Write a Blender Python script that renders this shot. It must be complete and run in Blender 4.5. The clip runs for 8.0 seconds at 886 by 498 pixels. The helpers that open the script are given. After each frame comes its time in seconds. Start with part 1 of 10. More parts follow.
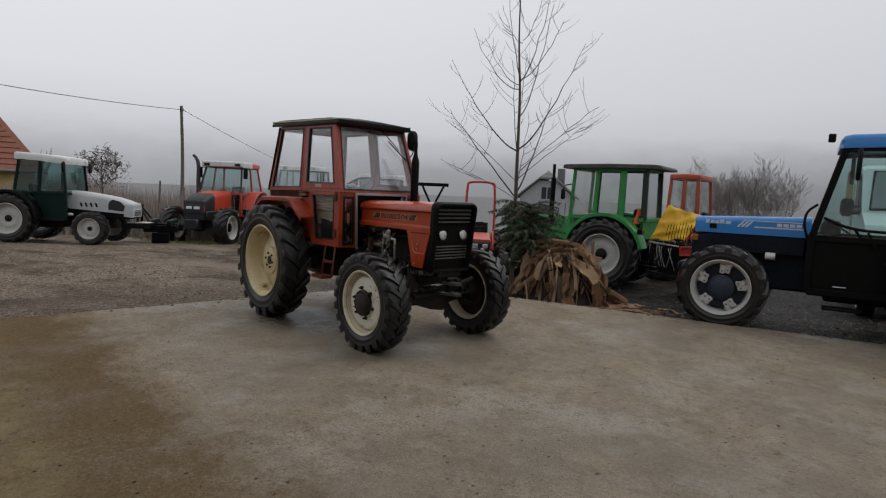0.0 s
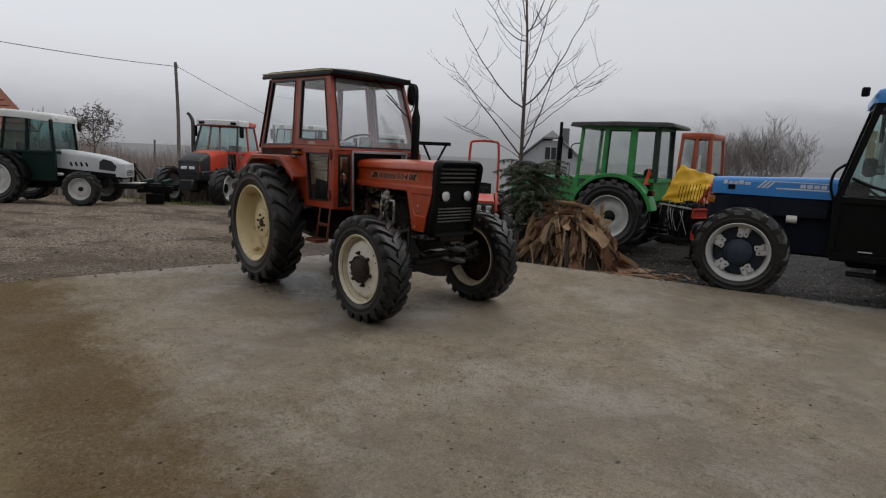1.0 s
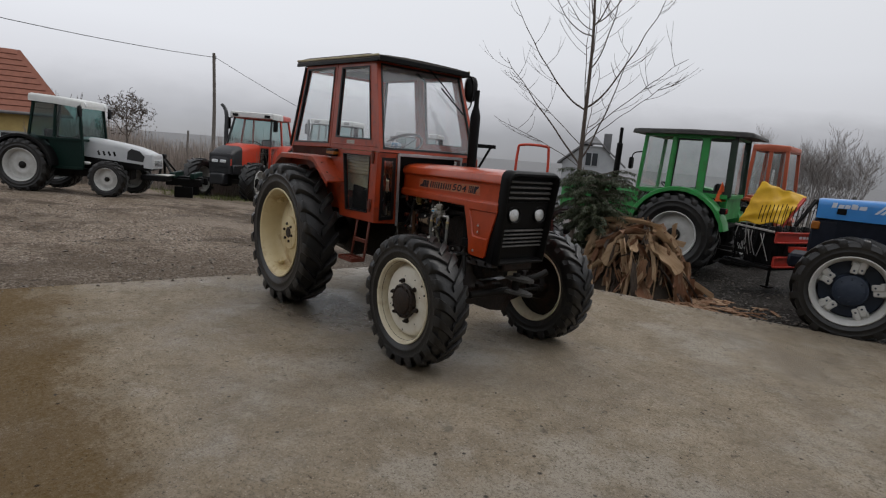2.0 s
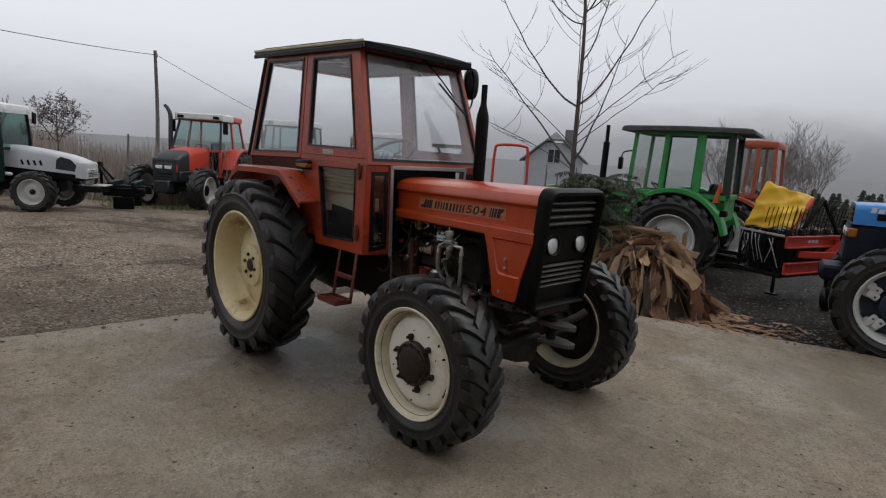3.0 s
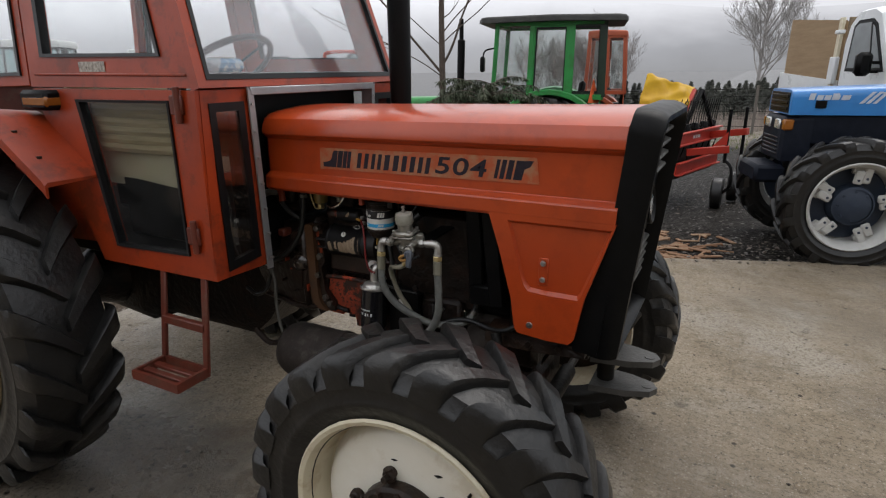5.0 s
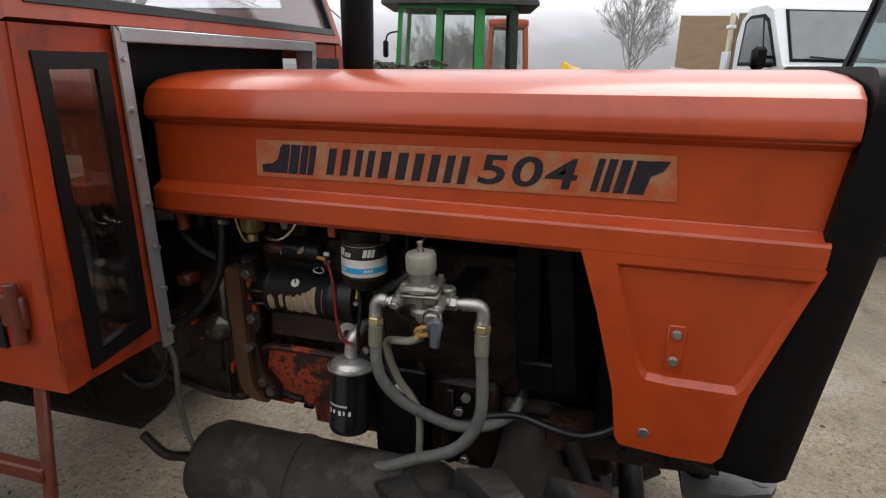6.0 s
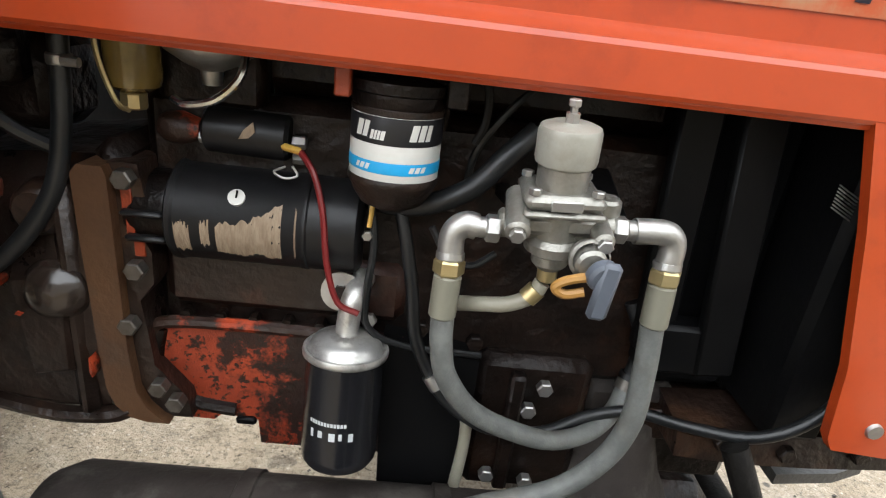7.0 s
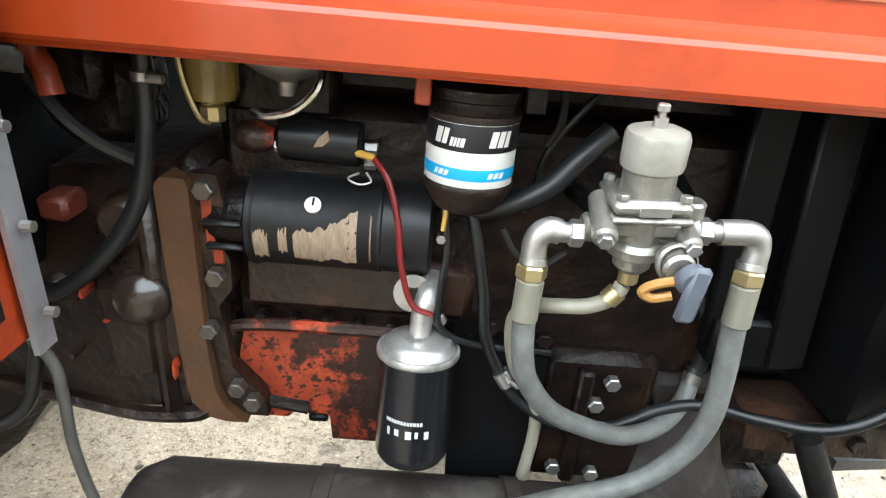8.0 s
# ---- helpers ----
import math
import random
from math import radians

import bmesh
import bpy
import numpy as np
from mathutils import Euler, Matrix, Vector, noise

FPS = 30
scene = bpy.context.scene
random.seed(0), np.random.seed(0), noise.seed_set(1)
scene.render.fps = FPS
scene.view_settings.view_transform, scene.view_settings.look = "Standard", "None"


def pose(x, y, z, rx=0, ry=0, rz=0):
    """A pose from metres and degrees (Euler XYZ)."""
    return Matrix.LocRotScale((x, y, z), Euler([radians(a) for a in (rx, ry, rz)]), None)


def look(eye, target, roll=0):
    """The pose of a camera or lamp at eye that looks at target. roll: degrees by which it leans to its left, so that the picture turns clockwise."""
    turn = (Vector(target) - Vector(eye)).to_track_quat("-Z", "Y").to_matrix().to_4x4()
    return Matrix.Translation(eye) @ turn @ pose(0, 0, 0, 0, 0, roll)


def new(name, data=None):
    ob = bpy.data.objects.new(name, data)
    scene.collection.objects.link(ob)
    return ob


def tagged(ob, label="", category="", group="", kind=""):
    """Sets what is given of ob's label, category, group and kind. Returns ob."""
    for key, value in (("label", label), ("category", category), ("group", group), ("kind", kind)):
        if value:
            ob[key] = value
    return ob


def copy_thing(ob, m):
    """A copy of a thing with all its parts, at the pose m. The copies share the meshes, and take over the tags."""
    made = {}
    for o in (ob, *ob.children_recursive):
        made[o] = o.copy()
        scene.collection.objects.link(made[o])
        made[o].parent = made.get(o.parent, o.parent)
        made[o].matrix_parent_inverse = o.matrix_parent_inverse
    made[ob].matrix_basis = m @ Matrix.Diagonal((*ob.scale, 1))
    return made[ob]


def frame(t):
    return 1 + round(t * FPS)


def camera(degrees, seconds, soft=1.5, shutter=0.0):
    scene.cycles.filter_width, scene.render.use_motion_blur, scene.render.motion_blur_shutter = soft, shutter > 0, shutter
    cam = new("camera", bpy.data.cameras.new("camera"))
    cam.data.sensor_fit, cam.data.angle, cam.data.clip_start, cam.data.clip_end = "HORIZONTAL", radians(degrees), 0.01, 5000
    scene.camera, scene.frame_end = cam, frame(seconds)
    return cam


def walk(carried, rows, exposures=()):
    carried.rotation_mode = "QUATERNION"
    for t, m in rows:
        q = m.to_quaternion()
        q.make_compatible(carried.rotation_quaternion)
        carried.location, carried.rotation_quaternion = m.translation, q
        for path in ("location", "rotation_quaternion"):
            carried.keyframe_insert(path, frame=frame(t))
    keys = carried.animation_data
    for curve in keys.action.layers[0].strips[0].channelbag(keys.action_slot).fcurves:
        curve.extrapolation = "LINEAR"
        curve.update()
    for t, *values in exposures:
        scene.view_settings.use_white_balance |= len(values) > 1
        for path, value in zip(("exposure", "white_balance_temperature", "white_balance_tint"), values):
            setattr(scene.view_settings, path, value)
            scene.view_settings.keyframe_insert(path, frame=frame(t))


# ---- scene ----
cam = camera(75.0, 8.0, soft=1.2)
PATH = [
    (0, (6.66, -4.031, 1.597), (5.193, -2.686, 1.403), 2.4),
    (0.5, (6.592, -3.997, 1.568), (5.142, -2.654, 1.262), 2.1),
    (1, (6.349, -3.766, 1.568), (4.896, -2.432, 1.241), 2.5),
    (1.5, (5.95, -3.514, 1.587), (4.441, -2.242, 1.261), 4.0),
    (1.7, (5.71, -3.425, 1.59), (4.192, -2.167, 1.259), 4.6),
    (2.8, (4.563, -2.918, 1.655), (3.093, -1.602, 1.327), 3.4),
    (3, (4.324, -2.871, 1.667), (2.907, -1.499, 1.337), 3.6),
    (3.5, (3.88, -2.725, 1.719), (2.521, -1.287, 1.426), 2.7),
    (4, (3.422, -2.46, 1.746), (2.156, -0.938, 1.455), 2.5),
    (4.5, (3.002, -2.184, 1.645), (1.906, -0.581, 1.165), 2.1),
    (4.8, (2.814, -1.988, 1.616), (1.86, -0.319, 1.063), 1.4),
    (5, (2.65, -1.818, 1.604), (1.769, -0.123, 1.011), -0.4),
    (5.2, (2.502, -1.688, 1.594), (1.72, 0.033, 0.941), 0.6),
    (6.3, (1.91, -1.104, 1.431), (1.483, 0.753, 0.825), 0.8),
    (6.5, (1.842, -1.011, 1.373), (1.498, 0.854, 0.737), 1.7),
    (7, (1.598, -0.809, 1.255), (1.709, 1.035, 0.488), 7.2),
    (7.5, (1.453, -0.748, 1.231), (1.706, 1.037, 0.365), 9.0),
    (8, (1.536, -0.806, 1.274), (1.582, 1.012, 0.44), 5.1),
]
walk(cam, [(t, look(eye, target, roll)) for t, eye, target, roll in PATH], exposures=((0, -0.05, 6450, 10), (0.5, -0.12, 6450, 10), (1.5, 0.1, 6450, 10), (3.0, 0.12, 6350, 10), (4.0, 0.05, 6350, 10), (4.5, 0.32, 6400, 10), (5.0, 0.68, 6450, 10), (5.6, 0.9, 6500, 10), (6.4, 1.45, 6500, 10), (6.8, 2.15, 6400, 8), (7.1, 2.55, 6250, 6), (7.6, 2.85, 6100, 4), (8, 3.12, 6000, 3)))

# ---- light and air ----
SUN_EL, SUN_AZ = radians(58), radians(20)
world = bpy.data.worlds.new("overcast_world")
scene.world = world
world.use_nodes = True
wn, wl = world.node_tree.nodes, world.node_tree.links
wn.clear()
w_out = wn.new("ShaderNodeOutputWorld")
w_bg = wn.new("ShaderNodeBackground")
w_sky = wn.new("ShaderNodeTexSky")
w_sky.sky_type, w_sky.sun_disc = "NISHITA", False
w_sky.sun_elevation, w_sky.sun_rotation = SUN_EL, SUN_AZ
w_sky.dust_density = 6.0
w_dim = wn.new("ShaderNodeMixRGB")
w_dim.blend_type = "MULTIPLY"
w_dim.inputs[0].default_value = 1.0
w_dim.inputs[2].default_value = (0.1, 0.1, 0.1, 1)
w_tc = wn.new("ShaderNodeTexCoord")
w_sep = wn.new("ShaderNodeSeparateXYZ")
w_ramp = wn.new("ShaderNodeValToRGB")
w_noise = wn.new("ShaderNodeTexNoise")
w_noise.inputs["Scale"].default_value = 1.3
w_noise.inputs["Detail"].default_value = 3
w_add = wn.new("ShaderNodeMath")
w_add.operation = "MULTIPLY_ADD"
w_add.inputs[1].default_value = 0.06
w_mix = wn.new("ShaderNodeMixRGB")
w_mix.inputs[0].default_value = 0.93
ramp = w_ramp.color_ramp
ramp.elements[0].position, ramp.elements[0].color = 0.0, (0.44, 0.445, 0.475, 1)
ramp.elements[1].position, ramp.elements[1].color = 0.55, (0.84, 0.85, 0.88, 1)
for pos, g in ((0.09, (0.575, 0.58, 0.615, 1)), (0.19, (0.72, 0.73, 0.765, 1)), (0.34, (0.80, 0.81, 0.835, 1))):
    e = ramp.elements.new(pos)
    e.color = g
wl.new(w_sky.outputs[0], w_dim.inputs[1])
wl.new(w_tc.outputs["Generated"], w_sep.inputs[0])
wl.new(w_tc.outputs["Generated"], w_noise.inputs["Vector"])
wl.new(w_noise.outputs["Fac"], w_add.inputs[0])
wl.new(w_sep.outputs["Z"], w_add.inputs[2])
wl.new(w_add.outputs[0], w_ramp.inputs[0])
wl.new(w_dim.outputs[0], w_mix.inputs[1])
wl.new(w_ramp.outputs[0], w_mix.inputs[2])
w_dot, w_gain, w_tilt = wn.new("ShaderNodeVectorMath"), wn.new("ShaderNodeMath"), wn.new("ShaderNodeMixRGB")
w_dot.operation, w_dot.inputs[1].default_value = "DOT_PRODUCT", (-0.68, -0.73, 0.0)
w_gain.operation, w_gain.inputs[1].default_value, w_gain.inputs[2].default_value = "MULTIPLY_ADD", 0.16, 0.985
w_tilt.blend_type, w_tilt.inputs[0].default_value = "MULTIPLY", 1.0
wl.new(w_tc.outputs["Generated"], w_dot.inputs[0])
wl.new(w_dot.outputs["Value"], w_gain.inputs[0])
wl.new(w_mix.outputs[0], w_tilt.inputs[1])
wl.new(w_gain.outputs[0], w_tilt.inputs[2])
wl.new(w_tilt.outputs[0], w_bg.inputs["Color"])
w_bg.inputs["Strength"].default_value = 1.0
wl.new(w_bg.outputs[0], w_out.inputs[0])

sun = new("sun", bpy.data.lights.new("sun", "SUN"))
sun.data.energy, sun.data.angle, sun.data.color = 0.9, radians(40), (1.0, 0.97, 0.93)
sun.rotation_euler = (radians(-32), 0, radians(-20))


# ---- materials ----
def mat(name, c, c2=None, scale=14.0, rough=0.5, metal=0.0, bump=0.15, bscale=90.0, mix=0.6, rvar=0.15, stain=None, sscale=2.5, samt=0.5, coat=0.0, lo=0.4, hi=0.65, stretch=(1, 1, 1), spec=0.45):
    """A procedural surface: two colours in grain, an optional third in larger stains, uneven gloss and fine relief."""
    m = bpy.data.materials.new(name)
    m.use_nodes = True
    n, l = m.node_tree.nodes, m.node_tree.links
    b = n["Principled BSDF"]
    c2 = c2 or tuple(v * 0.72 for v in c)
    tc = n.new("ShaderNodeTexCoord")
    mp = n.new("ShaderNodeMapping")
    mp.inputs["Scale"].default_value = stretch
    l.new(tc.outputs["Object"], mp.inputs[0])
    n1 = n.new("ShaderNodeTexNoise")
    n1.inputs["Scale"].default_value = scale
    n1.inputs["Detail"].default_value = 7
    n1.inputs["Roughness"].default_value = 0.65
    l.new(mp.outputs[0], n1.inputs["Vector"])
    r1 = n.new("ShaderNodeMapRange")
    r1.inputs["From Min"].default_value, r1.inputs["From Max"].default_value = lo, hi
    r1.inputs["To Max"].default_value = mix
    l.new(n1.outputs["Fac"], r1.inputs["Value"])
    mx = n.new("ShaderNodeMixRGB")
    mx.inputs[1].default_value, mx.inputs[2].default_value = (*c, 1), (*c2, 1)
    l.new(r1.outputs[0], mx.inputs[0])
    last = mx
    if stain:
        n2 = n.new("ShaderNodeTexNoise")
        n2.inputs["Scale"].default_value = sscale
        n2.inputs["Detail"].default_value = 9
        n2.inputs["Roughness"].default_value = 0.7
        l.new(mp.outputs[0], n2.inputs["Vector"])
        r2 = n.new("ShaderNodeMapRange")
        r2.inputs["From Min"].default_value, r2.inputs["From Max"].default_value = 0.52, 0.60
        r2.inputs["To Max"].default_value = samt
        l.new(n2.outputs["Fac"], r2.inputs["Value"])
        m2 = n.new("ShaderNodeMixRGB")
        m2.inputs[2].default_value = (*stain, 1)
        l.new(r2.outputs[0], m2.inputs[0])
        l.new(mx.outputs[0], m2.inputs[1])
        last = m2
    l.new(last.outputs[0], b.inputs["Base Color"])
    rr = n.new("ShaderNodeMapRange")
    rr.inputs["To Min"].default_value, rr.inputs["To Max"].default_value = max(0.03, rough - rvar), min(1, rough + rvar)
    l.new(n1.outputs["Fac"], rr.inputs["Value"])
    l.new(rr.outputs[0], b.inputs["Roughness"])
    b.inputs["Metallic"].default_value = metal
    b.inputs["Specular IOR Level"].default_value = spec
    b.inputs["Coat Weight"].default_value = coat
    b.inputs["Coat Roughness"].default_value = 0.12
    if bump:
        n3 = n.new("ShaderNodeTexNoise")
        n3.inputs["Scale"].default_value = bscale
        n3.inputs["Detail"].default_value = 5
        l.new(mp.outputs[0], n3.inputs["Vector"])
        bp = n.new("ShaderNodeBump")
        bp.inputs["Strength"].default_value = bump
        bp.inputs["Distance"].default_value = 0.01
        l.new(n3.outputs["Fac"], bp.inputs["Height"])
        l.new(bp.outputs[0], b.inputs["Normal"])
    return m


def glass_mat(name, tint, haze=0.06, gloss=0.9, hazec=(0.7, 0.72, 0.74), base=0.035):
    """A thin dusty pane: clear, with a mirror film that grows at a slant, and a little dust."""
    m = bpy.data.materials.new(name)
    m.use_nodes = True
    n, l = m.node_tree.nodes, m.node_tree.links
    n.remove(n["Principled BSDF"])
    out = n["Material Output"]
    tr, gl, df = n.new("ShaderNodeBsdfTransparent"), n.new("ShaderNodeBsdfGlossy"), n.new("ShaderNodeBsdfDiffuse")
    tr.inputs[0].default_value = (*tint, 1)
    gl.inputs["Roughness"].default_value = 0.03
    gl.inputs["Color"].default_value = (gloss, gloss, gloss, 1)
    df.inputs["Color"].default_value = (*hazec, 1)
    lw, pw, fr = n.new("ShaderNodeLayerWeight"), n.new("ShaderNodeMath"), n.new("ShaderNodeMath")
    pw.operation, pw.inputs[1].default_value = "POWER", 4.0
    fr.operation, fr.inputs[1].default_value, fr.inputs[2].default_value = "MULTIPLY_ADD", 0.75, base
    l.new(lw.outputs["Facing"], pw.inputs[0])
    l.new(pw.outputs[0], fr.inputs[0])
    tc, nz, mr = n.new("ShaderNodeTexCoord"), n.new("ShaderNodeTexNoise"), n.new("ShaderNodeMapRange")
    nz.inputs["Scale"].default_value, nz.inputs["Detail"].default_value = 5, 8
    mr.inputs["From Min"].default_value, mr.inputs["From Max"].default_value = 0.35, 0.75
    mr.inputs["To Min"].default_value, mr.inputs["To Max"].default_value = haze * 0.5, haze * 1.8
    l.new(tc.outputs["Object"], nz.inputs["Vector"])
    l.new(nz.outputs["Fac"], mr.inputs["Value"])
    a, bmx = n.new("ShaderNodeMixShader"), n.new("ShaderNodeMixShader")
    l.new(mr.outputs[0], a.inputs[0])
    l.new(tr.outputs[0], a.inputs[1])
    l.new(df.outputs[0], a.inputs[2])
    l.new(fr.outputs[0], bmx.inputs[0])
    l.new(a.outputs[0], bmx.inputs[1])
    l.new(gl.outputs[0], bmx.inputs[2])
    l.new(bmx.outputs[0], out.inputs["Surface"])
    return m


class Net:
    """Short hand for a material's nodes."""

    def __init__(self, name):
        self.m = bpy.data.materials.new(name)
        self.m.use_nodes = True
        self.n, self.l = self.m.node_tree.nodes, self.m.node_tree.links
        self.b = self.n["Principled BSDF"]
        self.co = self.n.new("ShaderNodeTexCoord").outputs["Object"]
        sp = self.n.new("ShaderNodeSeparateXYZ")
        self.l.new(self.co, sp.inputs[0])
        self.x, self.y = sp.outputs["X"], sp.outputs["Y"]

    def noise(self, scale, detail=8, rough=0.6):
        t = self.n.new("ShaderNodeTexNoise")
        t.inputs["Scale"].default_value, t.inputs["Detail"].default_value, t.inputs["Roughness"].default_value = scale, detail, rough
        self.l.new(self.co, t.inputs["Vector"])
        return t.outputs["Fac"]

    def cells(self, scale):
        v, sp = self.n.new("ShaderNodeTexVoronoi"), self.n.new("ShaderNodeSeparateXYZ")
        v.inputs["Scale"].default_value = scale
        self.l.new(self.co, v.inputs["Vector"])
        self.l.new(v.outputs["Color"], sp.inputs[0])
        return v.outputs["Distance"], sp.outputs["X"], sp.outputs["Y"]

    def span(self, val, lo, hi, a=0.0, b=1.0):
        r = self.n.new("ShaderNodeMapRange")
        for k, v in (("From Min", lo), ("From Max", hi), ("To Min", a), ("To Max", b)):
            r.inputs[k].default_value = v
        self.l.new(val, r.inputs["Value"])
        return r.outputs[0]

    def math(self, op, a, b, c=None):
        k = self.n.new("ShaderNodeMath")
        k.operation = op
        for i, v in enumerate((a, b, c)):
            if v is None:
                continue
            if isinstance(v, (int, float)):
                k.inputs[i].default_value = v
            else:
                self.l.new(v, k.inputs[i])
        return k.outputs[0]

    def over(self, prev, col, fac, amount=1.0):
        x = self.n.new("ShaderNodeMixRGB")
        self.l.new(self.math("MULTIPLY", fac, amount), x.inputs[0])
        for i, v in ((1, prev), (2, col)):
            if isinstance(v, tuple):
                x.inputs[i].default_value = (*v, 1)
            else:
                self.l.new(v, x.inputs[i])
        return x.outputs[0]

    def ramp(self, fac, *stops):
        r = self.n.new("ShaderNodeValToRGB")
        e = r.color_ramp.elements
        e[0].position, e[0].color = stops[0][0], (*stops[0][1], 1)
        e[1].position, e[1].color = stops[-1][0], (*stops[-1][1], 1)
        for p, c in stops[1:-1]:
            e.new(p).color = (*c, 1)
        self.l.new(fac, r.inputs[0])
        return r.outputs[0]

    def relief(self, *layers):
        last = None
        for h, strength, dist in layers:
            bp = self.n.new("ShaderNodeBump")
            bp.inputs["Strength"].default_value, bp.inputs["Distance"].default_value = strength, dist
            self.l.new(h, bp.inputs["Height"])
            if last:
                self.l.new(last, bp.inputs["Normal"])
            last = bp.outputs[0]
        self.l.new(last, self.b.inputs["Normal"])


def concrete_mat():
    """Old damp concrete: brown wet stains, trowel blotches, exposed grit and pits."""
    g = Net("wet_concrete")
    damp = g.span(g.noise(0.62, 9, 0.65), 0.44, 0.60)
    c = g.over((0.272, 0.226, 0.168), (0.170, 0.134, 0.092), g.span(g.noise(1.7, 10, 0.72), 0.42, 0.60), 0.8)
    c = g.over(c, (0.135, 0.104, 0.068), damp, 0.65)
    c = g.over(c, (0.31, 0.285, 0.245), g.span(g.noise(0.75, 9, 0.7), 0.52, 0.60), 0.55)
    c = g.over(c, (0.28, 0.25, 0.20), g.span(g.noise(3.3, 10, 0.7), 0.52, 0.66), 0.6)
    c = g.over(c, (0.075, 0.056, 0.034), g.span(g.noise(11, 9, 0.8), 0.51, 0.62), 0.52)
    c = g.over(c, (0.36, 0.315, 0.24), g.span(g.noise(26, 7, 0.85), 0.53, 0.62), 0.55)
    c = g.over(c, (0.060, 0.046, 0.030), g.span(g.noise(52, 5, 0.8), 0.51, 0.59), 0.62)
    dist, r1, r2 = g.cells(85)
    grit = g.math("MULTIPLY", g.span(dist, 0.50, 0.28), g.span(r1, 0.60, 0.68))
    c = g.over(c, g.ramp(r2, (0.0, (0.10, 0.075, 0.05)), (0.45, (0.27, 0.225, 0.165)), (1.0, (0.40, 0.36, 0.30))), grit, 0.55)
    edge = g.math("MULTIPLY_ADD", g.noise(1.1, 10, 0.75), 1.7, g.math("MULTIPLY_ADD", g.noise(7, 8, 0.75), 0.5, g.y))
    stain = g.span(edge, -1.28, -1.85)      # brown wet run-off along the open side
    c = g.over(c, (0.088, 0.055, 0.020), g.math("MULTIPLY", stain, g.span(g.noise(30, 8, 0.85), 0.38, 0.56, 0.55, 1.0)), 0.88)
    c = g.over(c, (0.20, 0.165, 0.085), g.math("MULTIPLY", g.span(edge, -2.20, -2.50), g.span(g.noise(2.2, 8, 0.7), 0.40, 0.55)), 0.7)
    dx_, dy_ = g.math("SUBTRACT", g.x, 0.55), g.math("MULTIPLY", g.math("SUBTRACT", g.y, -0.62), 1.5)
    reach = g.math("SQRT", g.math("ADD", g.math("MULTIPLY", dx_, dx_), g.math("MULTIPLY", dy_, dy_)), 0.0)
    wet = g.span(g.math("MULTIPLY_ADD", g.noise(2.6, 9, 0.72), 1.5, reach), 1.60, 1.25)      # dark, glossier blot below the gearbox
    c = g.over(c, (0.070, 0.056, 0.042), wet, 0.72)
    pits = g.span(g.noise(40, 4, 0.7), 0.60, 0.67)
    c = g.over(c, (0.030, 0.024, 0.016), pits, 0.85)
    dots, r3, r4 = g.cells(14)
    c = g.over(c, (0.012, 0.010, 0.008), g.math("MULTIPLY", g.span(dots, 0.20, 0.12), g.span(r3, 0.86, 0.88)), 0.85)
    c = g.over(c, (0.045, 0.036, 0.026), g.span(g.noise(6.5, 6, 0.5), 0.66, 0.71), 0.5)
    g.l.new(c, g.b.inputs["Base Color"])
    g.l.new(g.math("SUBTRACT", g.math("MULTIPLY_ADD", stain, 0.20, g.span(damp, 0, 1, 0.74, 0.35)), g.math("MULTIPLY", wet, 0.22)), g.b.inputs["Roughness"])
    g.l.new(g.math("MULTIPLY", g.span(damp, 0, 1, 0.12, 0.39), g.span(stain, 0, 1, 1.0, 0.25)), g.b.inputs["Specular IOR Level"])
    g.relief((g.noise(28, 7, 0.75), 0.9, 0.014), (grit, 0.3, 0.004), (g.noise(120, 4), 0.4, 0.006))
    return g.m


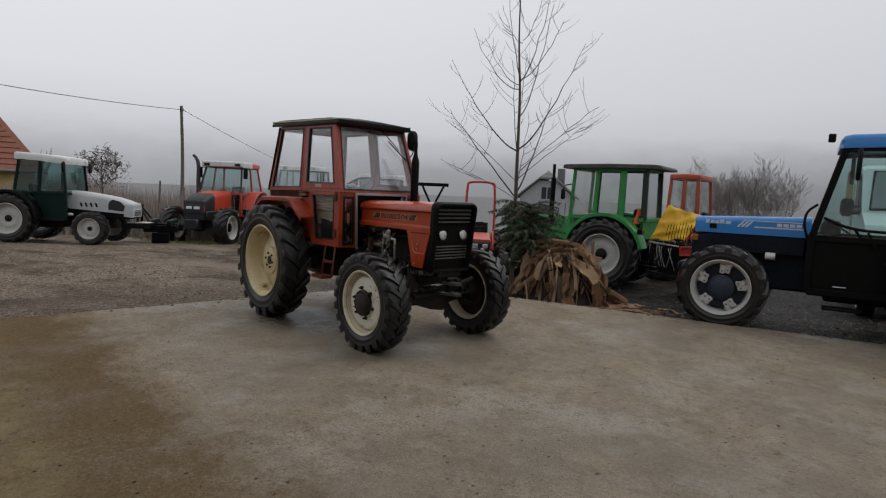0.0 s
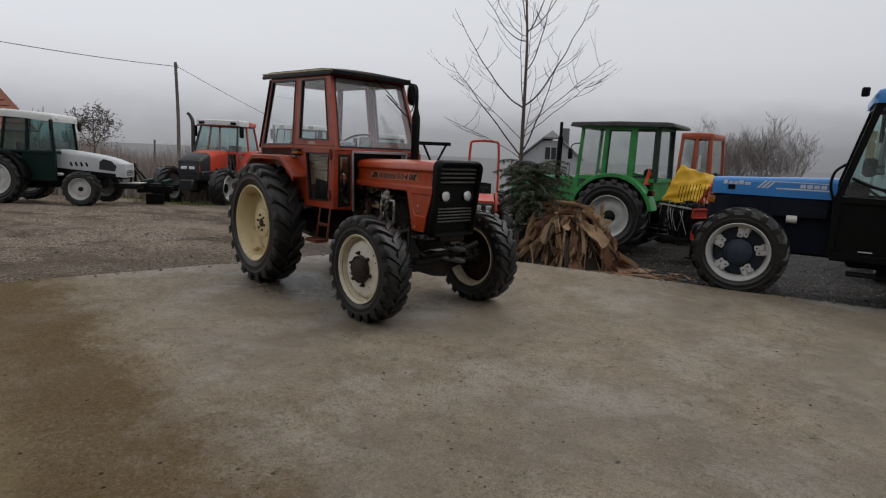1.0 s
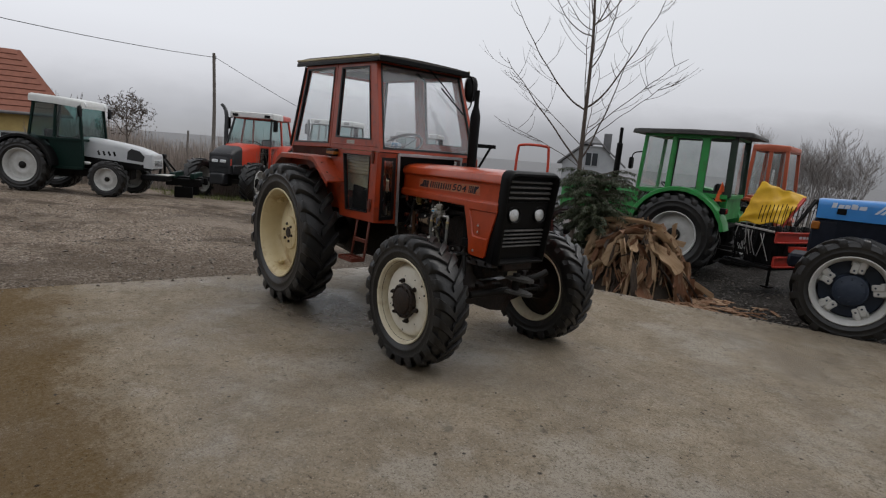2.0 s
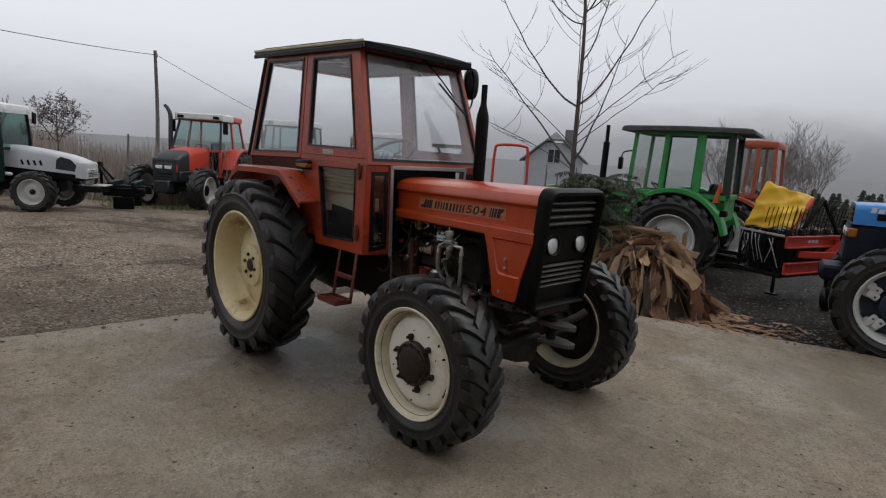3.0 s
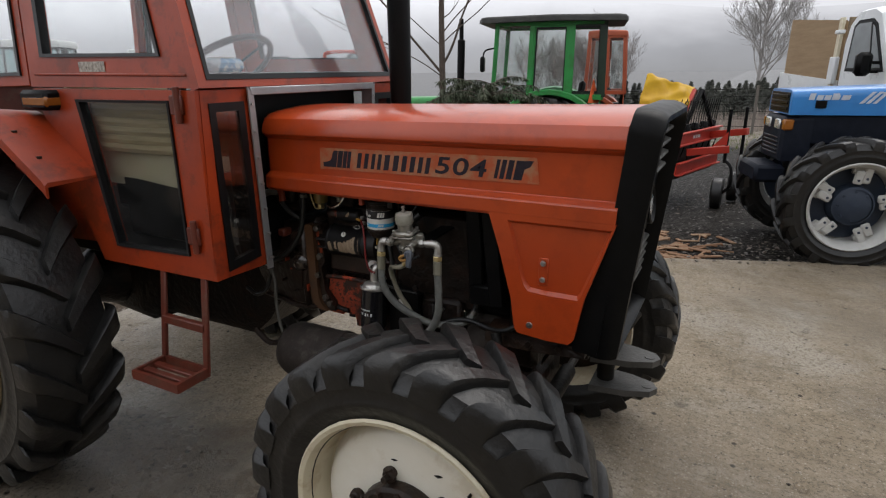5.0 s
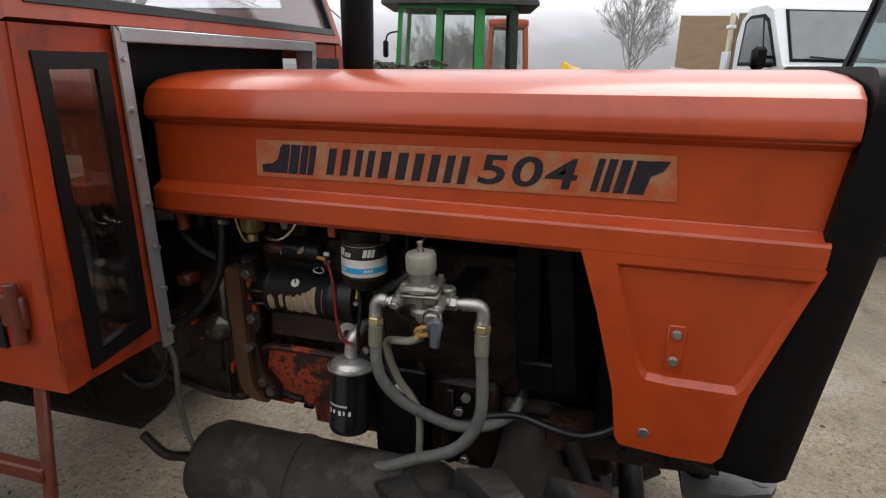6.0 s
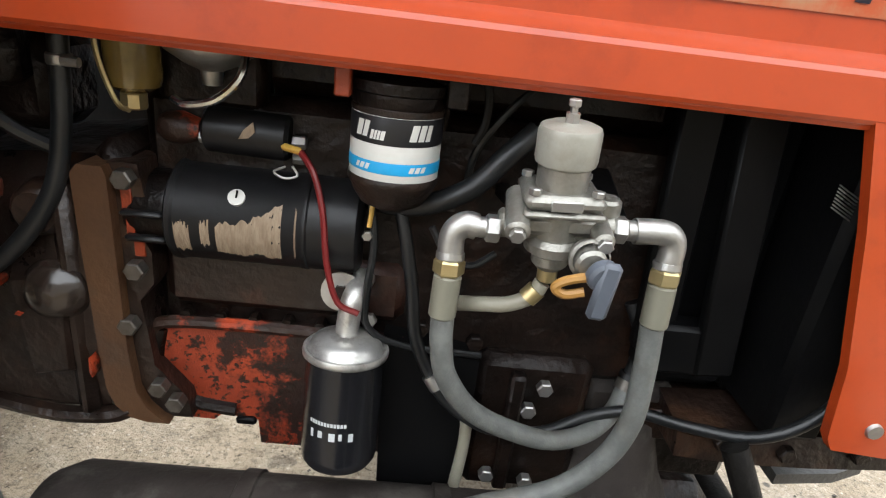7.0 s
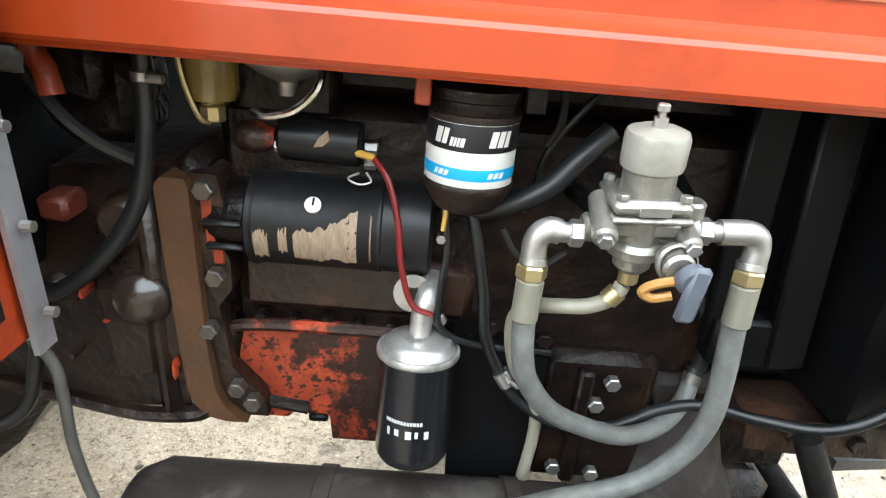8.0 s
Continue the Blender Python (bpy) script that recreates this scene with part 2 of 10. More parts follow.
def gravel_mat():
    """Crushed stone: brown, muddy behind; far side dark with wet and painted tractor shade; grass, then painted haze.
    """
    g = Net("crushed_gravel")
    dist, r1, r2 = g.cells(40)
    brown = g.ramp(r1, (0.0, (0.050, 0.039, 0.029)), (0.55, (0.190, 0.150, 0.116)), (0.85, (0.285, 0.236, 0.192)), (1.0, (0.38, 0.34, 0.295)))
    # wet stone, darkened further for the shade under the parked tractors
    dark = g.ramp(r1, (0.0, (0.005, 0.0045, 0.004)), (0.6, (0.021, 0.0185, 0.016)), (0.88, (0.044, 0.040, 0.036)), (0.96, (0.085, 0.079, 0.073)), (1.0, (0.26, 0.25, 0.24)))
    brown = g.over(brown, (0.115, 0.088, 0.064), g.span(g.noise(1.1, 9, 0.7), 0.45, 0.60), 0.6)
    brown = g.over(brown, (0.042, 0.032, 0.023), g.span(g.noise(0.5, 9, 0.7), 0.50, 0.60), 0.75)
    brown = g.over(brown, (0.24, 0.20, 0.165), g.span(g.noise(0.33, 6, 0.6), 0.52, 0.64), 0.45)
    near = g.span(g.math("MULTIPLY_ADD", g.noise(1.3, 9, 0.7), 2.6, g.x), -3.0, -1.1)      # mud beside the slab
    brown = g.over(brown, (0.048, 0.037, 0.027), near, 0.45)
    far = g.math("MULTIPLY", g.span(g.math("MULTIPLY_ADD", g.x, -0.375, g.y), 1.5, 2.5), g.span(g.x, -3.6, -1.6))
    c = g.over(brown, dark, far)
    ln = g.n.new("ShaderNodeVectorMath")
    ln.operation = "LENGTH"
    g.l.new(g.co, ln.inputs[0])
    past = g.span(g.math("MULTIPLY_ADD", g.noise(0.35, 2), 6.0, ln.outputs["Value"]), 19.0, 21.0)
    c = g.over(c, g.ramp(g.noise(1.4, 9), (0.35, (0.13, 0.115, 0.085)), (0.65, (0.21, 0.185, 0.155))), past)
    c = g.over(c, (0.185, 0.186, 0.19), g.span(ln.outputs["Value"], 30, 44), 0.96)      # mist haze painted into the far ground colour
    g.l.new(c, g.b.inputs["Base Color"])
    g.l.new(g.span(far, 0, 1, 0.75, 0.5), g.b.inputs["Roughness"])
    g.b.inputs["Specular IOR Level"].default_value = 0.03
    g.relief((g.span(dist, 0.6, 0.0), 0.7, 0.025))
    return g.m


ORANGE = mat("orange_paint", (0.405, 0.051, 0.0095), (0.31, 0.038, 0.007), scale=3, rough=0.32, rvar=0.12, bump=0.05, bscale=18, mix=0.7, spec=0.42, coat=0.40, stain=(0.22, 0.024, 0.006), sscale=9, samt=0.3)
CAB_ORANGE = mat("older_red_orange_paint", (0.30, 0.036, 0.008), (0.20, 0.025, 0.007), scale=5, rough=0.36, rvar=0.14, bump=0.06, bscale=22, mix=0.8, spec=0.4, stain=(0.085, 0.018, 0.009), sscale=8, samt=0.5)
ORANGE_WORN = mat("worn_orange_paint", (0.115, 0.021, 0.010), (0.065, 0.016, 0.009), scale=12, rough=0.5, bump=0.1, stain=(0.10, 0.04, 0.025), sscale=14, samt=0.6)
RUBBER = mat("tyre_rubber", (0.0075, 0.0074, 0.0074), (0.014, 0.0137, 0.0135), scale=9, rough=0.38, bump=0.3, bscale=45, stain=(0.030, 0.027, 0.023), sscale=7, samt=0.35, spec=0.42)
RUBBER_SEAL = mat("black_rubber_seal", (0.005, 0.005, 0.0055), rough=0.38, bump=0.08, spec=0.3)
CREAM = mat("cream_rim_paint", (0.61, 0.51, 0.30), (0.52, 0.42, 0.23), scale=5, rough=0.42, bump=0.06, stain=(0.30, 0.17, 0.055), sscale=4, samt=0.5)
RIM_WHITE = mat("chipped_white_rim_paint", (0.68, 0.65, 0.57), (0.60, 0.56, 0.46), scale=6, rough=0.42, bump=0.08, stain=(0.42, 0.33, 0.20), sscale=5, samt=0.3)
PALE_CREAM = mat("pale_cream_rim_paint", (0.62, 0.57, 0.43), (0.54, 0.47, 0.33), scale=6, rough=0.45, bump=0.08, stain=(0.30, 0.19, 0.08), sscale=7, samt=0.35)
HUB_RUST = mat("greasy_brown_iron", (0.013, 0.009, 0.007), (0.036, 0.018, 0.010), scale=25, rough=0.45, bump=0.4, bscale=70, spec=0.3)
BLACK = mat("black_paint", (0.0035, 0.0035, 0.0038), (0.006, 0.0058, 0.0055), rough=0.42, bump=0.05, spec=0.12)
GRIME = mat("oily_black_iron", (0.0045, 0.0030, 0.0025), (0.016, 0.0080, 0.005), scale=16, rough=0.40, rvar=0.22, bump=0.6, bscale=45, metal=0.0, spec=0.25, stain=(0.032, 0.014, 0.007), sscale=7, samt=0.45)
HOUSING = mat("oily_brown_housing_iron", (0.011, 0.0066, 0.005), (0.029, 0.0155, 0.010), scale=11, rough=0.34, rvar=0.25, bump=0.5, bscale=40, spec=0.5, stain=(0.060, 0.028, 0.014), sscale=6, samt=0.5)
IRON = mat("dusty_dark_iron", (0.006, 0.0055, 0.005), (0.019, 0.016, 0.0135), scale=14, rough=0.55, bump=0.35, bscale=50, spec=0.18)
OILPAN = mat("flaking_orange_iron", (0.020, 0.009, 0.006), (0.036, 0.015, 0.008), scale=20, rough=0.45, bump=0.5, bscale=50, stain=(0.40, 0.052, 0.016), sscale=10, samt=0.95)
WET_IRON = mat("oil_wet_iron", (0.020, 0.014, 0.011), (0.034, 0.022, 0.016), scale=9, rough=0.20, rvar=0.08, bump=0.3, bscale=30, spec=0.7)
PATCH_ORANGE = mat("greasy_orange_paint", (0.29, 0.044, 0.014), (0.12, 0.022, 0.009), scale=14, rough=0.42, bump=0.2, stain=(0.03, 0.012, 0.007), sscale=11, samt=0.7)
FLANGE = mat("brown_flange_paint", (0.084, 0.039, 0.017), (0.040, 0.017, 0.008), scale=6, rough=0.45, bump=0.15, stain=(0.05, 0.03, 0.02), sscale=10, samt=0.5)
STARTER = mat("chipped_black_starter_paint", (0.008, 0.008, 0.009), (0.013, 0.0125, 0.012), rough=0.38, bump=0.06, spec=0.3, stain=(0.33, 0.27, 0.20), sscale=13, samt=0.0)
STARTER_CHIP = mat("bare_tan_primer", (0.31, 0.235, 0.16), (0.15, 0.10, 0.065), scale=60, rough=0.6, bump=0.3, stretch=(3, 1, 0.6))
HEAD_STEEL = mat("scuffed_bright_head", (0.62, 0.61, 0.58), (0.42, 0.40, 0.37), scale=30, rough=0.38, metal=0.75, bump=0.06, stain=(0.10, 0.07, 0.05), sscale=20, samt=0.3)
CHROME = mat("bright_steel", (0.72, 0.71, 0.69), (0.5, 0.48, 0.45), scale=20, rough=0.22, metal=1.0, bump=0.03, stain=(0.12, 0.08, 0.05), sscale=16, samt=0.25)
STEEL = mat("dull_steel", (0.44, 0.43, 0.41), (0.30, 0.28, 0.25), scale=25, rough=0.42, metal=0.9, bump=0.1)
ALU = mat("cast_aluminium", (0.30, 0.288, 0.255), (0.15, 0.14, 0.118), scale=22, rough=0.38, metal=0.7, bump=0.18, bscale=130)
ALU_CAP = mat("grey_white_cast_cap", (0.31, 0.30, 0.255), (0.235, 0.222, 0.185), scale=10, rough=0.42, metal=0.25, bump=0.08, stain=(0.17, 0.15, 0.12), sscale=16, samt=0.3)
BRASS = mat("yellow_zinc_nut", (0.50, 0.40, 0.20), (0.38, 0.30, 0.16), rough=0.35, metal=0.8, bump=0.05)
SLEEVE = mat("olive_grey_sleeve", (0.20, 0.19, 0.145), (0.15, 0.14, 0.105), rough=0.5, metal=0.3, bump=0.05)
HOSE_GREY = mat("braided_grey_hose", (0.092, 0.095, 0.088), (0.145, 0.147, 0.136), scale=60, rough=0.5, bump=0.12, bscale=300, mix=0.8, stain=(0.10, 0.09, 0.07), sscale=14, samt=0.4)
HOSE_CLEAR = mat("milky_plastic_hose", (0.25, 0.235, 0.185), (0.18, 0.16, 0.115), rough=0.4, bump=0.03)
HOSE_BLACK = mat("black_rubber_hose", (0.008, 0.0085, 0.009), (0.016, 0.016, 0.016), rough=0.38, bump=0.08)
RIM_BARE = mat("pale_bare_metal", (0.42, 0.42, 0.42), (0.30, 0.30, 0.30), rough=0.4, metal=0.3, bump=0.02)
WIRE_RED = mat("red_cable", (0.16, 0.010, 0.010), rough=0.4, bump=0)
YELLOW_TERM = mat("yellow_terminal", (0.55, 0.33, 0.06), rough=0.4, bump=0)
AMBER = mat("amber_lens", (0.27, 0.092, 0.013), (0.19, 0.06, 0.01), rough=0.2, bump=0)
RED_LENS = mat("red_lens", (0.30, 0.02, 0.015), rough=0.2, bump=0)
BOWL = mat("stained_fuel_bowl", (0.19, 0.13, 0.035), (0.10, 0.07, 0.02), scale=30, rough=0.12, bump=0.0, coat=0.6)
WHITE_LABEL = mat("white_filter_can", (0.62, 0.61, 0.57), (0.52, 0.50, 0.45), scale=20, rough=0.32, bump=0.02)
BLUE_LABEL = mat("blue_label_band", (0.02, 0.32, 0.62), rough=0.35, bump=0)
BLACK_LABEL = mat("black_label_band", (0.012, 0.012, 0.014), rough=0.35, bump=0)
FILTER_BLACK = mat("gloss_black_can", (0.010, 0.010, 0.012), rough=0.25, rvar=0.06, bump=0.02, coat=0.3)
PRINT = mat("pale_print", (0.55, 0.56, 0.56), rough=0.5, bump=0)
DECAL_BG = mat("faded_decal_film", (0.37, 0.070, 0.020), (0.33, 0.165, 0.085), scale=24, rough=0.45, bump=0.02, mix=1.0)
DECAL_INK = mat("dark_decal_ink", (0.017, 0.014, 0.021), (0.036, 0.024, 0.029), scale=60, spec=0.2, rough=0.5, bump=0.02)
GREY_STRIP = mat("riveted_zinc_strip", (0.36, 0.36, 0.37), (0.25, 0.25, 0.25), rough=0.42, metal=0.6, bump=0.06)
ROOF_VINYL = mat("weathered_roof_cover", (0.035, 0.030, 0.026), (0.09, 0.08, 0.06), scale=10, rough=0.6, bump=0.3, bscale=40)
ROOF_EDGE = mat("cream_roof_edge", (0.42, 0.37, 0.24), (0.28, 0.22, 0.12), rough=0.6, bump=0.1)
SLAT = mat("worn_grille_slat", (0.075, 0.072, 0.067), (0.022, 0.021, 0.020), scale=30, rough=0.5, bump=0.05)
LAMP = mat("lamp_glass", (0.62, 0.63, 0.62), (0.35, 0.36, 0.36), scale=60, rough=0.12, metal=0.5, bump=0.4, bscale=180, coat=0.8)
CLOTH = mat("striped_seat_blanket", (0.42, 0.35, 0.22), (0.24, 0.20, 0.12), scale=7, rough=0.9, bump=0.3, stretch=(0.6, 0.6, 7), mix=0.9)
CLOTH_PALE = mat("pale_folded_cloth", (0.52, 0.49, 0.38), (0.36, 0.34, 0.22), scale=9, rough=0.9, bump=0.3)
STICKER = mat("worn_sticker", (0.46, 0.42, 0.36), (0.12, 0.10, 0.09), scale=90, rough=0.5, bump=0, mix=1.0)
GLASS = glass_mat("clear_cab_glass", (0.965, 0.97, 0.97), 0.012, 0.9, base=0.02)
GLASS_SCREEN = glass_mat("dusty_windscreen_glass", (0.95, 0.955, 0.96), 0.075, 0.9, (0.62, 0.62, 0.66), 0.06)
GLASS_DARK = glass_mat("grimy_lower_glass", (0.86, 0.86, 0.84), 0.006, 0.5)
GLASS_TEAL = glass_mat("green_tinted_glass", (0.66, 0.80, 0.78), 0.06)
GLASS_FRONT = glass_mat("dirty_lower_front_glass", (0.88, 0.87, 0.85), 0.012, 0.9, (0.30, 0.23, 0.19), 0.13)
CONCRETE = concrete_mat()
GRAVEL = gravel_mat()


# ---- mesh tools ----
X, Y, Z = Vector((1, 0, 0)), Vector((0, 1, 0)), Vector((0, 0, 1))


class Shape:
    """Vertices and faces gathered into one mesh."""

    def __init__(self):
        self.v, self.f = [], []

    def add(self, verts, faces, m=None):
        k = len(self.v)
        self.v += [tuple(m @ Vector(p)) if m else tuple(p) for p in verts]
        self.f += [tuple(i + k for i in q) for q in faces]
        return self

    def box(self, x0, x1, y0, y1, z0, z1, c=0.006, m=None):
        ctr = ((x0 + x1) / 2, (y0 + y1) / 2, (z0 + z1) / 2)
        h = (abs(x1 - x0) / 2, abs(y1 - y0) / 2, abs(z1 - z0) / 2)
        c = min(c, min(h) * 0.8)
        vs, ids = [], {}
        for sx in (-1, 1):
            for sy in (-1, 1):
                for sz in (-1, 1):
                    s = (sx, sy, sz)
                    for a in range(3):
                        ids[s, a] = len(vs)
                        vs.append(tuple(ctr[i] + s[i] * (h[i] - (0 if i == a else c)) for i in range(3)))
        fs = []
        for a in range(3):
            o, p = [i for i in range(3) if i != a]
            for sa in (-1, 1):
                ring = []
                for so, sp in ((-1, -1), (1, -1), (1, 1), (-1, 1)):
                    s = [0, 0, 0]
                    s[a], s[o], s[p] = sa, so, sp
                    ring.append(ids[tuple(s), a])
                fs.append(ring)
        for a, b in ((0, 1), (0, 2), (1, 2)):
            t = 3 - a - b
            for sa in (-1, 1):
                for sb in (-1, 1):
                    s, u = [0, 0, 0], [0, 0, 0]
                    s[a], s[b], s[t] = sa, sb, 1
                    u[a], u[b], u[t] = sa, sb, -1
                    s, u = tuple(s), tuple(u)
                    fs.append((ids[s, a], ids[u, a], ids[u, b], ids[s, b]))
        for sx in (-1, 1):
            for sy in (-1, 1):
                for sz in (-1, 1):
                    s = (sx, sy, sz)
                    fs.append((ids[s, 0], ids[s, 1], ids[s, 2]))
        return self.add(vs, fs, m)

    def bar(self, p0, p1, w, h, up=(0, 0, 1), c=0.004):
        """A square bar from p0 to p1, w across and h along up."""
        p0, p1 = Vector(p0), Vector(p1)
        d = (p1 - p0).normalized()
        u = Vector(up)
        u = u - d * u.dot(d)
        if u.length < 1e-4:
            u = X - d * X.dot(d)
        u.normalize()
        s = d.cross(u)
        m = Matrix((d, s, u)).transposed().to_4x4()
        m.translation = p0
        return self.box(0, (p1 - p0).length, -w / 2, w / 2, -h / 2, h / 2, c, m)

    def lathe(self, prof, m=None, seg=24, a0=0.0, a1=2 * math.pi):
        """Turns a profile of (radius, height) round the local z axis."""
        full = abs(a1 - a0 - 2 * math.pi) < 1e-6
        n = seg if full else seg + 1
        vs = [(r * math.cos(a0 + (a1 - a0) * i / seg), r * math.sin(a0 + (a1 - a0) * i / seg), h) for r, h in prof for i in range(n)]
        fs = []
        for j in range(len(prof) - 1):
            for i in range(seg):
                k = (i + 1) % n
                fs.append((j * n + i, j * n + k, (j + 1) * n + k, (j + 1) * n + i))
        return self.add(vs, fs, m)

    def cyl(self, p0, p1, r0, r1=None, seg=16, c=0.0):
        r1 = r0 if r1 is None else r1
        p0, p1 = Vector(p0), Vector(p1)
        m = Matrix.Translation(p0) @ (p1 - p0).to_track_quat("Z", "Y").to_matrix().to_4x4()
        L = (p1 - p0).length
        prof = [(0.0001, 0)] + ([(r0 - c, 0), (r0, c)] if c else [(r0, 0)]) + ([(r1, L - c), (r1 - c, L)] if c else [(r1, L)]) + [(0.0001, L)]
        return self.lathe(prof, m, seg)

    def tube(self, pts, r, seg=8, sub=5, r1=None, caps=True):
        """A round tube along a smooth line through pts."""
        pts = [Vector(p) for p in pts]
        if sub > 1 and len(pts) > 2:
            ext = [pts[0] * 2 - pts[1]] + pts + [pts[-1] * 2 - pts[-2]]
            line = []
            for i in range(1, len(ext) - 2):
                a, b, c, d = ext[i - 1:i + 3]
                for j in range(sub):
                    t = j / sub
                    line.append(0.5 * ((2 * b) + (c - a) * t + (2 * a - 5 * b + 4 * c - d) * t * t + (3 * b - a - 3 * c + d) * t ** 3))
            line.append(pts[-1])
        else:
            line = pts
        n = len(line)
        r1 = r if r1 is None else r1
        vs, fs = [], []
        u = None
        for i, p in enumerate(line):
            d = (line[min(i + 1, n - 1)] - line[max(i - 1, 0)]).normalized()
            if u is None:
                u = d.orthogonal().normalized()
            u = (u - d * u.dot(d)).normalized()
            s = d.cross(u)
            rr = r + (r1 - r) * i / (n - 1)
            for k in range(seg):
                a = 2 * math.pi * k / seg
                vs.append(p + (u * math.cos(a) + s * math.sin(a)) * rr)
        for i in range(n - 1):
            for k in range(seg):
                q = (k + 1) % seg
                fs.append((i * seg + k, i * seg + q, (i + 1) * seg + q, (i + 1) * seg + k))
        if caps:
            fs += [tuple(range(seg)), tuple(range((n - 1) * seg, n * seg))]
        return self.add(vs, fs)

    def prism(self, pts, d):
        """A flat outline pushed along d."""
        n = len(pts)
        d = Vector(d)
        vs = [Vector(p) for p in pts] + [Vector(p) + d for p in pts]
        fs = [tuple(range(n)), tuple(range(n, 2 * n))] + [(i, (i + 1) % n, n + (i + 1) % n, n + i) for i in range(n)]
        return self.add(vs, fs)

    def ring(self, outer, inner, d):
        """A frame between two outlines with as many corners, pushed along d."""
        n = len(outer)
        d = Vector(d)
        vs = [Vector(p) for p in outer] + [Vector(p) for p in inner]
        vs += [p + d for p in vs]
        fs = []
        for i in range(n):
            j = (i + 1) % n
            fs += [(i, j, n + j, n + i), (2 * n + i, 2 * n + j, 3 * n + j, 3 * n + i), (i, j, 2 * n + j, 2 * n + i), (n + i, n + j, 3 * n + j, 3 * n + i)]
        return self.add(vs, fs)

    def loft(self, rings, closed=True, caps=True):
        """Skins outlines with as many corners each."""
        n = len(rings[0])
        vs = [p for r in rings for p in r]
        fs = []
        for j in range(len(rings) - 1):
            for i in range(n if closed else n - 1):
                k = (i + 1) % n
                fs.append((j * n + i, j * n + k, (j + 1) * n + k, (j + 1) * n + i))
        if caps and closed:
            fs += [tuple(range(n)), tuple(range((len(rings) - 1) * n, len(rings) * n))]
        return self.add(vs, fs)

    def mesh(self, name, material, angle=38, fix=True):
        me = bpy.data.meshes.new(name)
        me.from_pydata([tuple(p) for p in self.v], [], self.f)
        if fix:
            bm = bmesh.new()
            bm.from_mesh(me)
            bmesh.ops.recalc_face_normals(bm, faces=bm.faces)
            bm.to_mesh(me)
            bm.free()
        me.materials.append(material)
        me.polygons.foreach_set("use_smooth", [True] * len(me.polygons))
        me.set_sharp_from_angle(angle=radians(angle))
        return me


def put(name, me, parent=None, m=None, label=""):
    ob = new(name, me)
    ob.parent = parent
    if m is not None:
        ob.matrix_basis = m
    return tagged(ob, label)


def part(name, shape, material, parent=None, label="", angle=38):
    return put(name, shape.mesh(name, material, angle), parent, None, label)


def thing(name, m, label, category, group="", kind=""):
    ob = new(name)
    ob.empty_display_size = 0.2
    ob.matrix_basis = m
    return tagged(ob, label, category, group, kind)


TO_AXLE = Matrix.Rotation(radians(90), 4, "X")      # local z of a lathe becomes -y


def tyre_shape(R, W, rr, lugs=20, lug_h=0.03, sweep=1.0, thick=0.055):
    s = Shape()
    Rc = R - lug_h
    h = W / 2
    half = [(rr - 0.015, h * 0.72), (rr + 0.012, h * 0.86), (rr + (Rc - rr) * 0.30, h * 0.97), (rr + (Rc - rr) * 0.34, h * 1.0), (rr + (Rc - rr) * 0.40, h * 1.0), (rr + (Rc - rr) * 0.43, h * 0.985), (rr + (Rc - rr) * 0.62, h * 1.0), (rr + (Rc - rr) * 0.66, h * 1.02), (rr + (Rc - rr) * 0.71, h * 0.99), (Rc - 0.045, h * 0.95), (Rc - 0.012, h * 0.84), (Rc, h * 0.5)]
    prof = half + [(Rc + 0.002, 0)] + [(r, -y) for r, y in reversed(half)]
    s.lathe(prof, TO_AXLE, 48)
    k = h / R * sweep
    for side in (-1, 1):
        for i in range(lugs):
            f0 = 2 * math.pi * (i + (0.5 if side > 0 else 0)) / lugs
            vs, fs = [], []
            st = [(-0.06, R - 0.002, Rc - 0.01), (0.3, R, Rc - 0.01), (0.65, R - 0.001, Rc - 0.012), (0.90, R - 0.006, Rc - 0.022), (0.99, R - 0.016, Rc - 0.036), (1.03, R - 0.034, Rc - 0.052), (1.035, Rc - 0.040, Rc - 0.062)]
            for j, (u, rt, rb) in enumerate(st):
                f = f0 - k * min(u, 1.0) ** 0.85 if u > 0 else f0 - k * u
                t = thick / R * (0.42 + 0.26 * min(u, 1))
                y = side * h * u
                rm_ = rt - min(0.009, (rt - rb) * 0.35)
                for df, r in ((-t * 1.22, rb), (-t * 1.04, rm_), (-t * 0.84, rt), (t * 0.84, rt), (t * 1.04, rm_), (t * 1.22, rb)):
                    vs.append((r * math.sin(f + df), y, r * math.cos(f + df)))
                if j:
                    a, b = (j - 1) * 6, j * 6
                    for q in range(5):
                        fs.append((a + q, a + q + 1, b + q + 1, b + q))
            e = (len(st) - 1) * 6
            fs += [tuple(range(6)), tuple(range(e, e + 6))]
            s.add(vs, fs)
    return s


def nut(s, p, d, r, h, seg=6):
    p, d = Vector(p), Vector(d).normalized()
    return s.cyl(p, p + d * h, r, seg=seg, c=r * 0.15)


# ---- ground ----
EDGE_L = (-1.12, -0.05)          # back edge of the slab: x at y = 0 and its drift
EDGE_R = (2.60, 0.375)           # far edge: y at x = 0 and its slope


def smooth(a, b, v):
    t = max(0.0, min(1.0, (v - a) / (b - a)))
    return t * t * (3 - 2 * t)


def slab_out(x, y):
    """Metres outside the slab (negative inside)."""
    a = (EDGE_L[0] + 0.045 * y) - x
    b = (y - EDGE_R[0] - EDGE_R[1] * x) / 1.068
    return max(a, b)


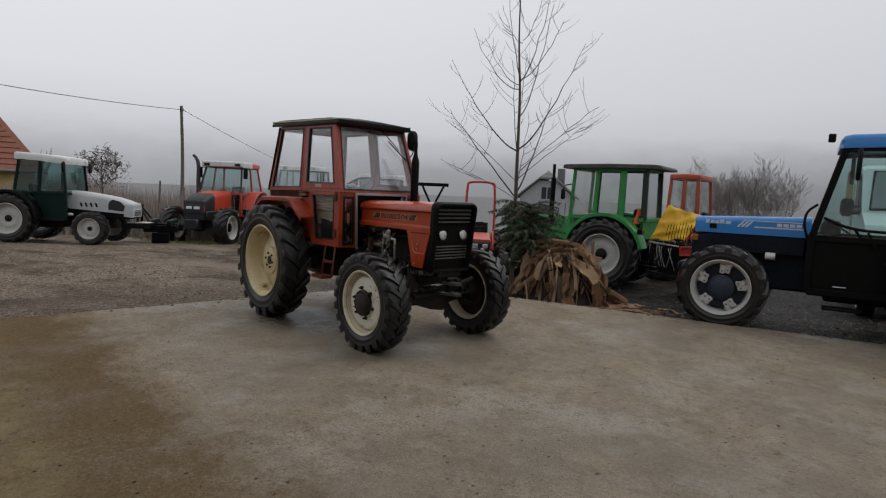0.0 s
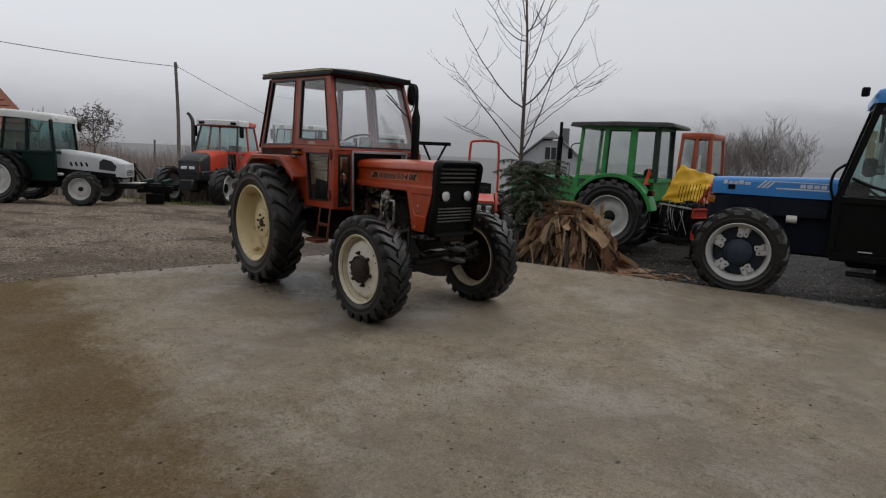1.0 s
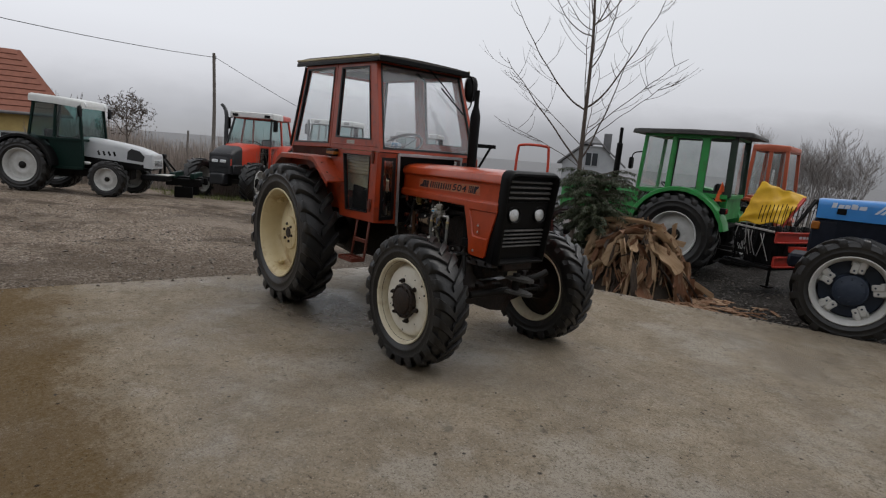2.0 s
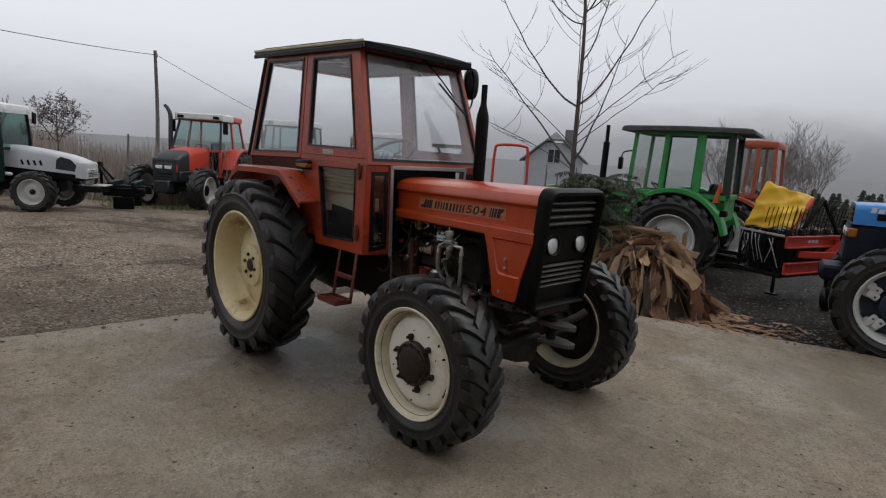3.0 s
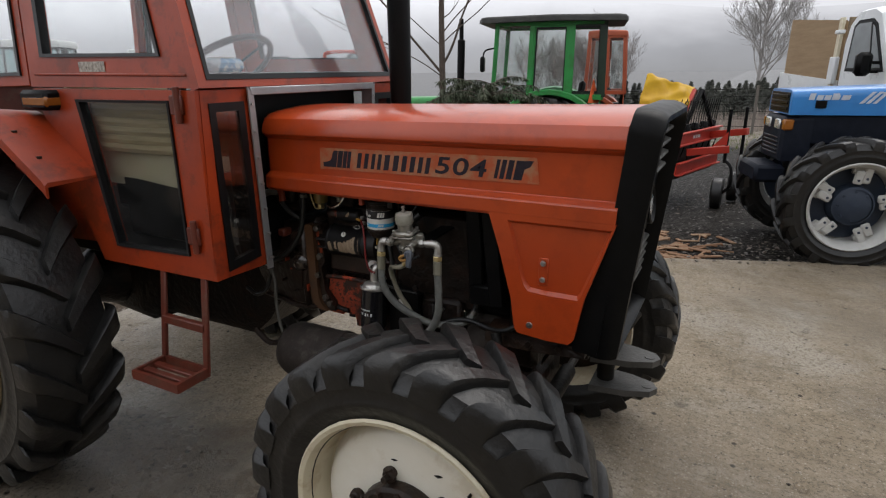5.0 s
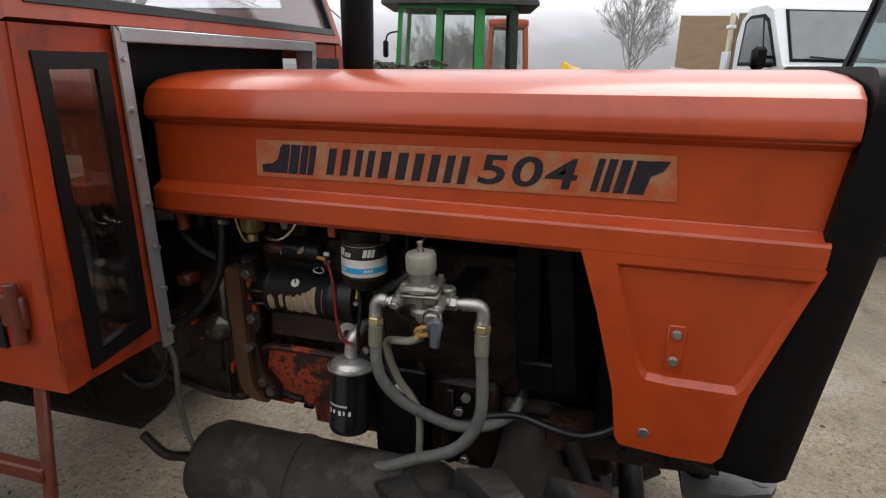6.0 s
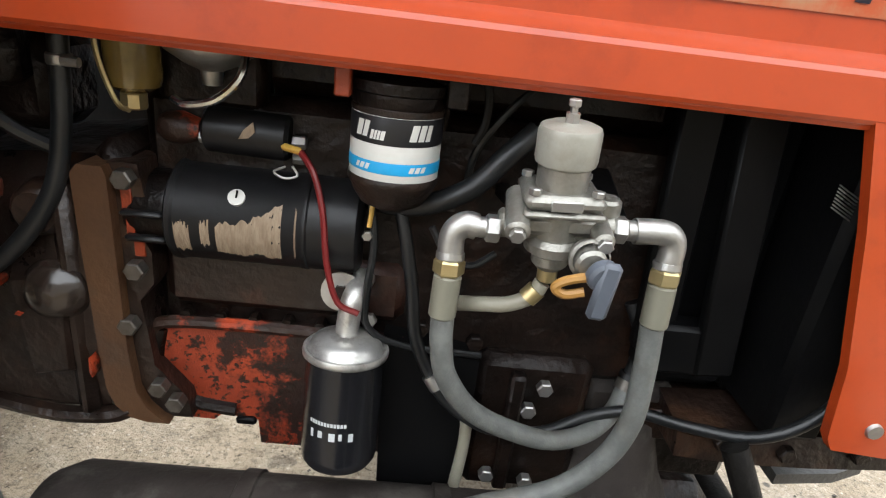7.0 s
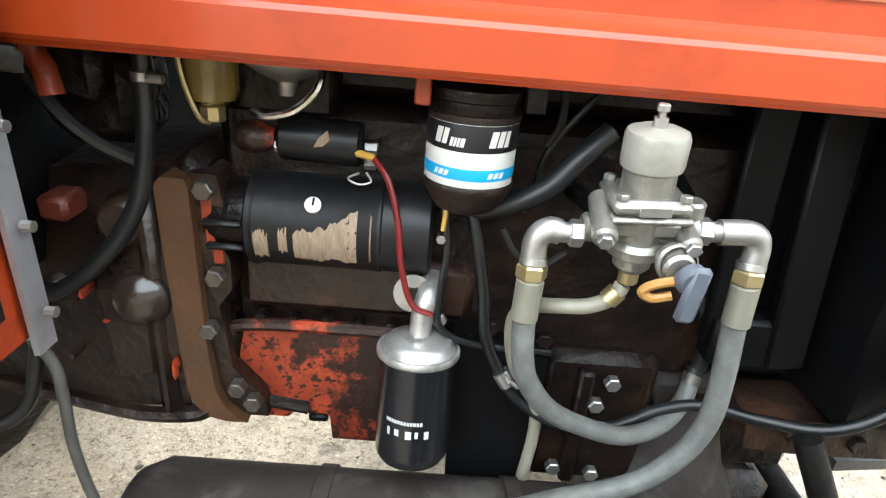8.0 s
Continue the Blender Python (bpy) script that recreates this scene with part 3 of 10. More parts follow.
def gz(x, y):
    """Height of the yard, which falls away from the slab."""
    tx, ty = 26 * math.tanh(x / 26), 26 * math.tanh(y / 26)
    z = -0.066 + 0.0335 * tx - 0.031 * ty
    z += 0.20 * smooth(5, 11, -x) * (1 - 0.7 * smooth(0.5, 3.5, y))
    return min(z, -0.018)


def ground_sheet():
    rings, seg = 150, 192
    rs = [0.0] + [0.35 * (1.0 + i * 0.36) * 1.062 ** max(0, i - 20) for i in range(rings)]
    vs, fs = [], []
    for i, r in enumerate(rs):
        for k in range(seg):
            a = 2 * math.pi * k / seg
            x, y = 0.5 + r * math.cos(a), 3.0 + r * math.sin(a)
            o = slab_out(x, y)
            z = gz(x, y)
            if r < 60:
                bump = 0.05 * noise.noise((x * 0.5, y * 0.5, 3)) + 0.022 * noise.noise((x * 2.1, y * 2.1, 7)) + 0.012 * noise.noise((x * 6, y * 6, 1))
                z += bump * smooth(0.05, 1.2, o)
            if o < 0.1:
                z = min(z, -0.02) - 0.12 * smooth(0.0, 0.12, -o)
            vs.append((x, y, z))
    for i in range(len(rs) - 1):
        for k in range(seg):
            q = (k + 1) % seg
            fs.append((i * seg + k, i * seg + q, (i + 1) * seg + q, (i + 1) * seg + k))
    s = Shape()
    s.add(vs, fs)
    return s


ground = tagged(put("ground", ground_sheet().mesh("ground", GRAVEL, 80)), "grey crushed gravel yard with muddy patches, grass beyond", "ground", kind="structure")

slab_edge = []
for i in range(33):      # along the back edge, then along the far edge
    y = -9 + i * 0.3625
    slab_edge.append((EDGE_L[0] + 0.045 * y + 0.02 * noise.noise((0, y * 1.3, 0)), y))
corner_x = slab_edge[-1][0]
for i in range(41):
    x = corner_x + 0.06 + i * 0.4
    slab_edge.append((x, EDGE_R[0] + EDGE_R[1] * x + 0.022 * noise.noise((x * 1.3, 5, 0))))
outline = slab_edge + [(slab_edge[-1][0], -9.0)]
s = Shape()
n = len(outline)
vs = [(x, y, 0.0) for x, y in outline] + [(x, y, -0.012) for x, y in outline] + [(x, y, -0.16) for x, y in outline]
cx, cy = 6.0, -2.0
for i in range(n):       # a worn, slightly rounded rim
    x, y, _ = vs[i]
    d = math.hypot(cx - x, cy - y)
    vs[i] = (x + (cx - x) / d * 0.014, y + (cy - y) / d * 0.014, 0.0)
s.add(vs, [tuple(range(n))] + [(i, (i + 1) % n, n + (i + 1) % n, n + i) for i in range(n)] + [(n + i, n + (i + 1) % n, 2 * n + (i + 1) % n, 2 * n + i) for i in range(n)])
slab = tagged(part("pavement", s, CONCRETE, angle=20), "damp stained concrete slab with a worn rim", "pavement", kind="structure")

# unseen wall added behind the walk: closes the yard and blocks low sky light
PLASTER = mat("unseen_wall_plaster", (0.30, 0.28, 0.25), (0.24, 0.22, 0.19), scale=3, rough=0.9, bump=0.2)
wall = tagged(put("unseen_wall", Shape().box(-9, 13, -0.3, 0.0, -0.2, 5.2, 0.02).mesh("unseen_wall", PLASTER), None, pose(6.0, -6.9, 0, 0, 0, 20.5)), "unseen plain grey wall added to block sky light", "wall", kind="structure")


# ---- the orange tractor on the slab: forward is +x, rear axle at the origin, metres ----
tractor = thing("tractor", pose(0, 0, 0), "worn orange four-wheel-drive tractor with glass cab, parked on concrete", "tractor")

# wheels
REAR_T, FRONT_T = tyre_shape(0.685, 0.33, 0.425, 20, 0.036, 1.0, 0.066), tyre_shape(0.498, 0.265, 0.308, 22, 0.023, 0.9, 0.055)
rear_tyre, front_tyre = REAR_T.mesh("tyre", RUBBER, 42), FRONT_T.mesh("tyre", RUBBER, 42)

s = Shape()      # rear rim: deep dish, disc far in
s.lathe([(0.436, 0.142), (0.440, 0.150), (0.432, 0.156), (0.418, 0.150), (0.405, 0.125), (0.392, 0.110), (0.386, 0.02), (0.372, -0.03), (0.352, -0.045), (0.30, -0.022), (0.235, 0.004), (0.185, 0.010), (0.170, 0.014), (0.162, 0.034), (0.155, 0.037), (0.05, 0.037), (0.045, -0.03), (0.0005, -0.03)], TO_AXLE, 56)
s.lathe([(0.372, -0.03), (0.392, -0.11), (0.436, -0.148), (0.44, -0.142)], TO_AXLE, 56)
rear_rim = s.mesh("wheel", CREAM)
s = Shape()
nut(s, (0.088, -0.034, 0), -Y, 0.014, 0.018)
rear_nut = s.mesh("wheel_nut", HUB_RUST)
s = Shape()
s.cyl((0, -0.028, 0), (0, -0.044, 0), 0.056, seg=9, c=0.008)
rear_cap = s.mesh("hub_cap", HUB_RUST)
s = Shape()
s.box(-0.018, 0.018, -0.050, -0.005, 0.335, 0.385, 0.006)
nut(s, (0, -0.050, 0.358), -Y, 0.014, 0.022)
rim_clamp = s.mesh("rim_clamp", CREAM)

s = Shape()      # front rim: rolled edge, stepped disc
s.lathe([(0.319, 0.112), (0.324, 0.120), (0.318, 0.127), (0.306, 0.122), (0.296, 0.10), (0.291, 0.05), (0.286, 0.022), (0.266, 0.016)], TO_AXLE, 48)
s.lathe([(0.286, 0.022), (0.282, -0.08), (0.296, -0.10), (0.319, -0.122), (0.324, -0.115)], TO_AXLE, 48)
front_rim = s.mesh("wheel", PALE_CREAM)
front_disc = Shape().lathe([(0.288, 0.006), (0.278, 0.014), (0.268, 0.040), (0.258, 0.050), (0.235, 0.054), (0.17, 0.058), (0.13, 0.060), (0.0005, 0.060)], TO_AXLE, 48).mesh("wheel_disc", RIM_WHITE)
s = Shape()      # dark gap between disc and rim
s.lathe([(0.2785, 0.0165), (0.2690, 0.0410), (0.2640, 0.0480), (0.2790, 0.0180)], TO_AXLE, 10, radians(-32), radians(2))
disc_gap = s.mesh("disc_gap", BLACK)
disc_chips = []      # chips in the paint
for r_, a_, w_, h_ in ((0.205, 62, 0.012, 0.004), (0.238, 40, 0.006, 0.009), (0.190, 100, 0.010, 0.003), (0.215, 200, 0.008, 0.006), (0.200, 310, 0.010, 0.004), (0.240, 265, 0.006, 0.008), (0.18, 20, 0.004, 0.010)):
    cx_, cz_ = r_ * math.cos(radians(a_)), r_ * math.sin(radians(a_))
    disc_chips.append(Shape().prism([(cx_ - w_, -0.0588, cz_), (cx_, -0.0588, cz_ - h_), (cx_ + w_, -0.0588, cz_ + h_ * 0.4), (cx_ + w_ * 0.2, -0.0588, cz_ + h_)], (0, 0.010, 0)).mesh("paint_chip", BLACK))
s = Shape()
s.lathe([(0.128, 0.052), (0.135, 0.067), (0.132, 0.092), (0.122, 0.099), (0.105, 0.097), (0.100, 0.105), (0.075, 0.113), (0.0005, 0.117)], TO_AXLE, 32)
for i in range(12):
    a = math.pi / 6 * i
    nut(s, (0.117 * math.cos(a), -0.097, 0.117 * math.sin(a)), -Y, 0.0095, 0.012)
front_hub = s.mesh("hub", HUB_RUST)
s = Shape()
s.cyl((0.155, -0.048, 0), (0.155, -0.083, 0), 0.017, seg=10, c=0.003)
s.cyl((0.155, -0.081, 0), (0.155, -0.099, 0), 0.010, seg=8)
s.cyl((0.137, -0.071, 0), (0.172, -0.071, 0), 0.014, seg=8)
# black disc that paints the shade inside the wheel's dish
hub_shade_disc = Shape().lathe([(0.284, -0.002), (0.25, -0.008), (0.17, -0.03), (0.13, -0.05), (0.118, -0.10), (0.10, -0.13), (0.0005, -0.135)], TO_AXLE, 32).mesh("hub_shade_disc", GRIME)
wheel_stud = s.mesh("wheel_nut", HUB_RUST)
s = Shape()
s.cyl((0.262, -0.05, 0.10), (0.25, -0.085, 0.10), 0.006, seg=8)
valve_stem = s.mesh("valve_stem", BLACK)

TURN = Matrix.Rotation(math.pi, 4, "Z")
for side in (-1, 1):
    t = Matrix.Identity(4) if side < 0 else TURN
    w = put("wheel", rear_rim, tractor, Matrix.Translation((0, side * 0.785, 0.681)) @ t, "cream dished steel rear wheel")
    put("tyre", rear_tyre, w, t.inverted(), "black ribbed rear tyre")
    for i in range(6):
        put("wheel_nut", rear_nut, w, Matrix.Rotation(radians(60 * i + 14), 4, "Y"))
    put("hub_cap", rear_cap, w)
    for a in (205, 325, 85):
        put("rim_clamp", rim_clamp, w, Matrix.Rotation(radians(a), 4, "Y"))
    w = put("wheel", front_rim, tractor, Matrix.Translation((2.0, side * (0.705 if side < 0 else 0.735), 0.482)) @ t, "chipped white front wheel")
    out = Matrix.Translation((0, -0.018, 0)) @ Matrix.Diagonal((0.97, 1, 0.97, 1))
    put("tyre", front_tyre, w, t.inverted() @ Matrix.Rotation(0.12 * side, 4, "Y"), "black ribbed front tyre")
    put("wheel_disc", front_disc, w, out, "white disc with chipped paint")
    put("disc_gap", disc_gap, w, out)
    for chip_mesh in disc_chips:
        put("paint_chip", chip_mesh, w, out)
    put("hub", front_hub, w, out, "greasy brown planetary hub")
    put("valve_stem", valve_stem, w, out)
    put("hub_shade_disc", hub_shade_disc, w, None, "black hub disc that paints the shade inside the wheel dish")
    for i in range(6):
        put("wheel_nut", wheel_stud, w, out @ Matrix.Rotation(radians(60 * i + 15), 4, "Y"))

# backbone: gearbox, axles
s = Shape()
s.loft([[(x, y * w, z0 + (z1 - z0) * k) for y, k in ((-0.8, 0), (-1, 0.12), (-1, 0.72), (-0.72, 1), (0.72, 1), (1, 0.72), (1, 0.12), (0.8, 0))] for x, w, z0, z1 in ((-0.32, 0.20, 0.50, 0.98), (0.22, 0.22, 0.46, 1.00), (0.34, 0.17, 0.50, 0.96), (0.84, 0.165, 0.50, 0.98), (0.93, 0.16, 0.58, 0.99), (1.02, 0.155, 0.705, 1.02), (1.235, 0.17, 0.715, 1.05))])
part("gearbox", s, GRIME, tractor, "oily black gearbox casting")
for sd in (-1, 1):
    s = Shape()
    s.lathe([(0.17, 0.18), (0.15, 0.24), (0.105, 0.34), (0.10, 0.60), (0.14, 0.66), (0.14, 0.69), (0.09, 0.70), (0.07, 0.76), (0.0005, 0.76)], Matrix.Translation((0, 0, 0.68)) @ Matrix.Rotation(radians(90 if sd < 0 else -90), 4, "X"), 28)
    part("axle_tube", s, GRIME, tractor)
s = Shape()
s.loft([[(1.985 + dx * a, y, 0.47 + dz * b) for dx, dz in ((-1, -1), (1, -1), (1, 1), (-1, 1))] for y, a, b in ((-0.56, 0.07, 0.07), (-0.42, 0.06, 0.06), (-0.14, 0.07, 0.07), (0.0, 0.12, 0.12), (0.16, 0.14, 0.14), (0.28, 0.08, 0.08), (0.42, 0.06, 0.06), (0.56, 0.07, 0.07))])
for sd in (-1, 1):
    s.lathe([(0.0005, 0.48), (0.10, 0.48), (0.115, 0.53), (0.115, 0.60), (0.09, 0.64), (0.0005, 0.64)], Matrix.Translation((1.985, 0, 0.502)) @ Matrix.Rotation(radians(90 if sd < 0 else -90), 4, "X"), 20)
    s.box(1.93, 2.04, sd * 0.50 - 0.05, sd * 0.50 + 0.05, 0.40, 0.64, 0.02)
part("front_axle", s, GRIME, tractor, "black steered front axle")
s = Shape()
s.tube([(2.16, -0.50, 0.50), (2.16, 0.50, 0.50)], 0.016, 8, 1)
s.cyl((2.17, -0.30, 0.52), (2.17, 0.12, 0.52), 0.030, seg=14, c=0.004)
s.box(2.02, 2.19, -0.56, -0.50, 0.475, 0.525, 0.01)
s.box(2.02, 2.19, 0.50, 0.56, 0.475, 0.525, 0.01)
part("track_rod", s, IRON, tractor)
part("front_support", Shape().box(1.80, 2.12, -0.125, 0.125, 0.62, 0.76, 0.02), GRIME, tractor, "black cast front support")
part("front_crossmember", Shape().box(2.10, 2.34, -0.13, 0.20, 0.725, 0.80, 0.012), GRIME, tractor)
part("axle_pivot", Shape().box(1.86, 2.12, -0.13, 0.13, 0.50, 0.60, 0.03), GRIME, tractor)
TOW = mat("bare_grey_plate", (0.062, 0.060, 0.057), (0.035, 0.033, 0.031), scale=20, rough=0.5, bump=0.2, spec=0.35)
for z in (0.655, 0.545):
    s = Shape()
    pts = [(2.28, -0.03), (2.40, -0.015), (2.475, 0.015), (2.495, 0.05), (2.475, 0.085), (2.40, 0.11), (2.28, 0.125)]
    s.prism([(x, y, z) for x, y in pts], (0, 0, 0.022))
    s.cyl((2.46, 0.05, z + 0.0215), (2.46, 0.05, z + 0.024), 0.018, seg=14)
    part("tow_plate", s, TOW, tractor, "grey steel tow plate")
s = Shape()
s.cyl((2.32, 0.05, 0.545), (2.32, 0.05, 0.70), 0.03, seg=12, c=0.004)
s.tube([(2.26, 0.10, 0.60), (2.33, 0.28, 0.66), (2.36, 0.36, 0.70)], 0.025, 10, 4)
part("tow_bolster", s, IRON, tractor)

# fenders
def fender(sd):
    prof = [(-0.62, 1.28), (-0.52, 1.40), (-0.40, 1.462), (-0.10, 1.470), (0.30, 1.468), (0.335, 1.455), (0.60, 1.272), (0.615, 1.255)]
    s = Shape()
    y0, y1 = sd * 0.555, sd * 0.752
    rings = []
    for x, z in prof:
        rings.append([(x, y0, z), (x, y1 - sd * 0.012, z), (x, y1, z - 0.010), (x, y1, z - 0.052), (x, y1 - sd * 0.008, z - 0.052), (x, y1 - sd * 0.010, z - 0.016), (x, y0, z - 0.008)])
    s.loft(rings)
    s.prism([(-0.58, y0, 1.28), (-0.52, y0, 1.40), (-0.40, y0, 1.458), (0.30, y0, 1.460), (0.60, y0, 1.265), (0.60, y0, 1.0), (-0.45, y0, 0.95)], (0, sd * 0.01, 0))
    return s


for sd in (-1, 1):
    f = part("fender", fender(sd), CAB_ORANGE, tractor, "dented orange sheet-metal fender")
    for x in (0.40, 0.52):
        z = 1.455 - (x - 0.335) * 0.69
        part("fender_bolt", Shape().cyl((x, sd * 0.70, z - 0.004), (x, sd * 0.70, z + 0.004), 0.009, seg=10), HUB_RUST, f)
    b = part("indicator", Shape().box(0.30, 0.46, sd * 0.565 - 0.045, sd * 0.565 + 0.045, 1.475, 1.545, 0.012), BLACK, tractor, "black indicator lamp with an amber lens")
    part("lens", Shape().box(0.315, 0.462, sd * 0.565 - 0.047, sd * 0.565 + 0.047, 1.487, 1.525, 0.008), AMBER, b, "amber lens")


# cab
def cy(z):
    """Half width of the cab at a height."""
    return 0.487 + (2.34 - z) * 0.0885 if z > 1.55 else 0.557 + (1.55 - z) * 0.045


def side_pts(pts, sd, out=0.0):
    return [(x, sd * (cy(z) + out), z) for x, z in pts]


SIDE_FRAMES = {
    "rear_side_frame": ([(-0.41, 2.355), (0.245, 2.345), (0.285, 1.56), (-0.575, 1.54)], [(-0.365, 2.322), (0.195, 2.312), (0.232, 1.600), (-0.50, 1.585)], GLASS),
    "door_upper_frame": ([(0.255, 2.345), (0.925, 2.335), (1.172, 1.555), (0.295, 1.555)], [(0.350, 2.300), (0.825, 2.290), (1.000, 1.655), (0.385, 1.662)], GLASS),
    "door_lower_frame": ([(0.305, 1.549), (1.172, 1.549), (1.176, 0.945), (0.590, 0.938)], [(0.565, 1.510), (1.028, 1.513), (1.056, 1.022), (0.690, 1.010)], GLASS_DARK),
}
for sd in (-1, 1):
    for name, (o, i, g) in SIDE_FRAMES.items():
        s = Shape().ring(side_pts(o, sd), side_pts(i, sd), (0, -sd * 0.035, 0))
        fr = part(name, s, CAB_ORANGE, tractor, "orange steel cab frame with black seal")
        c = [sum(p[k] for p in i) / 4 for k in (0, 1)]
        i_out = [(x + (x - c[0]) * 0.030, z + (z - c[1]) * 0.018) for x, z in i]
        i_in = [(x - (x - c[0]) * 0.030, z - (z - c[1]) * 0.018) for x, z in i]
        part("seal", Shape().ring(side_pts(i_out, sd, 0.007), side_pts(i_in, sd, 0.004), (0, -sd * 0.03, 0)), RUBBER_SEAL, fr, "black rubber seal")
        part("pane", Shape().prism(side_pts(i, sd, -0.012), (0, -sd * 0.004, 0)), g, fr, "dusty clear pane")
    # black rear edge strip and belt ridge
    part("edge_strip", Shape().bar((-0.425, sd * cy(2.35), 2.35), (-0.585, sd * cy(1.54), 1.54), 0.03, 0.03), BLACK, tractor, "black rear corner strip")
    part("belt_ridge", Shape().bar((0.33, sd * (cy(1.60) + 0.002), 1.598), (1.12, sd * (cy(1.60) + 0.002), 1.594), 0.008, 0.010), CAB_ORANGE, tractor)
    for z, x in ((1.505, 1.075), (1.09, 1.095)):
        s = Shape()
        s.box(x - 0.028, x + 0.028, sd * (cy(z) + 0.001), sd * (cy(z) + 0.014), z - 0.03, z + 0.03, 0.004)
        s.cyl((x + 0.012, sd * (cy(z) + 0.014), z - 0.055), (x + 0.012, sd * (cy(z) + 0.014), z + 0.055), 0.011, seg=10, c=0.002)
        part("hinge", s, ORANGE_WORN, tractor, "worn orange door hinge")
    # front lower wall beside the bonnet
    fo = [(1.17, sd * 0.575, 1.549), (1.165, sd * 0.352, 1.549), (1.155, sd * 0.335, 0.93), (1.172, sd * 0.584, 0.945)]
    fi = [(1.17, sd * 0.520, 1.498), (1.167, sd * 0.385, 1.498), (1.160, sd * 0.368, 0.985), (1.168, sd * 0.512, 0.975)]
    fr = part("front_lower_frame", Shape().ring(fo, fi, (-0.03, 0, 0)), CAB_ORANGE, tractor, "orange frame of the lower front window")
    fa = [(1.176, sd * 0.532, 1.510), (1.173, sd * 0.384, 1.510), (1.165, sd * 0.370, 0.972), (1.174, sd * 0.525, 0.962)]
    fb = [(1.174, sd * 0.505, 1.482), (1.172, sd * 0.410, 1.482), (1.164, sd * 0.396, 1.003), (1.172, sd * 0.497, 0.993)]
    part("seal", Shape().ring(fa, fb, (-0.02, 0, 0)), RUBBER_SEAL, fr, "black rubber seal")
    part("pane", Shape().prism(fi, (-0.004, 0, 0)), GLASS_FRONT, fr)
    st = part("metal_strip", Shape().prism([(1.182, sd * 0.372, 1.556), (1.182, sd * 0.347, 1.53), (1.168, sd * 0.318, 0.915), (1.168, sd * 0.345, 0.915)], (-0.006, 0, 0)).prism([(1.182, sd * 0.347, 1.53), (1.168, sd * 0.318, 0.915), (1.13, sd * 0.318, 0.915), (1.13, sd * 0.347, 1.53)], (0, sd * 0.004, 0)), GREY_STRIP, tractor, "riveted grey metal strip")
    for i in range(7):
        z = 0.96 + i * 0.09
        s = Shape()
        s.cyl((1.176, sd * (0.333 + 0.027 * (z - 0.92) / 0.62), z), (1.186, sd * (0.333 + 0.027 * (z - 0.92) / 0.62), z), 0.0055, seg=8)
        part("rivet", s, STEEL, st)
part("metal_strip", Shape().box(1.172, 1.184, -0.36, 0.36, 1.528, 1.554, 0.002), GREY_STRIP, tractor, "riveted grey metal strip")
part("bulkhead", Shape().box(1.05, 1.075, -0.365, 0.365, 0.93, 1.55, 0.004), BLACK, tractor, "black cab bulkhead")
for sd in (-1, 1):
    part("kick_panel", Shape().prism([(1.02, sd * 0.37, 0.94), (1.02, sd * 0.55, 0.94), (1.03, sd * 0.54, 1.30), (1.03, sd * 0.38, 1.36)], (-0.006, 0, 0)), CAB_ORANGE, tractor, "orange kick panel behind the lower front glass")
    part("cab_hose", Shape().tube([(1.07, sd * 0.40, 0.95), (1.09, sd * 0.44, 1.05), (1.08, sd * 0.42, 1.18), (1.06, sd * 0.47, 1.30), (1.03, sd * 0.50, 1.34)], 0.016, 8, 8), HOSE_BLACK, tractor)

# windscreen and rear window
wo = [(1.176, -0.560, 1.556), (1.176, 0.560, 1.556), (0.930, 0.484, 2.338), (0.930, -0.484, 2.338)]
wi = [(1.166, -0.512, 1.590), (1.166, 0.512, 1.590), (0.940, 0.442, 2.306), (0.940, -0.442, 2.306)]
fr = part("windscreen_frame", Shape().ring(wo, wi, (-0.035, 0, -0.01)), CAB_ORANGE, tractor, "orange windscreen frame")
wa = [(1.172, -0.524, 1.580), (1.172, 0.524, 1.580), (0.942, 0.452, 2.316), (0.942, -0.452, 2.316)]
wb = [(1.167, -0.508, 1.597), (1.167, 0.508, 1.597), (0.947, 0.438, 2.300), (0.947, -0.438, 2.300)]
part("seal", Shape().ring(wa, wb, (-0.02, 0, -0.006)), RUBBER_SEAL, fr, "black rubber seal")
part("pane", Shape().prism([(x - 0.012, y, z) for x, y, z in wi], (-0.004, 0, 0)), GLASS_SCREEN, fr, "dusty windscreen")
ro = [(-0.575, -0.56, 1.54), (-0.575, 0.56, 1.54), (-0.41, 0.484, 2.35), (-0.41, -0.484, 2.35)]
ri = [(-0.565, -0.50, 1.60), (-0.565, 0.50, 1.60), (-0.42, 0.44, 2.30), (-0.42, -0.44, 2.30)]
fr = part("rear_window_frame", Shape().ring(ro, ri, (0.035, 0, 0)), ORANGE, tractor)
part("pane", Shape().prism([(x + 0.012, y, z) for x, y, z in ri], (0.004, 0, 0)), GLASS, fr)
part("rear_panel", Shape().prism([(-0.57, -0.555, 1.54), (-0.57, 0.555, 1.54), (-0.45, 0.555, 0.95), (-0.45, -0.555, 0.95)], (0.02, 0, 0)), ORANGE_WORN, tractor)
part("cab_floor", Shape().box(-0.45, 1.06, -0.555, 0.555, 0.95, 1.0, 0.004), BLACK, tractor)

# roof: crowned cover with a hanging rim
s = Shape()
rings = []
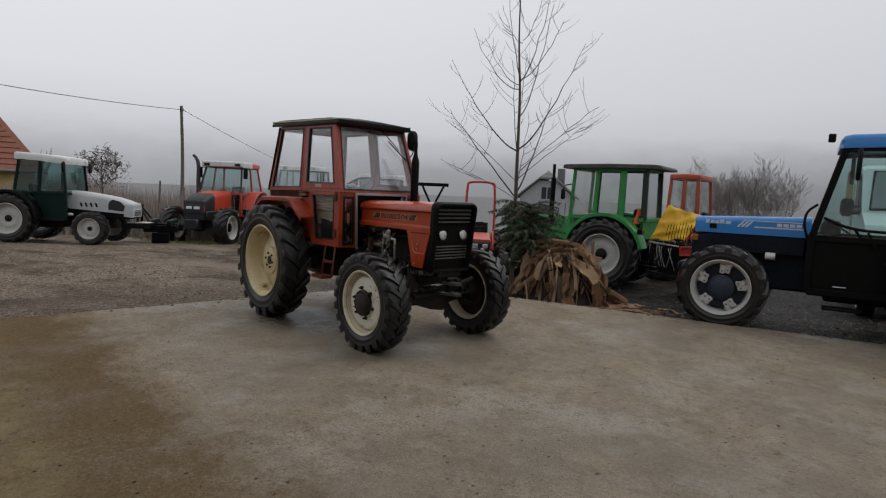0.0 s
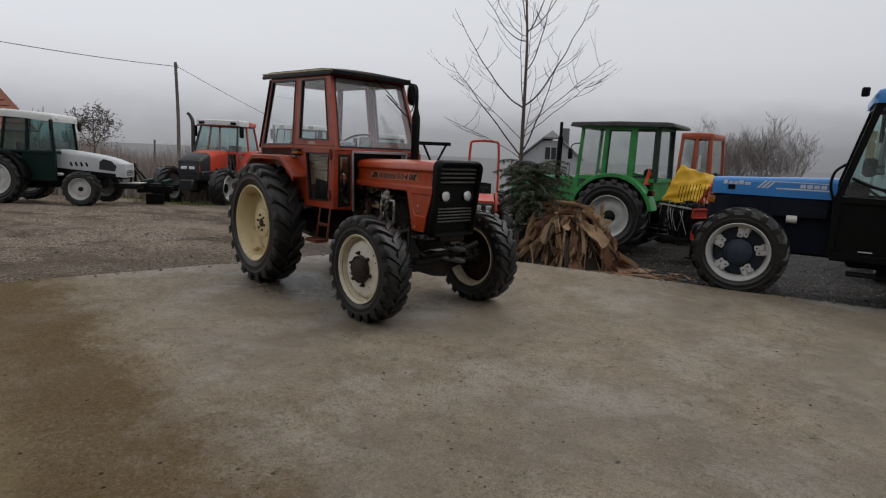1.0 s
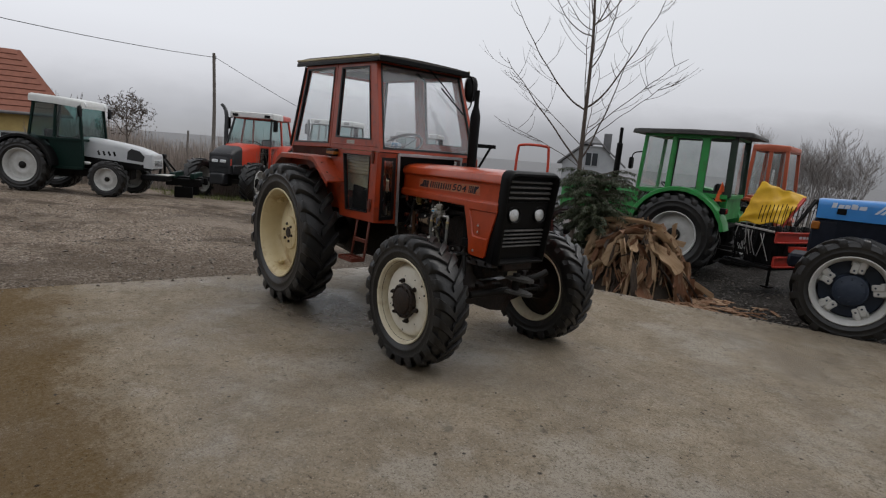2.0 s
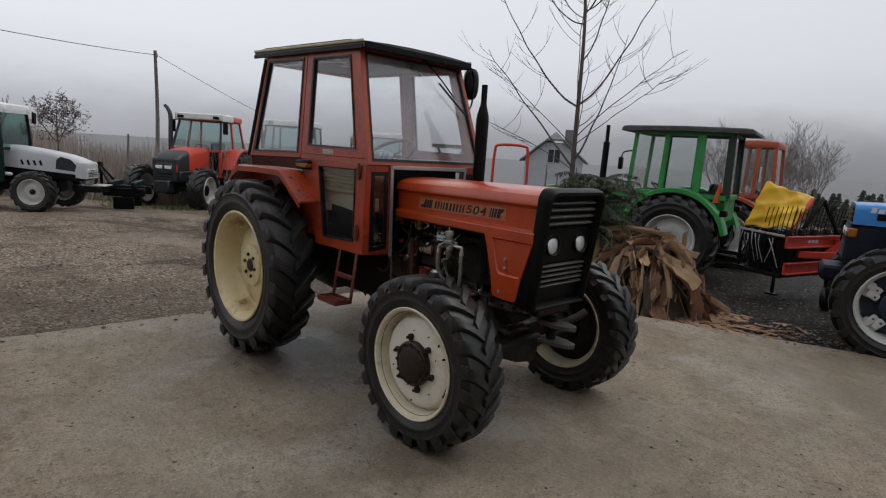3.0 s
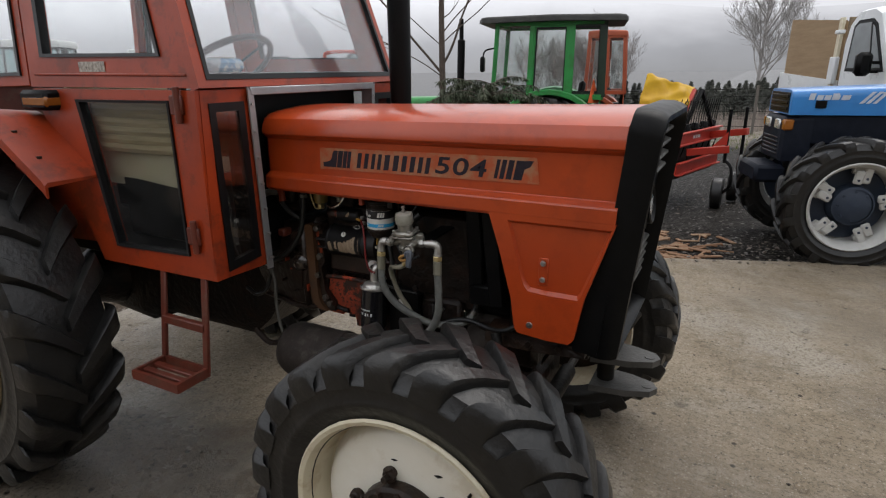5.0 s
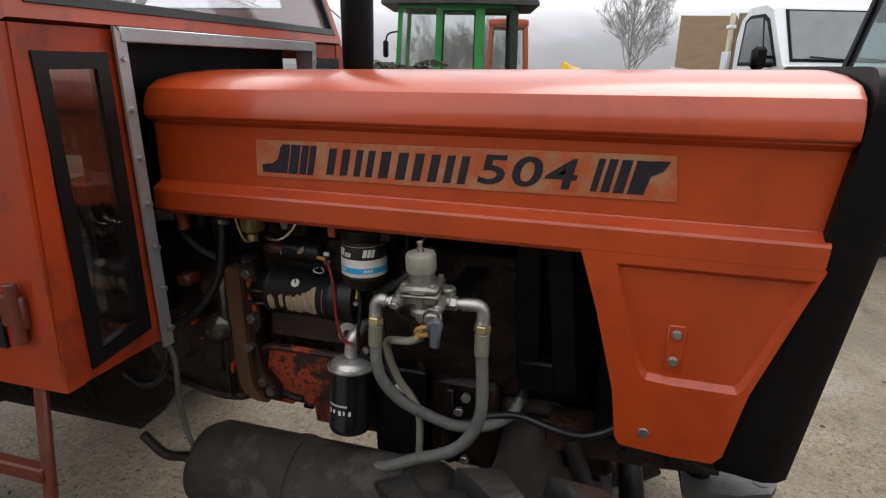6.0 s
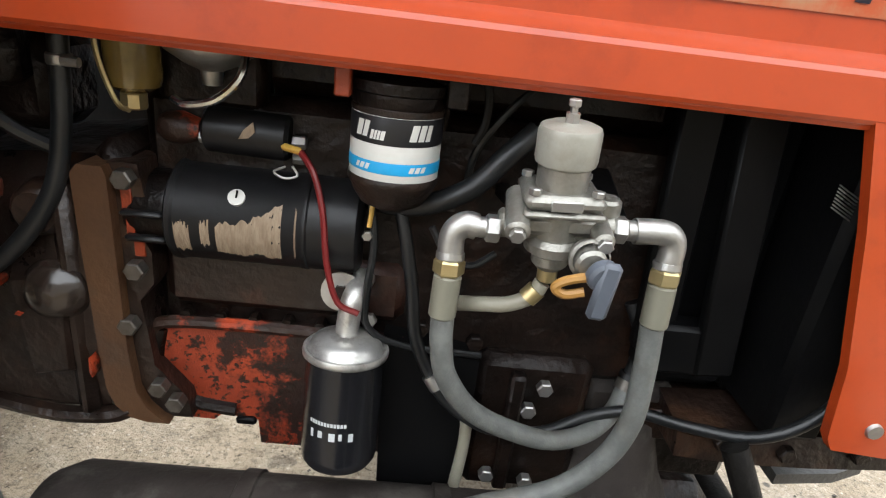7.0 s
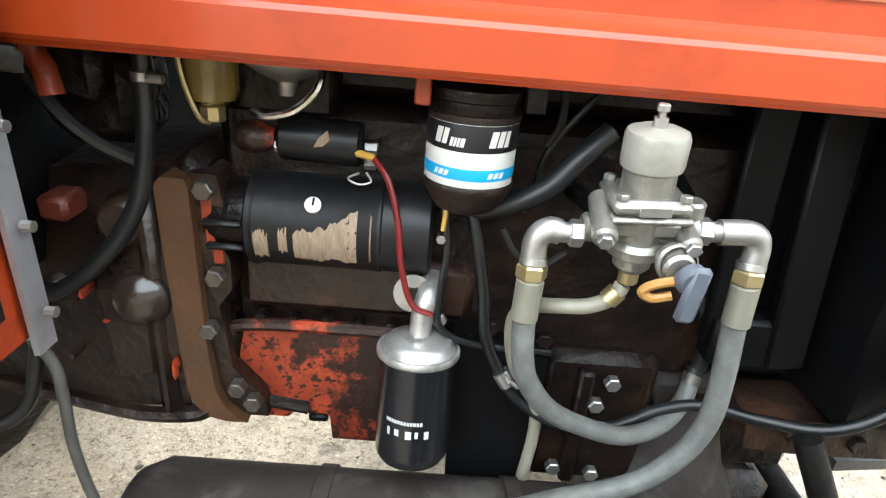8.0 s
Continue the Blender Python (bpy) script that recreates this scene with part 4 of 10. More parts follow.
for t in [i / 8 for i in range(9)]:
    x = -0.585 + t * 1.60
    zc = 2.438 - 0.047 * t
    edge = 0.012 if 0 < t < 1 else 0.0
    rings.append([(x, y * 0.515, zc - 0.055 + (0.055 + 0.028 * (1 - y * y)) * (1 if abs(y) < 0.99 else 0.55) * (1 if 0 < t < 1 else 0.6)) for y in (-1, -0.985, -0.6, -0.2, 0.2, 0.6, 0.985, 1)] + [(x, y * 0.515, zc - 0.062) for y in (1, 0.9, 0.3, -0.3, -0.9, -1)])
s.loft(rings)
roof = part("roof", s, ROOF_VINYL, tractor, "weathered dark roof cover", 50)
for sd in (-1, 1):
    part("roof_trim", Shape().bar((-0.585, sd * 0.519, 2.418), (1.01, sd * 0.519, 2.372), 0.012, 0.018), ROOF_EDGE, roof, "faded cream roof edge")
    part("drip_rail", Shape().bar((-0.59, sd * 0.512, 2.376), (1.0, sd * 0.512, 2.335), 0.02, 0.03), BLACK, roof)
part("drip_rail", Shape().bar((1.012, -0.51, 2.345), (1.012, 0.51, 2.345), 0.03, 0.045), BLACK, roof)
part("headliner", Shape().box(-0.40, 0.92, -0.47, 0.47, 2.325, 2.335, 0.002), ROOF_VINYL, roof)

# wipers, mirror, exhaust
zx = lambda z: 1.178 - (z - 1.556) * 0.3145 + 0.02
s = Shape()
s.tube([(zx(2.33), 0.08, 2.33), (zx(2.21) + 0.018, 0.20, 2.21), (zx(2.08) + 0.014, 0.32, 2.08)], 0.006, 6, 4)
s.cyl((zx(2.34) - 0.03, 0.08, 2.335), (zx(2.34) + 0.012, 0.08, 2.34), 0.014, seg=10)
wp = part("wiper", s, BLACK, tractor, "black windscreen wiper")
part("wiper_blade", Shape().bar((zx(2.18) + 0.003, 0.19, 2.18), (zx(1.96) + 0.003, 0.43, 1.96), 0.010, 0.022, up=(1, 0, 0)), RUBBER_SEAL, wp)
part("wiper_motor", Shape().bar((zx(2.29) - 0.05, -0.05, 2.285), (zx(2.22) - 0.05, 0.06, 2.215), 0.03, 0.02), BLACK, tractor)
s = Shape()
s.loft([[(0.875 + dx, 0.66 + 0.075 * k * math.copysign(abs(math.cos(a)) ** 0.7, math.cos(a)), 2.235 + 0.125 * k * math.copysign(abs(math.sin(a)) ** 0.8, math.sin(a))) for a in [2 * math.pi * i / 20 for i in range(20)]] for dx, k in ((0.0, 0.9), (0.008, 1.0), (0.03, 0.97), (0.05, 0.7), (0.056, 0.3))])
mir = part("mirror", s, BLACK, tractor, "round-cornered black side mirror")
part("mirror_glass", Shape().prism([(0.873, 0.66 + 0.065 * math.cos(a), 2.235 + 0.11 * math.sin(a)) for a in [2 * math.pi * i / 20 for i in range(20)]], (0.002, 0, 0)), CHROME, mir)
part("mirror_rim", Shape().tube([(0.876, 0.66 + 0.074 * math.copysign(abs(math.cos(a)) ** 0.7, math.cos(a)), 2.235 + 0.124 * math.copysign(abs(math.sin(a)) ** 0.8, math.sin(a))) for a in [2 * math.pi * i / 24 for i in range(25)]], 0.006, 6, 1, caps=False), RIM_BARE, mir, "pale bare mirror rim")
part("mirror_arm", Shape().tube([(0.97, 0.50, 2.33), (0.94, 0.60, 2.34), (0.93, 0.65, 2.25), (0.95, 0.62, 2.08), (1.03, 0.50, 2.0)], 0.008, 8, 5), BLACK, mir)
s = Shape()
s.lathe([(0.0005, 1.44), (0.040, 1.44), (0.044, 1.47), (0.046, 1.60), (0.048, 1.92), (0.044, 1.955), (0.024, 2.03), (0.022, 2.05), (0.022, 2.175), (0.018, 2.175), (0.018, 2.10)], Matrix.Translation((1.318, 0.365, 0)), 24)
ex = part("exhaust_pipe", s, BLACK, tractor, "matt black upright exhaust stack")
part("exhaust_elbow", Shape().tube([(1.318, 0.365, 1.47), (1.32, 0.36, 1.36), (1.36, 0.30, 1.28), (1.42, 0.20, 1.24)], 0.04, 12, 5), HUB_RUST, ex)

# steps below the door
step = part("step_rail", Shape().bar((0.905, -0.575, 0.95), (0.875, -0.605, 0.60), 0.026, 0.014, up=(0, 1, 0)), ORANGE_WORN, tractor, "worn orange step rail")
part("step_rail", Shape().bar((1.105, -0.575, 0.95), (1.09, -0.605, 0.60), 0.028, 0.014, up=(0, 1, 0)), ORANGE_WORN, tractor, "worn orange step rail")
part("rung", Shape().box(0.890, 1.095, -0.605, -0.580, 0.750, 0.782, 0.004), ORANGE_WORN, step)
s = Shape()
s.ring([(0.872, -0.60, 0.588), (1.100, -0.60, 0.588), (1.100, -0.735, 0.588), (0.872, -0.735, 0.588)], [(0.884, -0.612, 0.588), (1.088, -0.612, 0.588), (1.088, -0.723, 0.588), (0.884, -0.723, 0.588)], (0, 0, 0.034))
for y in (-0.645, -0.688):
    s.box(0.880, 1.092, y - 0.012, y + 0.012, 0.597, 0.613, 0.003)
part("tread", s, ORANGE_WORN, step)

# inside the cab
s = Shape()
s.loft([[(x, y, z) for x, y, z in ((x0, -0.25, zb), (x0, 0.25, zb), (x1, 0.23, zt), (x1, -0.23, zt))] for x0, x1, zb, zt in ((0.02, 0.02, 1.14, 1.26), (0.10, 0.10, 1.14, 1.30), (0.46, 0.46, 1.14, 1.29), (0.52, 0.52, 1.16, 1.26))])
seat = part("seat", s, CLOTH_PALE, tractor, "seat covered with a pale striped blanket")
s = Shape()
for k in range(7):
    s.tube([(0.02 - 0.012 * k, -0.24, 1.30 + 0.05 * k), (0.06 - 0.012 * k, -0.12, 1.30 + 0.05 * k), (0.07 - 0.012 * k, 0.12, 1.30 + 0.05 * k), (0.02 - 0.012 * k, 0.24, 1.30 + 0.05 * k)], 0.032, 8, 4)
part("backrest", s, CLOTH, seat, "ribbed beige backrest")
part("seat_base", Shape().box(0.08, 0.44, -0.17, 0.17, 1.0, 1.14, 0.02), BLACK, seat)
s = Shape()      # blanket hung inside the door
for k in range(6):
    s.tube([(0.50, -0.50, 1.50 - 0.03 * k), (0.75, -0.485, 1.495 - 0.03 * k), (1.02, -0.49, 1.50 - 0.03 * k)], 0.019, 8, 4)
part("rolled_blind", s, CLOTH, tractor, "rolled beige blind behind the lower door glass")
s = Shape()
s.loft([[(0.52, -0.50, 1.36), (0.52, -0.47, 1.31), (0.52, -0.49, 1.24)], [(0.70, -0.47, 1.37), (0.70, -0.44, 1.28), (0.70, -0.47, 1.23)], [(0.88, -0.48, 1.36), (0.88, -0.43, 1.27), (0.88, -0.46, 1.21)], [(1.03, -0.49, 1.35), (1.03, -0.45, 1.27), (1.03, -0.48, 1.21)]], closed=True)
part("cloth", s, CLOTH_PALE, tractor, "pale cloth bundle behind the lower door glass")
s = Shape()
s.lathe([(0.0005, 0.0), (0.02, 0.0), (0.02, 0.5)], Matrix.Translation((0.98, 0, 1.20)) @ Matrix.Rotation(radians(-35), 4, "Y"), 10)
sw = part("steering_column", s, BLACK, tractor)
ms = Matrix.Translation((0.70, 0, 1.62)) @ Matrix.Rotation(radians(-35), 4, "Y")
s = Shape()
s.tube([ms @ Vector((0.20 * math.cos(a), 0.20 * math.sin(a), 0)) for a in [2 * math.pi * i / 28 for i in range(29)]], 0.013, 8, 1, caps=False)
for a in (0.5, 2.6, 4.7):
    s.bar(ms @ Vector((0, 0, -0.02)), ms @ Vector((0.2 * math.cos(a), 0.2 * math.sin(a), 0)), 0.02, 0.008)
part("steering_wheel", s, BLACK, sw, "black steering wheel")
# black sheet standing in for the dark cab interior behind the lower glass
part("interior_shade", Shape().box(0.56, 1.05, -0.44, -0.42, 1.0, 1.24, 0.01), BLACK, tractor)
part("dashboard", Shape().box(0.86, 1.05, -0.30, 0.30, 1.30, 1.60, 0.03), BLACK, tractor)
for y, x in ((0.20, 0.55), (-0.18, 0.6), (0.30, 0.45)):
    s = Shape()
    s.tube([(x, y, 1.0), (x - 0.03, y, 1.25), (x - 0.08, y + 0.01, 1.42)], 0.008, 6, 3)
    s.cyl((x - 0.08, y + 0.01, 1.41), (x - 0.085, y + 0.01, 1.45), 0.018, seg=10, c=0.006)
    part("lever", s, BLACK, tractor)
s = Shape()
s.box(0.595, 0.735, -(cy(1.615) + 0.0025), -(cy(1.615) + 0.0005), 1.605, 1.638, 0.0005)
part("sticker", s, STICKER, tractor, "small worn printed sticker")

s = Shape()      # torn edge of the lining, with pale foam showing
rnd = random.Random(4)
for k in range(9):
    x, y = -0.1 + 0.1 * k + rnd.uniform(-0.03, 0.03), rnd.uniform(-0.36, 0.10)
    a = rnd.uniform(0, 6.3)
    q = [(x + rnd.uniform(0.012, 0.04) * math.cos(a + b), y + rnd.uniform(0.02, 0.06) * math.sin(a + b), 2.3195) for b in (0.0, 1.1, 2.3, 3.4, 4.8)]
    s.prism(q, (0, 0, 0.005))
part("torn_lining", s, CLOTH_PALE, tractor, "pale foam in the torn dark headlining")
part("lining_bar", Shape().tube([(-0.30, -0.40, 2.30), (0.20, -0.40, 2.295), (0.62, -0.38, 2.275)], 0.006, 6, 3), STEEL, tractor, "bare rod under the headlining")
PACK_BLUE = mat("blue_printed_film", (0.10, 0.26, 0.42), (0.45, 0.52, 0.56), scale=26, rough=0.3, bump=0.1, lo=0.46, hi=0.54, mix=1.0)
pk = part("pack", Shape().box(0.985, 1.075, -0.40, -0.26, 1.601, 1.645, 0.014), PACK_BLUE, tractor, "blue and white plastic pack on the dashboard")
part("pack_lid", Shape().box(1.00, 1.06, -0.365, -0.295, 1.645, 1.651, 0.003), WHITE_LABEL, pk)
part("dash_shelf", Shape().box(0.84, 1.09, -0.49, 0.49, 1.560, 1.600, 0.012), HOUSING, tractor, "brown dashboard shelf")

# bonnet: one shell, side legs, then the black nose
HOOD = [(-0.268, 1.200), (-0.285, 1.202), (-0.2875, 1.206), (-0.2875, 1.243), (-0.2850, 1.248), (-0.264, 1.258), (-0.2605, 1.262), (-0.2595, 1.375), (-0.2605, 1.379), (-0.2815, 1.392), (-0.2835, 1.395), (-0.2835, 1.406), (-0.279, 1.424), (-0.266, 1.446), (-0.235, 1.462), (-0.16, 1.474), (-0.07, 1.480)]
hood_pts = HOOD + [(0, 1.481)] + [(-y, z) for y, z in reversed(HOOD)]
inner = [(y * 0.975, z - 0.006) for y, z in reversed(hood_pts)]
s = Shape()
rings = []
for x in (1.136, 1.146, 1.40, 1.60, 1.80, 2.00, 2.20, 2.345, 2.372):
    lift = 0.020 * (x - 1.2) / 1.17
    rings.append([(x + (0.012 * (z - 1.2) / 0.28 if x > 2.3 else 0), y * (0.985 if x < 1.14 else 1), z + lift * max(0, (z - 1.30)) / 0.18) for y, z in hood_pts + inner])
s.loft(rings)
hood = part("bonnet", s, ORANGE, tractor, "glossy orange bonnet with pressed side ridges", 24)
for sd in (-1, 1):
    y = sd * 0.2868
    leg = [(2.005, 1.205), (2.040, 1.10), (2.083, 0.945), (2.091, 0.888), (2.096, 0.852), (2.106, 0.836), (2.20, 0.828), (2.266, 0.829), (2.280, 0.846), (2.303, 0.975), (2.376, 1.205)]
    pin = [(2.066, 1.186), (2.085, 1.12), (2.105, 1.045), (2.116, 1.01), (2.124, 0.990), (2.136, 0.976), (2.18, 0.972), (2.25, 0.972), (2.285, 0.972), (2.294, 0.985), (2.366, 1.188)]
    s = Shape().ring([(x, y, z) for x, z in leg], [(x, y, z) for x, z in pin], (0, -sd * 0.014, 0))
    pin2 = [(x + (2.2 - x) * 0.06, z + (1.08 - z) * 0.09) for x, z in pin]
    s.loft([[(x, y, z) for x, z in pin], [(x, y - sd * 0.012, z) for x, z in pin2]], caps=False)
    s.prism([(x, y - sd * 0.012, z) for x, z in pin2], (0, -sd * 0.002, 0))
    lg = part("side_leg", s, ORANGE, hood, "orange lower side panel with a pressed recess", 30)
    s = Shape().box(2.163, 2.192, y - sd * 0.012, y - sd * 0.008, 0.998, 1.082, 0.002)
    part("hinge_plate", s, ORANGE, lg)
    for z in (1.016, 1.066):
        part("rivet", Shape().cyl((2.177, y - sd * 0.006, z), (2.177, y + sd * 0.001, z), 0.0092, 0.0065, 14), STEEL, lg)
    part("leg_screw", Shape().cyl((2.145, y - sd * 0.004, 0.868), (2.145, y + sd * 0.004, 0.868), 0.012, 0.009, 12), STEEL, lg)

for sd in (-1, 1):
    part("nose_side", Shape().prism([(2.270, sd * 0.270, 0.838), (2.276, sd * 0.270, 0.806), (2.345, sd * 0.270, 0.800), (2.388, sd * 0.270, 1.205), (2.372, sd * 0.270, 1.205), (2.300, sd * 0.270, 0.975)], (0, -sd * 0.012, 0)), BLACK, hood, "black lower nose cheek")

# decal: film, dark stripes, plain slanted bars, the model number
DY = -0.2615
def decal(name, pts, mt, lift, parent):
    return part(name, Shape().prism([(x, DY - lift, z) for x, z in pts], (0, 0.0006, 0)), mt, parent)


film = decal("decal", [(1.375, 1.355), (2.140, 1.367), (2.150, 1.292), (1.372, 1.284)], DECAL_BG, 0.0012, hood)
tagged(film, "faded decal with dark slanted bars and number")
sl = 0.20
for x0, w in ((1.4415, 0.0195), (1.4640, 0.0150), (1.4815, 0.0130)):
    z0, z1 = (1.293, 1.349)
    decal("stripe", [(x0, z0), (x0 + w, z0), (x0 + w + sl * 0.056, z1), (x0 + sl * 0.056, z1)], DECAL_INK, 0.0020, film)
decal("stripe", [(1.386, 1.293), (1.439, 1.293), (1.450, 1.349), (1.434, 1.349), (1.428, 1.342), (1.425, 1.330), (1.419, 1.318), (1.408, 1.311), (1.386, 1.308)], DECAL_INK, 0.0020, film)
x0 = 1.522
for w in (0.046, 0.040, 0.056, 0.050, 0.044):
    for k in (0.0, 0.60):
        decal("letter_bar", [(x0 + w * k, 1.296), (x0 + w * (k + 0.34), 1.297), (x0 + w * (k + 0.34) + 0.010, 1.347), (x0 + w * k + 0.010, 1.346)], DECAL_INK, 0.0020, film)
    x0 += w + 0.0095
for k, (x0, w) in enumerate(((2.010, 0.011), (2.027, 0.014), (2.047, 0.017), (2.070, 0.030))):
    decal("stripe", [(x0, 1.300), (x0 + w - (0.004 if k == 3 else 0), 1.300), (x0 + w + sl * 0.056, 1.356), (x0 + sl * 0.056, 1.356)], DECAL_INK, 0.0020, film)
decal("stripe", [(2.096, 1.318), (2.106, 1.332), (2.122, 1.340), (2.132, 1.357), (2.108, 1.357)], DECAL_INK, 0.0026, film)
txt = bpy.data.curves.new("model_number", "FONT")
txt.body, txt.size, txt.shear, txt.offset, txt.space_character = "504", 0.072, 0.15, 0.0012, 1.10
txt_ob = new("model_number", txt)
bpy.context.view_layer.update()
txt_me = bpy.data.meshes.new_from_object(txt_ob.evaluated_get(bpy.context.evaluated_depsgraph_get()))
bpy.data.objects.remove(txt_ob)
txt_me.materials.clear()
txt_me.materials.append(DECAL_INK)
put("model_number", txt_me, film, Matrix.Translation((1.812, DY - 0.0026, 1.302)) @ Matrix.Rotation(radians(90), 4, "X") @ Matrix.Diagonal((1.50, 1, 1, 1)))

# nose: black surround, slats, lamps
s = Shape()
def nose_ring(dx, hw, zt, zb, r):
    """Outline of the nose in y and z, leaning forward at the top."""
    out = []
    for sy, k in ((-1, 0), (1, 1)):
        for j in range(5):
            a = math.pi - j * math.pi / 8 if sy < 0 else math.pi / 2 - j * math.pi / 8
            out.append((sy * (hw - r) + r * math.cos(a), zt - r + r * math.sin(a)))
    out += [(hw * 0.90, zb), (-hw * 0.90, zb)]
    return [(2.318 + (z - 0.80) * 0.105 + dx, y, z) for y, z in out]


s.loft([nose_ring(0.0, 0.289, 1.507, 0.795, 0.060), nose_ring(0.040, 0.290, 1.506, 0.790, 0.068), nose_ring(0.066, 0.286, 1.499, 0.792, 0.070), nose_ring(0.082, 0.277, 1.488, 0.797, 0.066), nose_ring(0.084, 0.264, 1.474, 0.81, 0.055), nose_ring(0.060, 0.250, 1.458, 0.826, 0.045), nose_ring(0.022, 0.246, 1.454, 0.830, 0.042)])
nose = part("nose", s, BLACK, tractor, "matt black grille surround", 30)
fx = lambda z, d=0.068: 2.318 + (z - 0.80) * 0.105 + d
for z in (1.425, 1.385, 1.345, 1.305):
    part("slat", Shape().bar((fx(z, 0.040), -0.225, z), (fx(z, 0.040), 0.225, z), 0.030, 0.013, up=(0.25, 0, 1)), SLAT, nose, "worn grey grille slat")
for z in (1.055, 1.025, 0.995, 0.965, 0.935):
    part("slat", Shape().bar((fx(z, 0.040), -0.222, z), (fx(z, 0.040), 0.222, z), 0.026, 0.011, up=(0.25, 0, 1)), SLAT, nose, "worn grey grille slat")
part("lamp_panel", Shape().prism([(fx(1.275, 0.036), -0.238, 1.275), (fx(1.275, 0.036), 0.238, 1.275), (fx(1.075, 0.036), 0.236, 1.075), (fx(1.075, 0.036), -0.236, 1.075)], (-0.012, 0, 0)), BLACK, nose)
for y in (-0.128, 0.152):
    m = Matrix.Translation((fx(1.178, 0.030), y, 1.178)) @ Matrix.Rotation(radians(90 - 6), 4, "Y")
    h = part("headlight", Shape().lathe([(0.068, 0.0), (0.068, 0.016), (0.062, 0.020), (0.053, 0.010)], m, 28), BLACK, nose, "round headlight in a black bezel")
    part("lens", Shape().lathe([(0.054, 0.006), (0.047, 0.012), (0.027, 0.017), (0.0005, 0.019)], m, 28), LAMP, h, "ribbed clear lens")


# ---- engine side ----
DUSTY = mat("dusty_grey_casting", (0.026, 0.021, 0.0185), (0.056, 0.046, 0.040), scale=12, rough=0.7, bump=0.3, bscale=50, spec=0.2, stain=(0.11, 0.10, 0.088), sscale=9, samt=0.35)
OILY_STEEL = mat("oily_bolt_steel", (0.13, 0.118, 0.102), (0.045, 0.035, 0.028), scale=40, rough=0.4, metal=0.7, bump=0.1)
LEDGE = mat("oily_red_brown_block", (0.017, 0.0085, 0.006), (0.008, 0.005, 0.004), scale=7, rough=0.36, rvar=0.2, bump=0.35, bscale=60, spec=0.5, stain=(0.055, 0.018, 0.010), sscale=9, samt=0.45)


def sump_mat():
    """Orange enamel flaking off black oily iron, worst towards the front."""
    g = Net("flaking_orange_sump")
    c = g.over((0.34, 0.050, 0.016), (0.22, 0.030, 0.010), g.span(g.noise(9, 6), 0.40, 0.60))
    edge = g.math("MULTIPLY_ADD", g.noise(16, 9, 0.72), 0.34, g.x)
    worn = g.span(edge, 1.565, 1.600)
    low = g.span(g.noise(11, 8, 0.7), 0.53, 0.57)
    c = g.over(c, (0.010, 0.006, 0.0045), worn, 0.97)
    c = g.over(c, (0.014, 0.007, 0.005), low, 0.95)
    c = g.over(c, (0.012, 0.007, 0.005), g.span(g.noise(85, 6, 0.7), 0.55, 0.58), 0.95)
    c = g.over(c, (0.20, 0.028, 0.010), g.math("MULTIPLY", worn, g.span(g.noise(33, 7, 0.7), 0.57, 0.60)), 0.9)
    g.l.new(c, g.b.inputs["Base Color"])
    g.b.inputs["Roughness"].default_value = 0.42
    g.relief((g.noise(85, 6, 0.7), 0.5, 0.004), (g.noise(20, 6), 0.4, 0.01))
    return g.m


SUMP = sump_mat()
HOSE_DUSTY = mat("dusty_old_hose", (0.055, 0.052, 0.046), (0.10, 0.095, 0.082), scale=30, rough=0.6, bump=0.2)
s = Shape()      # bell housing, block, sump
s.box(1.235, 1.275, -0.18, 0.18, 0.715, 1.08, 0.02)
part("bell_housing", s, GRIME, tractor, "oily brown-black bell housing")
s = Shape()
s.loft([[(x0, -0.206, z), (x1, -0.206, z), (x1, -0.15, z), (x0, -0.15, z)] for z, x0, x1 in ((1.058, 1.236, 1.262), (1.048, 1.228, 1.266), (0.98, 1.229, 1.267), (0.90, 1.232, 1.268), (0.83, 1.234, 1.269), (0.77, 1.238, 1.274), (0.745, 1.246, 1.284), (0.728, 1.262, 1.300), (0.722, 1.285, 1.312))])
part("flange", s, FLANGE, tractor, "brown painted bolted flange", 40)
s = Shape()
s.loft([[(x0, -0.190, z), (x1, -0.190, z), (x1, -0.13, z), (x0, -0.13, z)] for z, x0, x1 in ((1.060, 1.26, 1.292), (1.02, 1.26, 1.298), (0.985, 1.26, 1.286), (0.955, 1.26, 1.300), (0.915, 1.26, 1.300), (0.890, 1.26, 1.282), (0.845, 1.26, 1.288), (0.80, 1.26, 1.292), (0.755, 1.27, 1.330), (0.722, 1.28, 1.336))])
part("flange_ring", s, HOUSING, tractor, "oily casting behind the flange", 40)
for x, z in ((1.281, 1.045), (1.285, 0.936), (1.271, 0.861), (1.300, 0.773), (1.320, 0.752)):
    s = Shape()
    nut(s, (x, -0.190, z), -Y, 0.012, 0.018)
    part("flange_bolt", s, OILY_STEEL, tractor, "greasy bolt head")
for x, z, w, h in ((1.272, 1.02, 0.012, 0.03), (1.275, 0.985, 0.010, 0.025), (1.282, 0.96, 0.012, 0.02)):
    part("paint_patch", Shape().box(x, x + w, -0.1925, -0.188, z - h / 2, z + h / 2, 0.001), PATCH_ORANGE, tractor)
# clutch housing: bulged casting with ribs, pads and plugs
s = Shape()
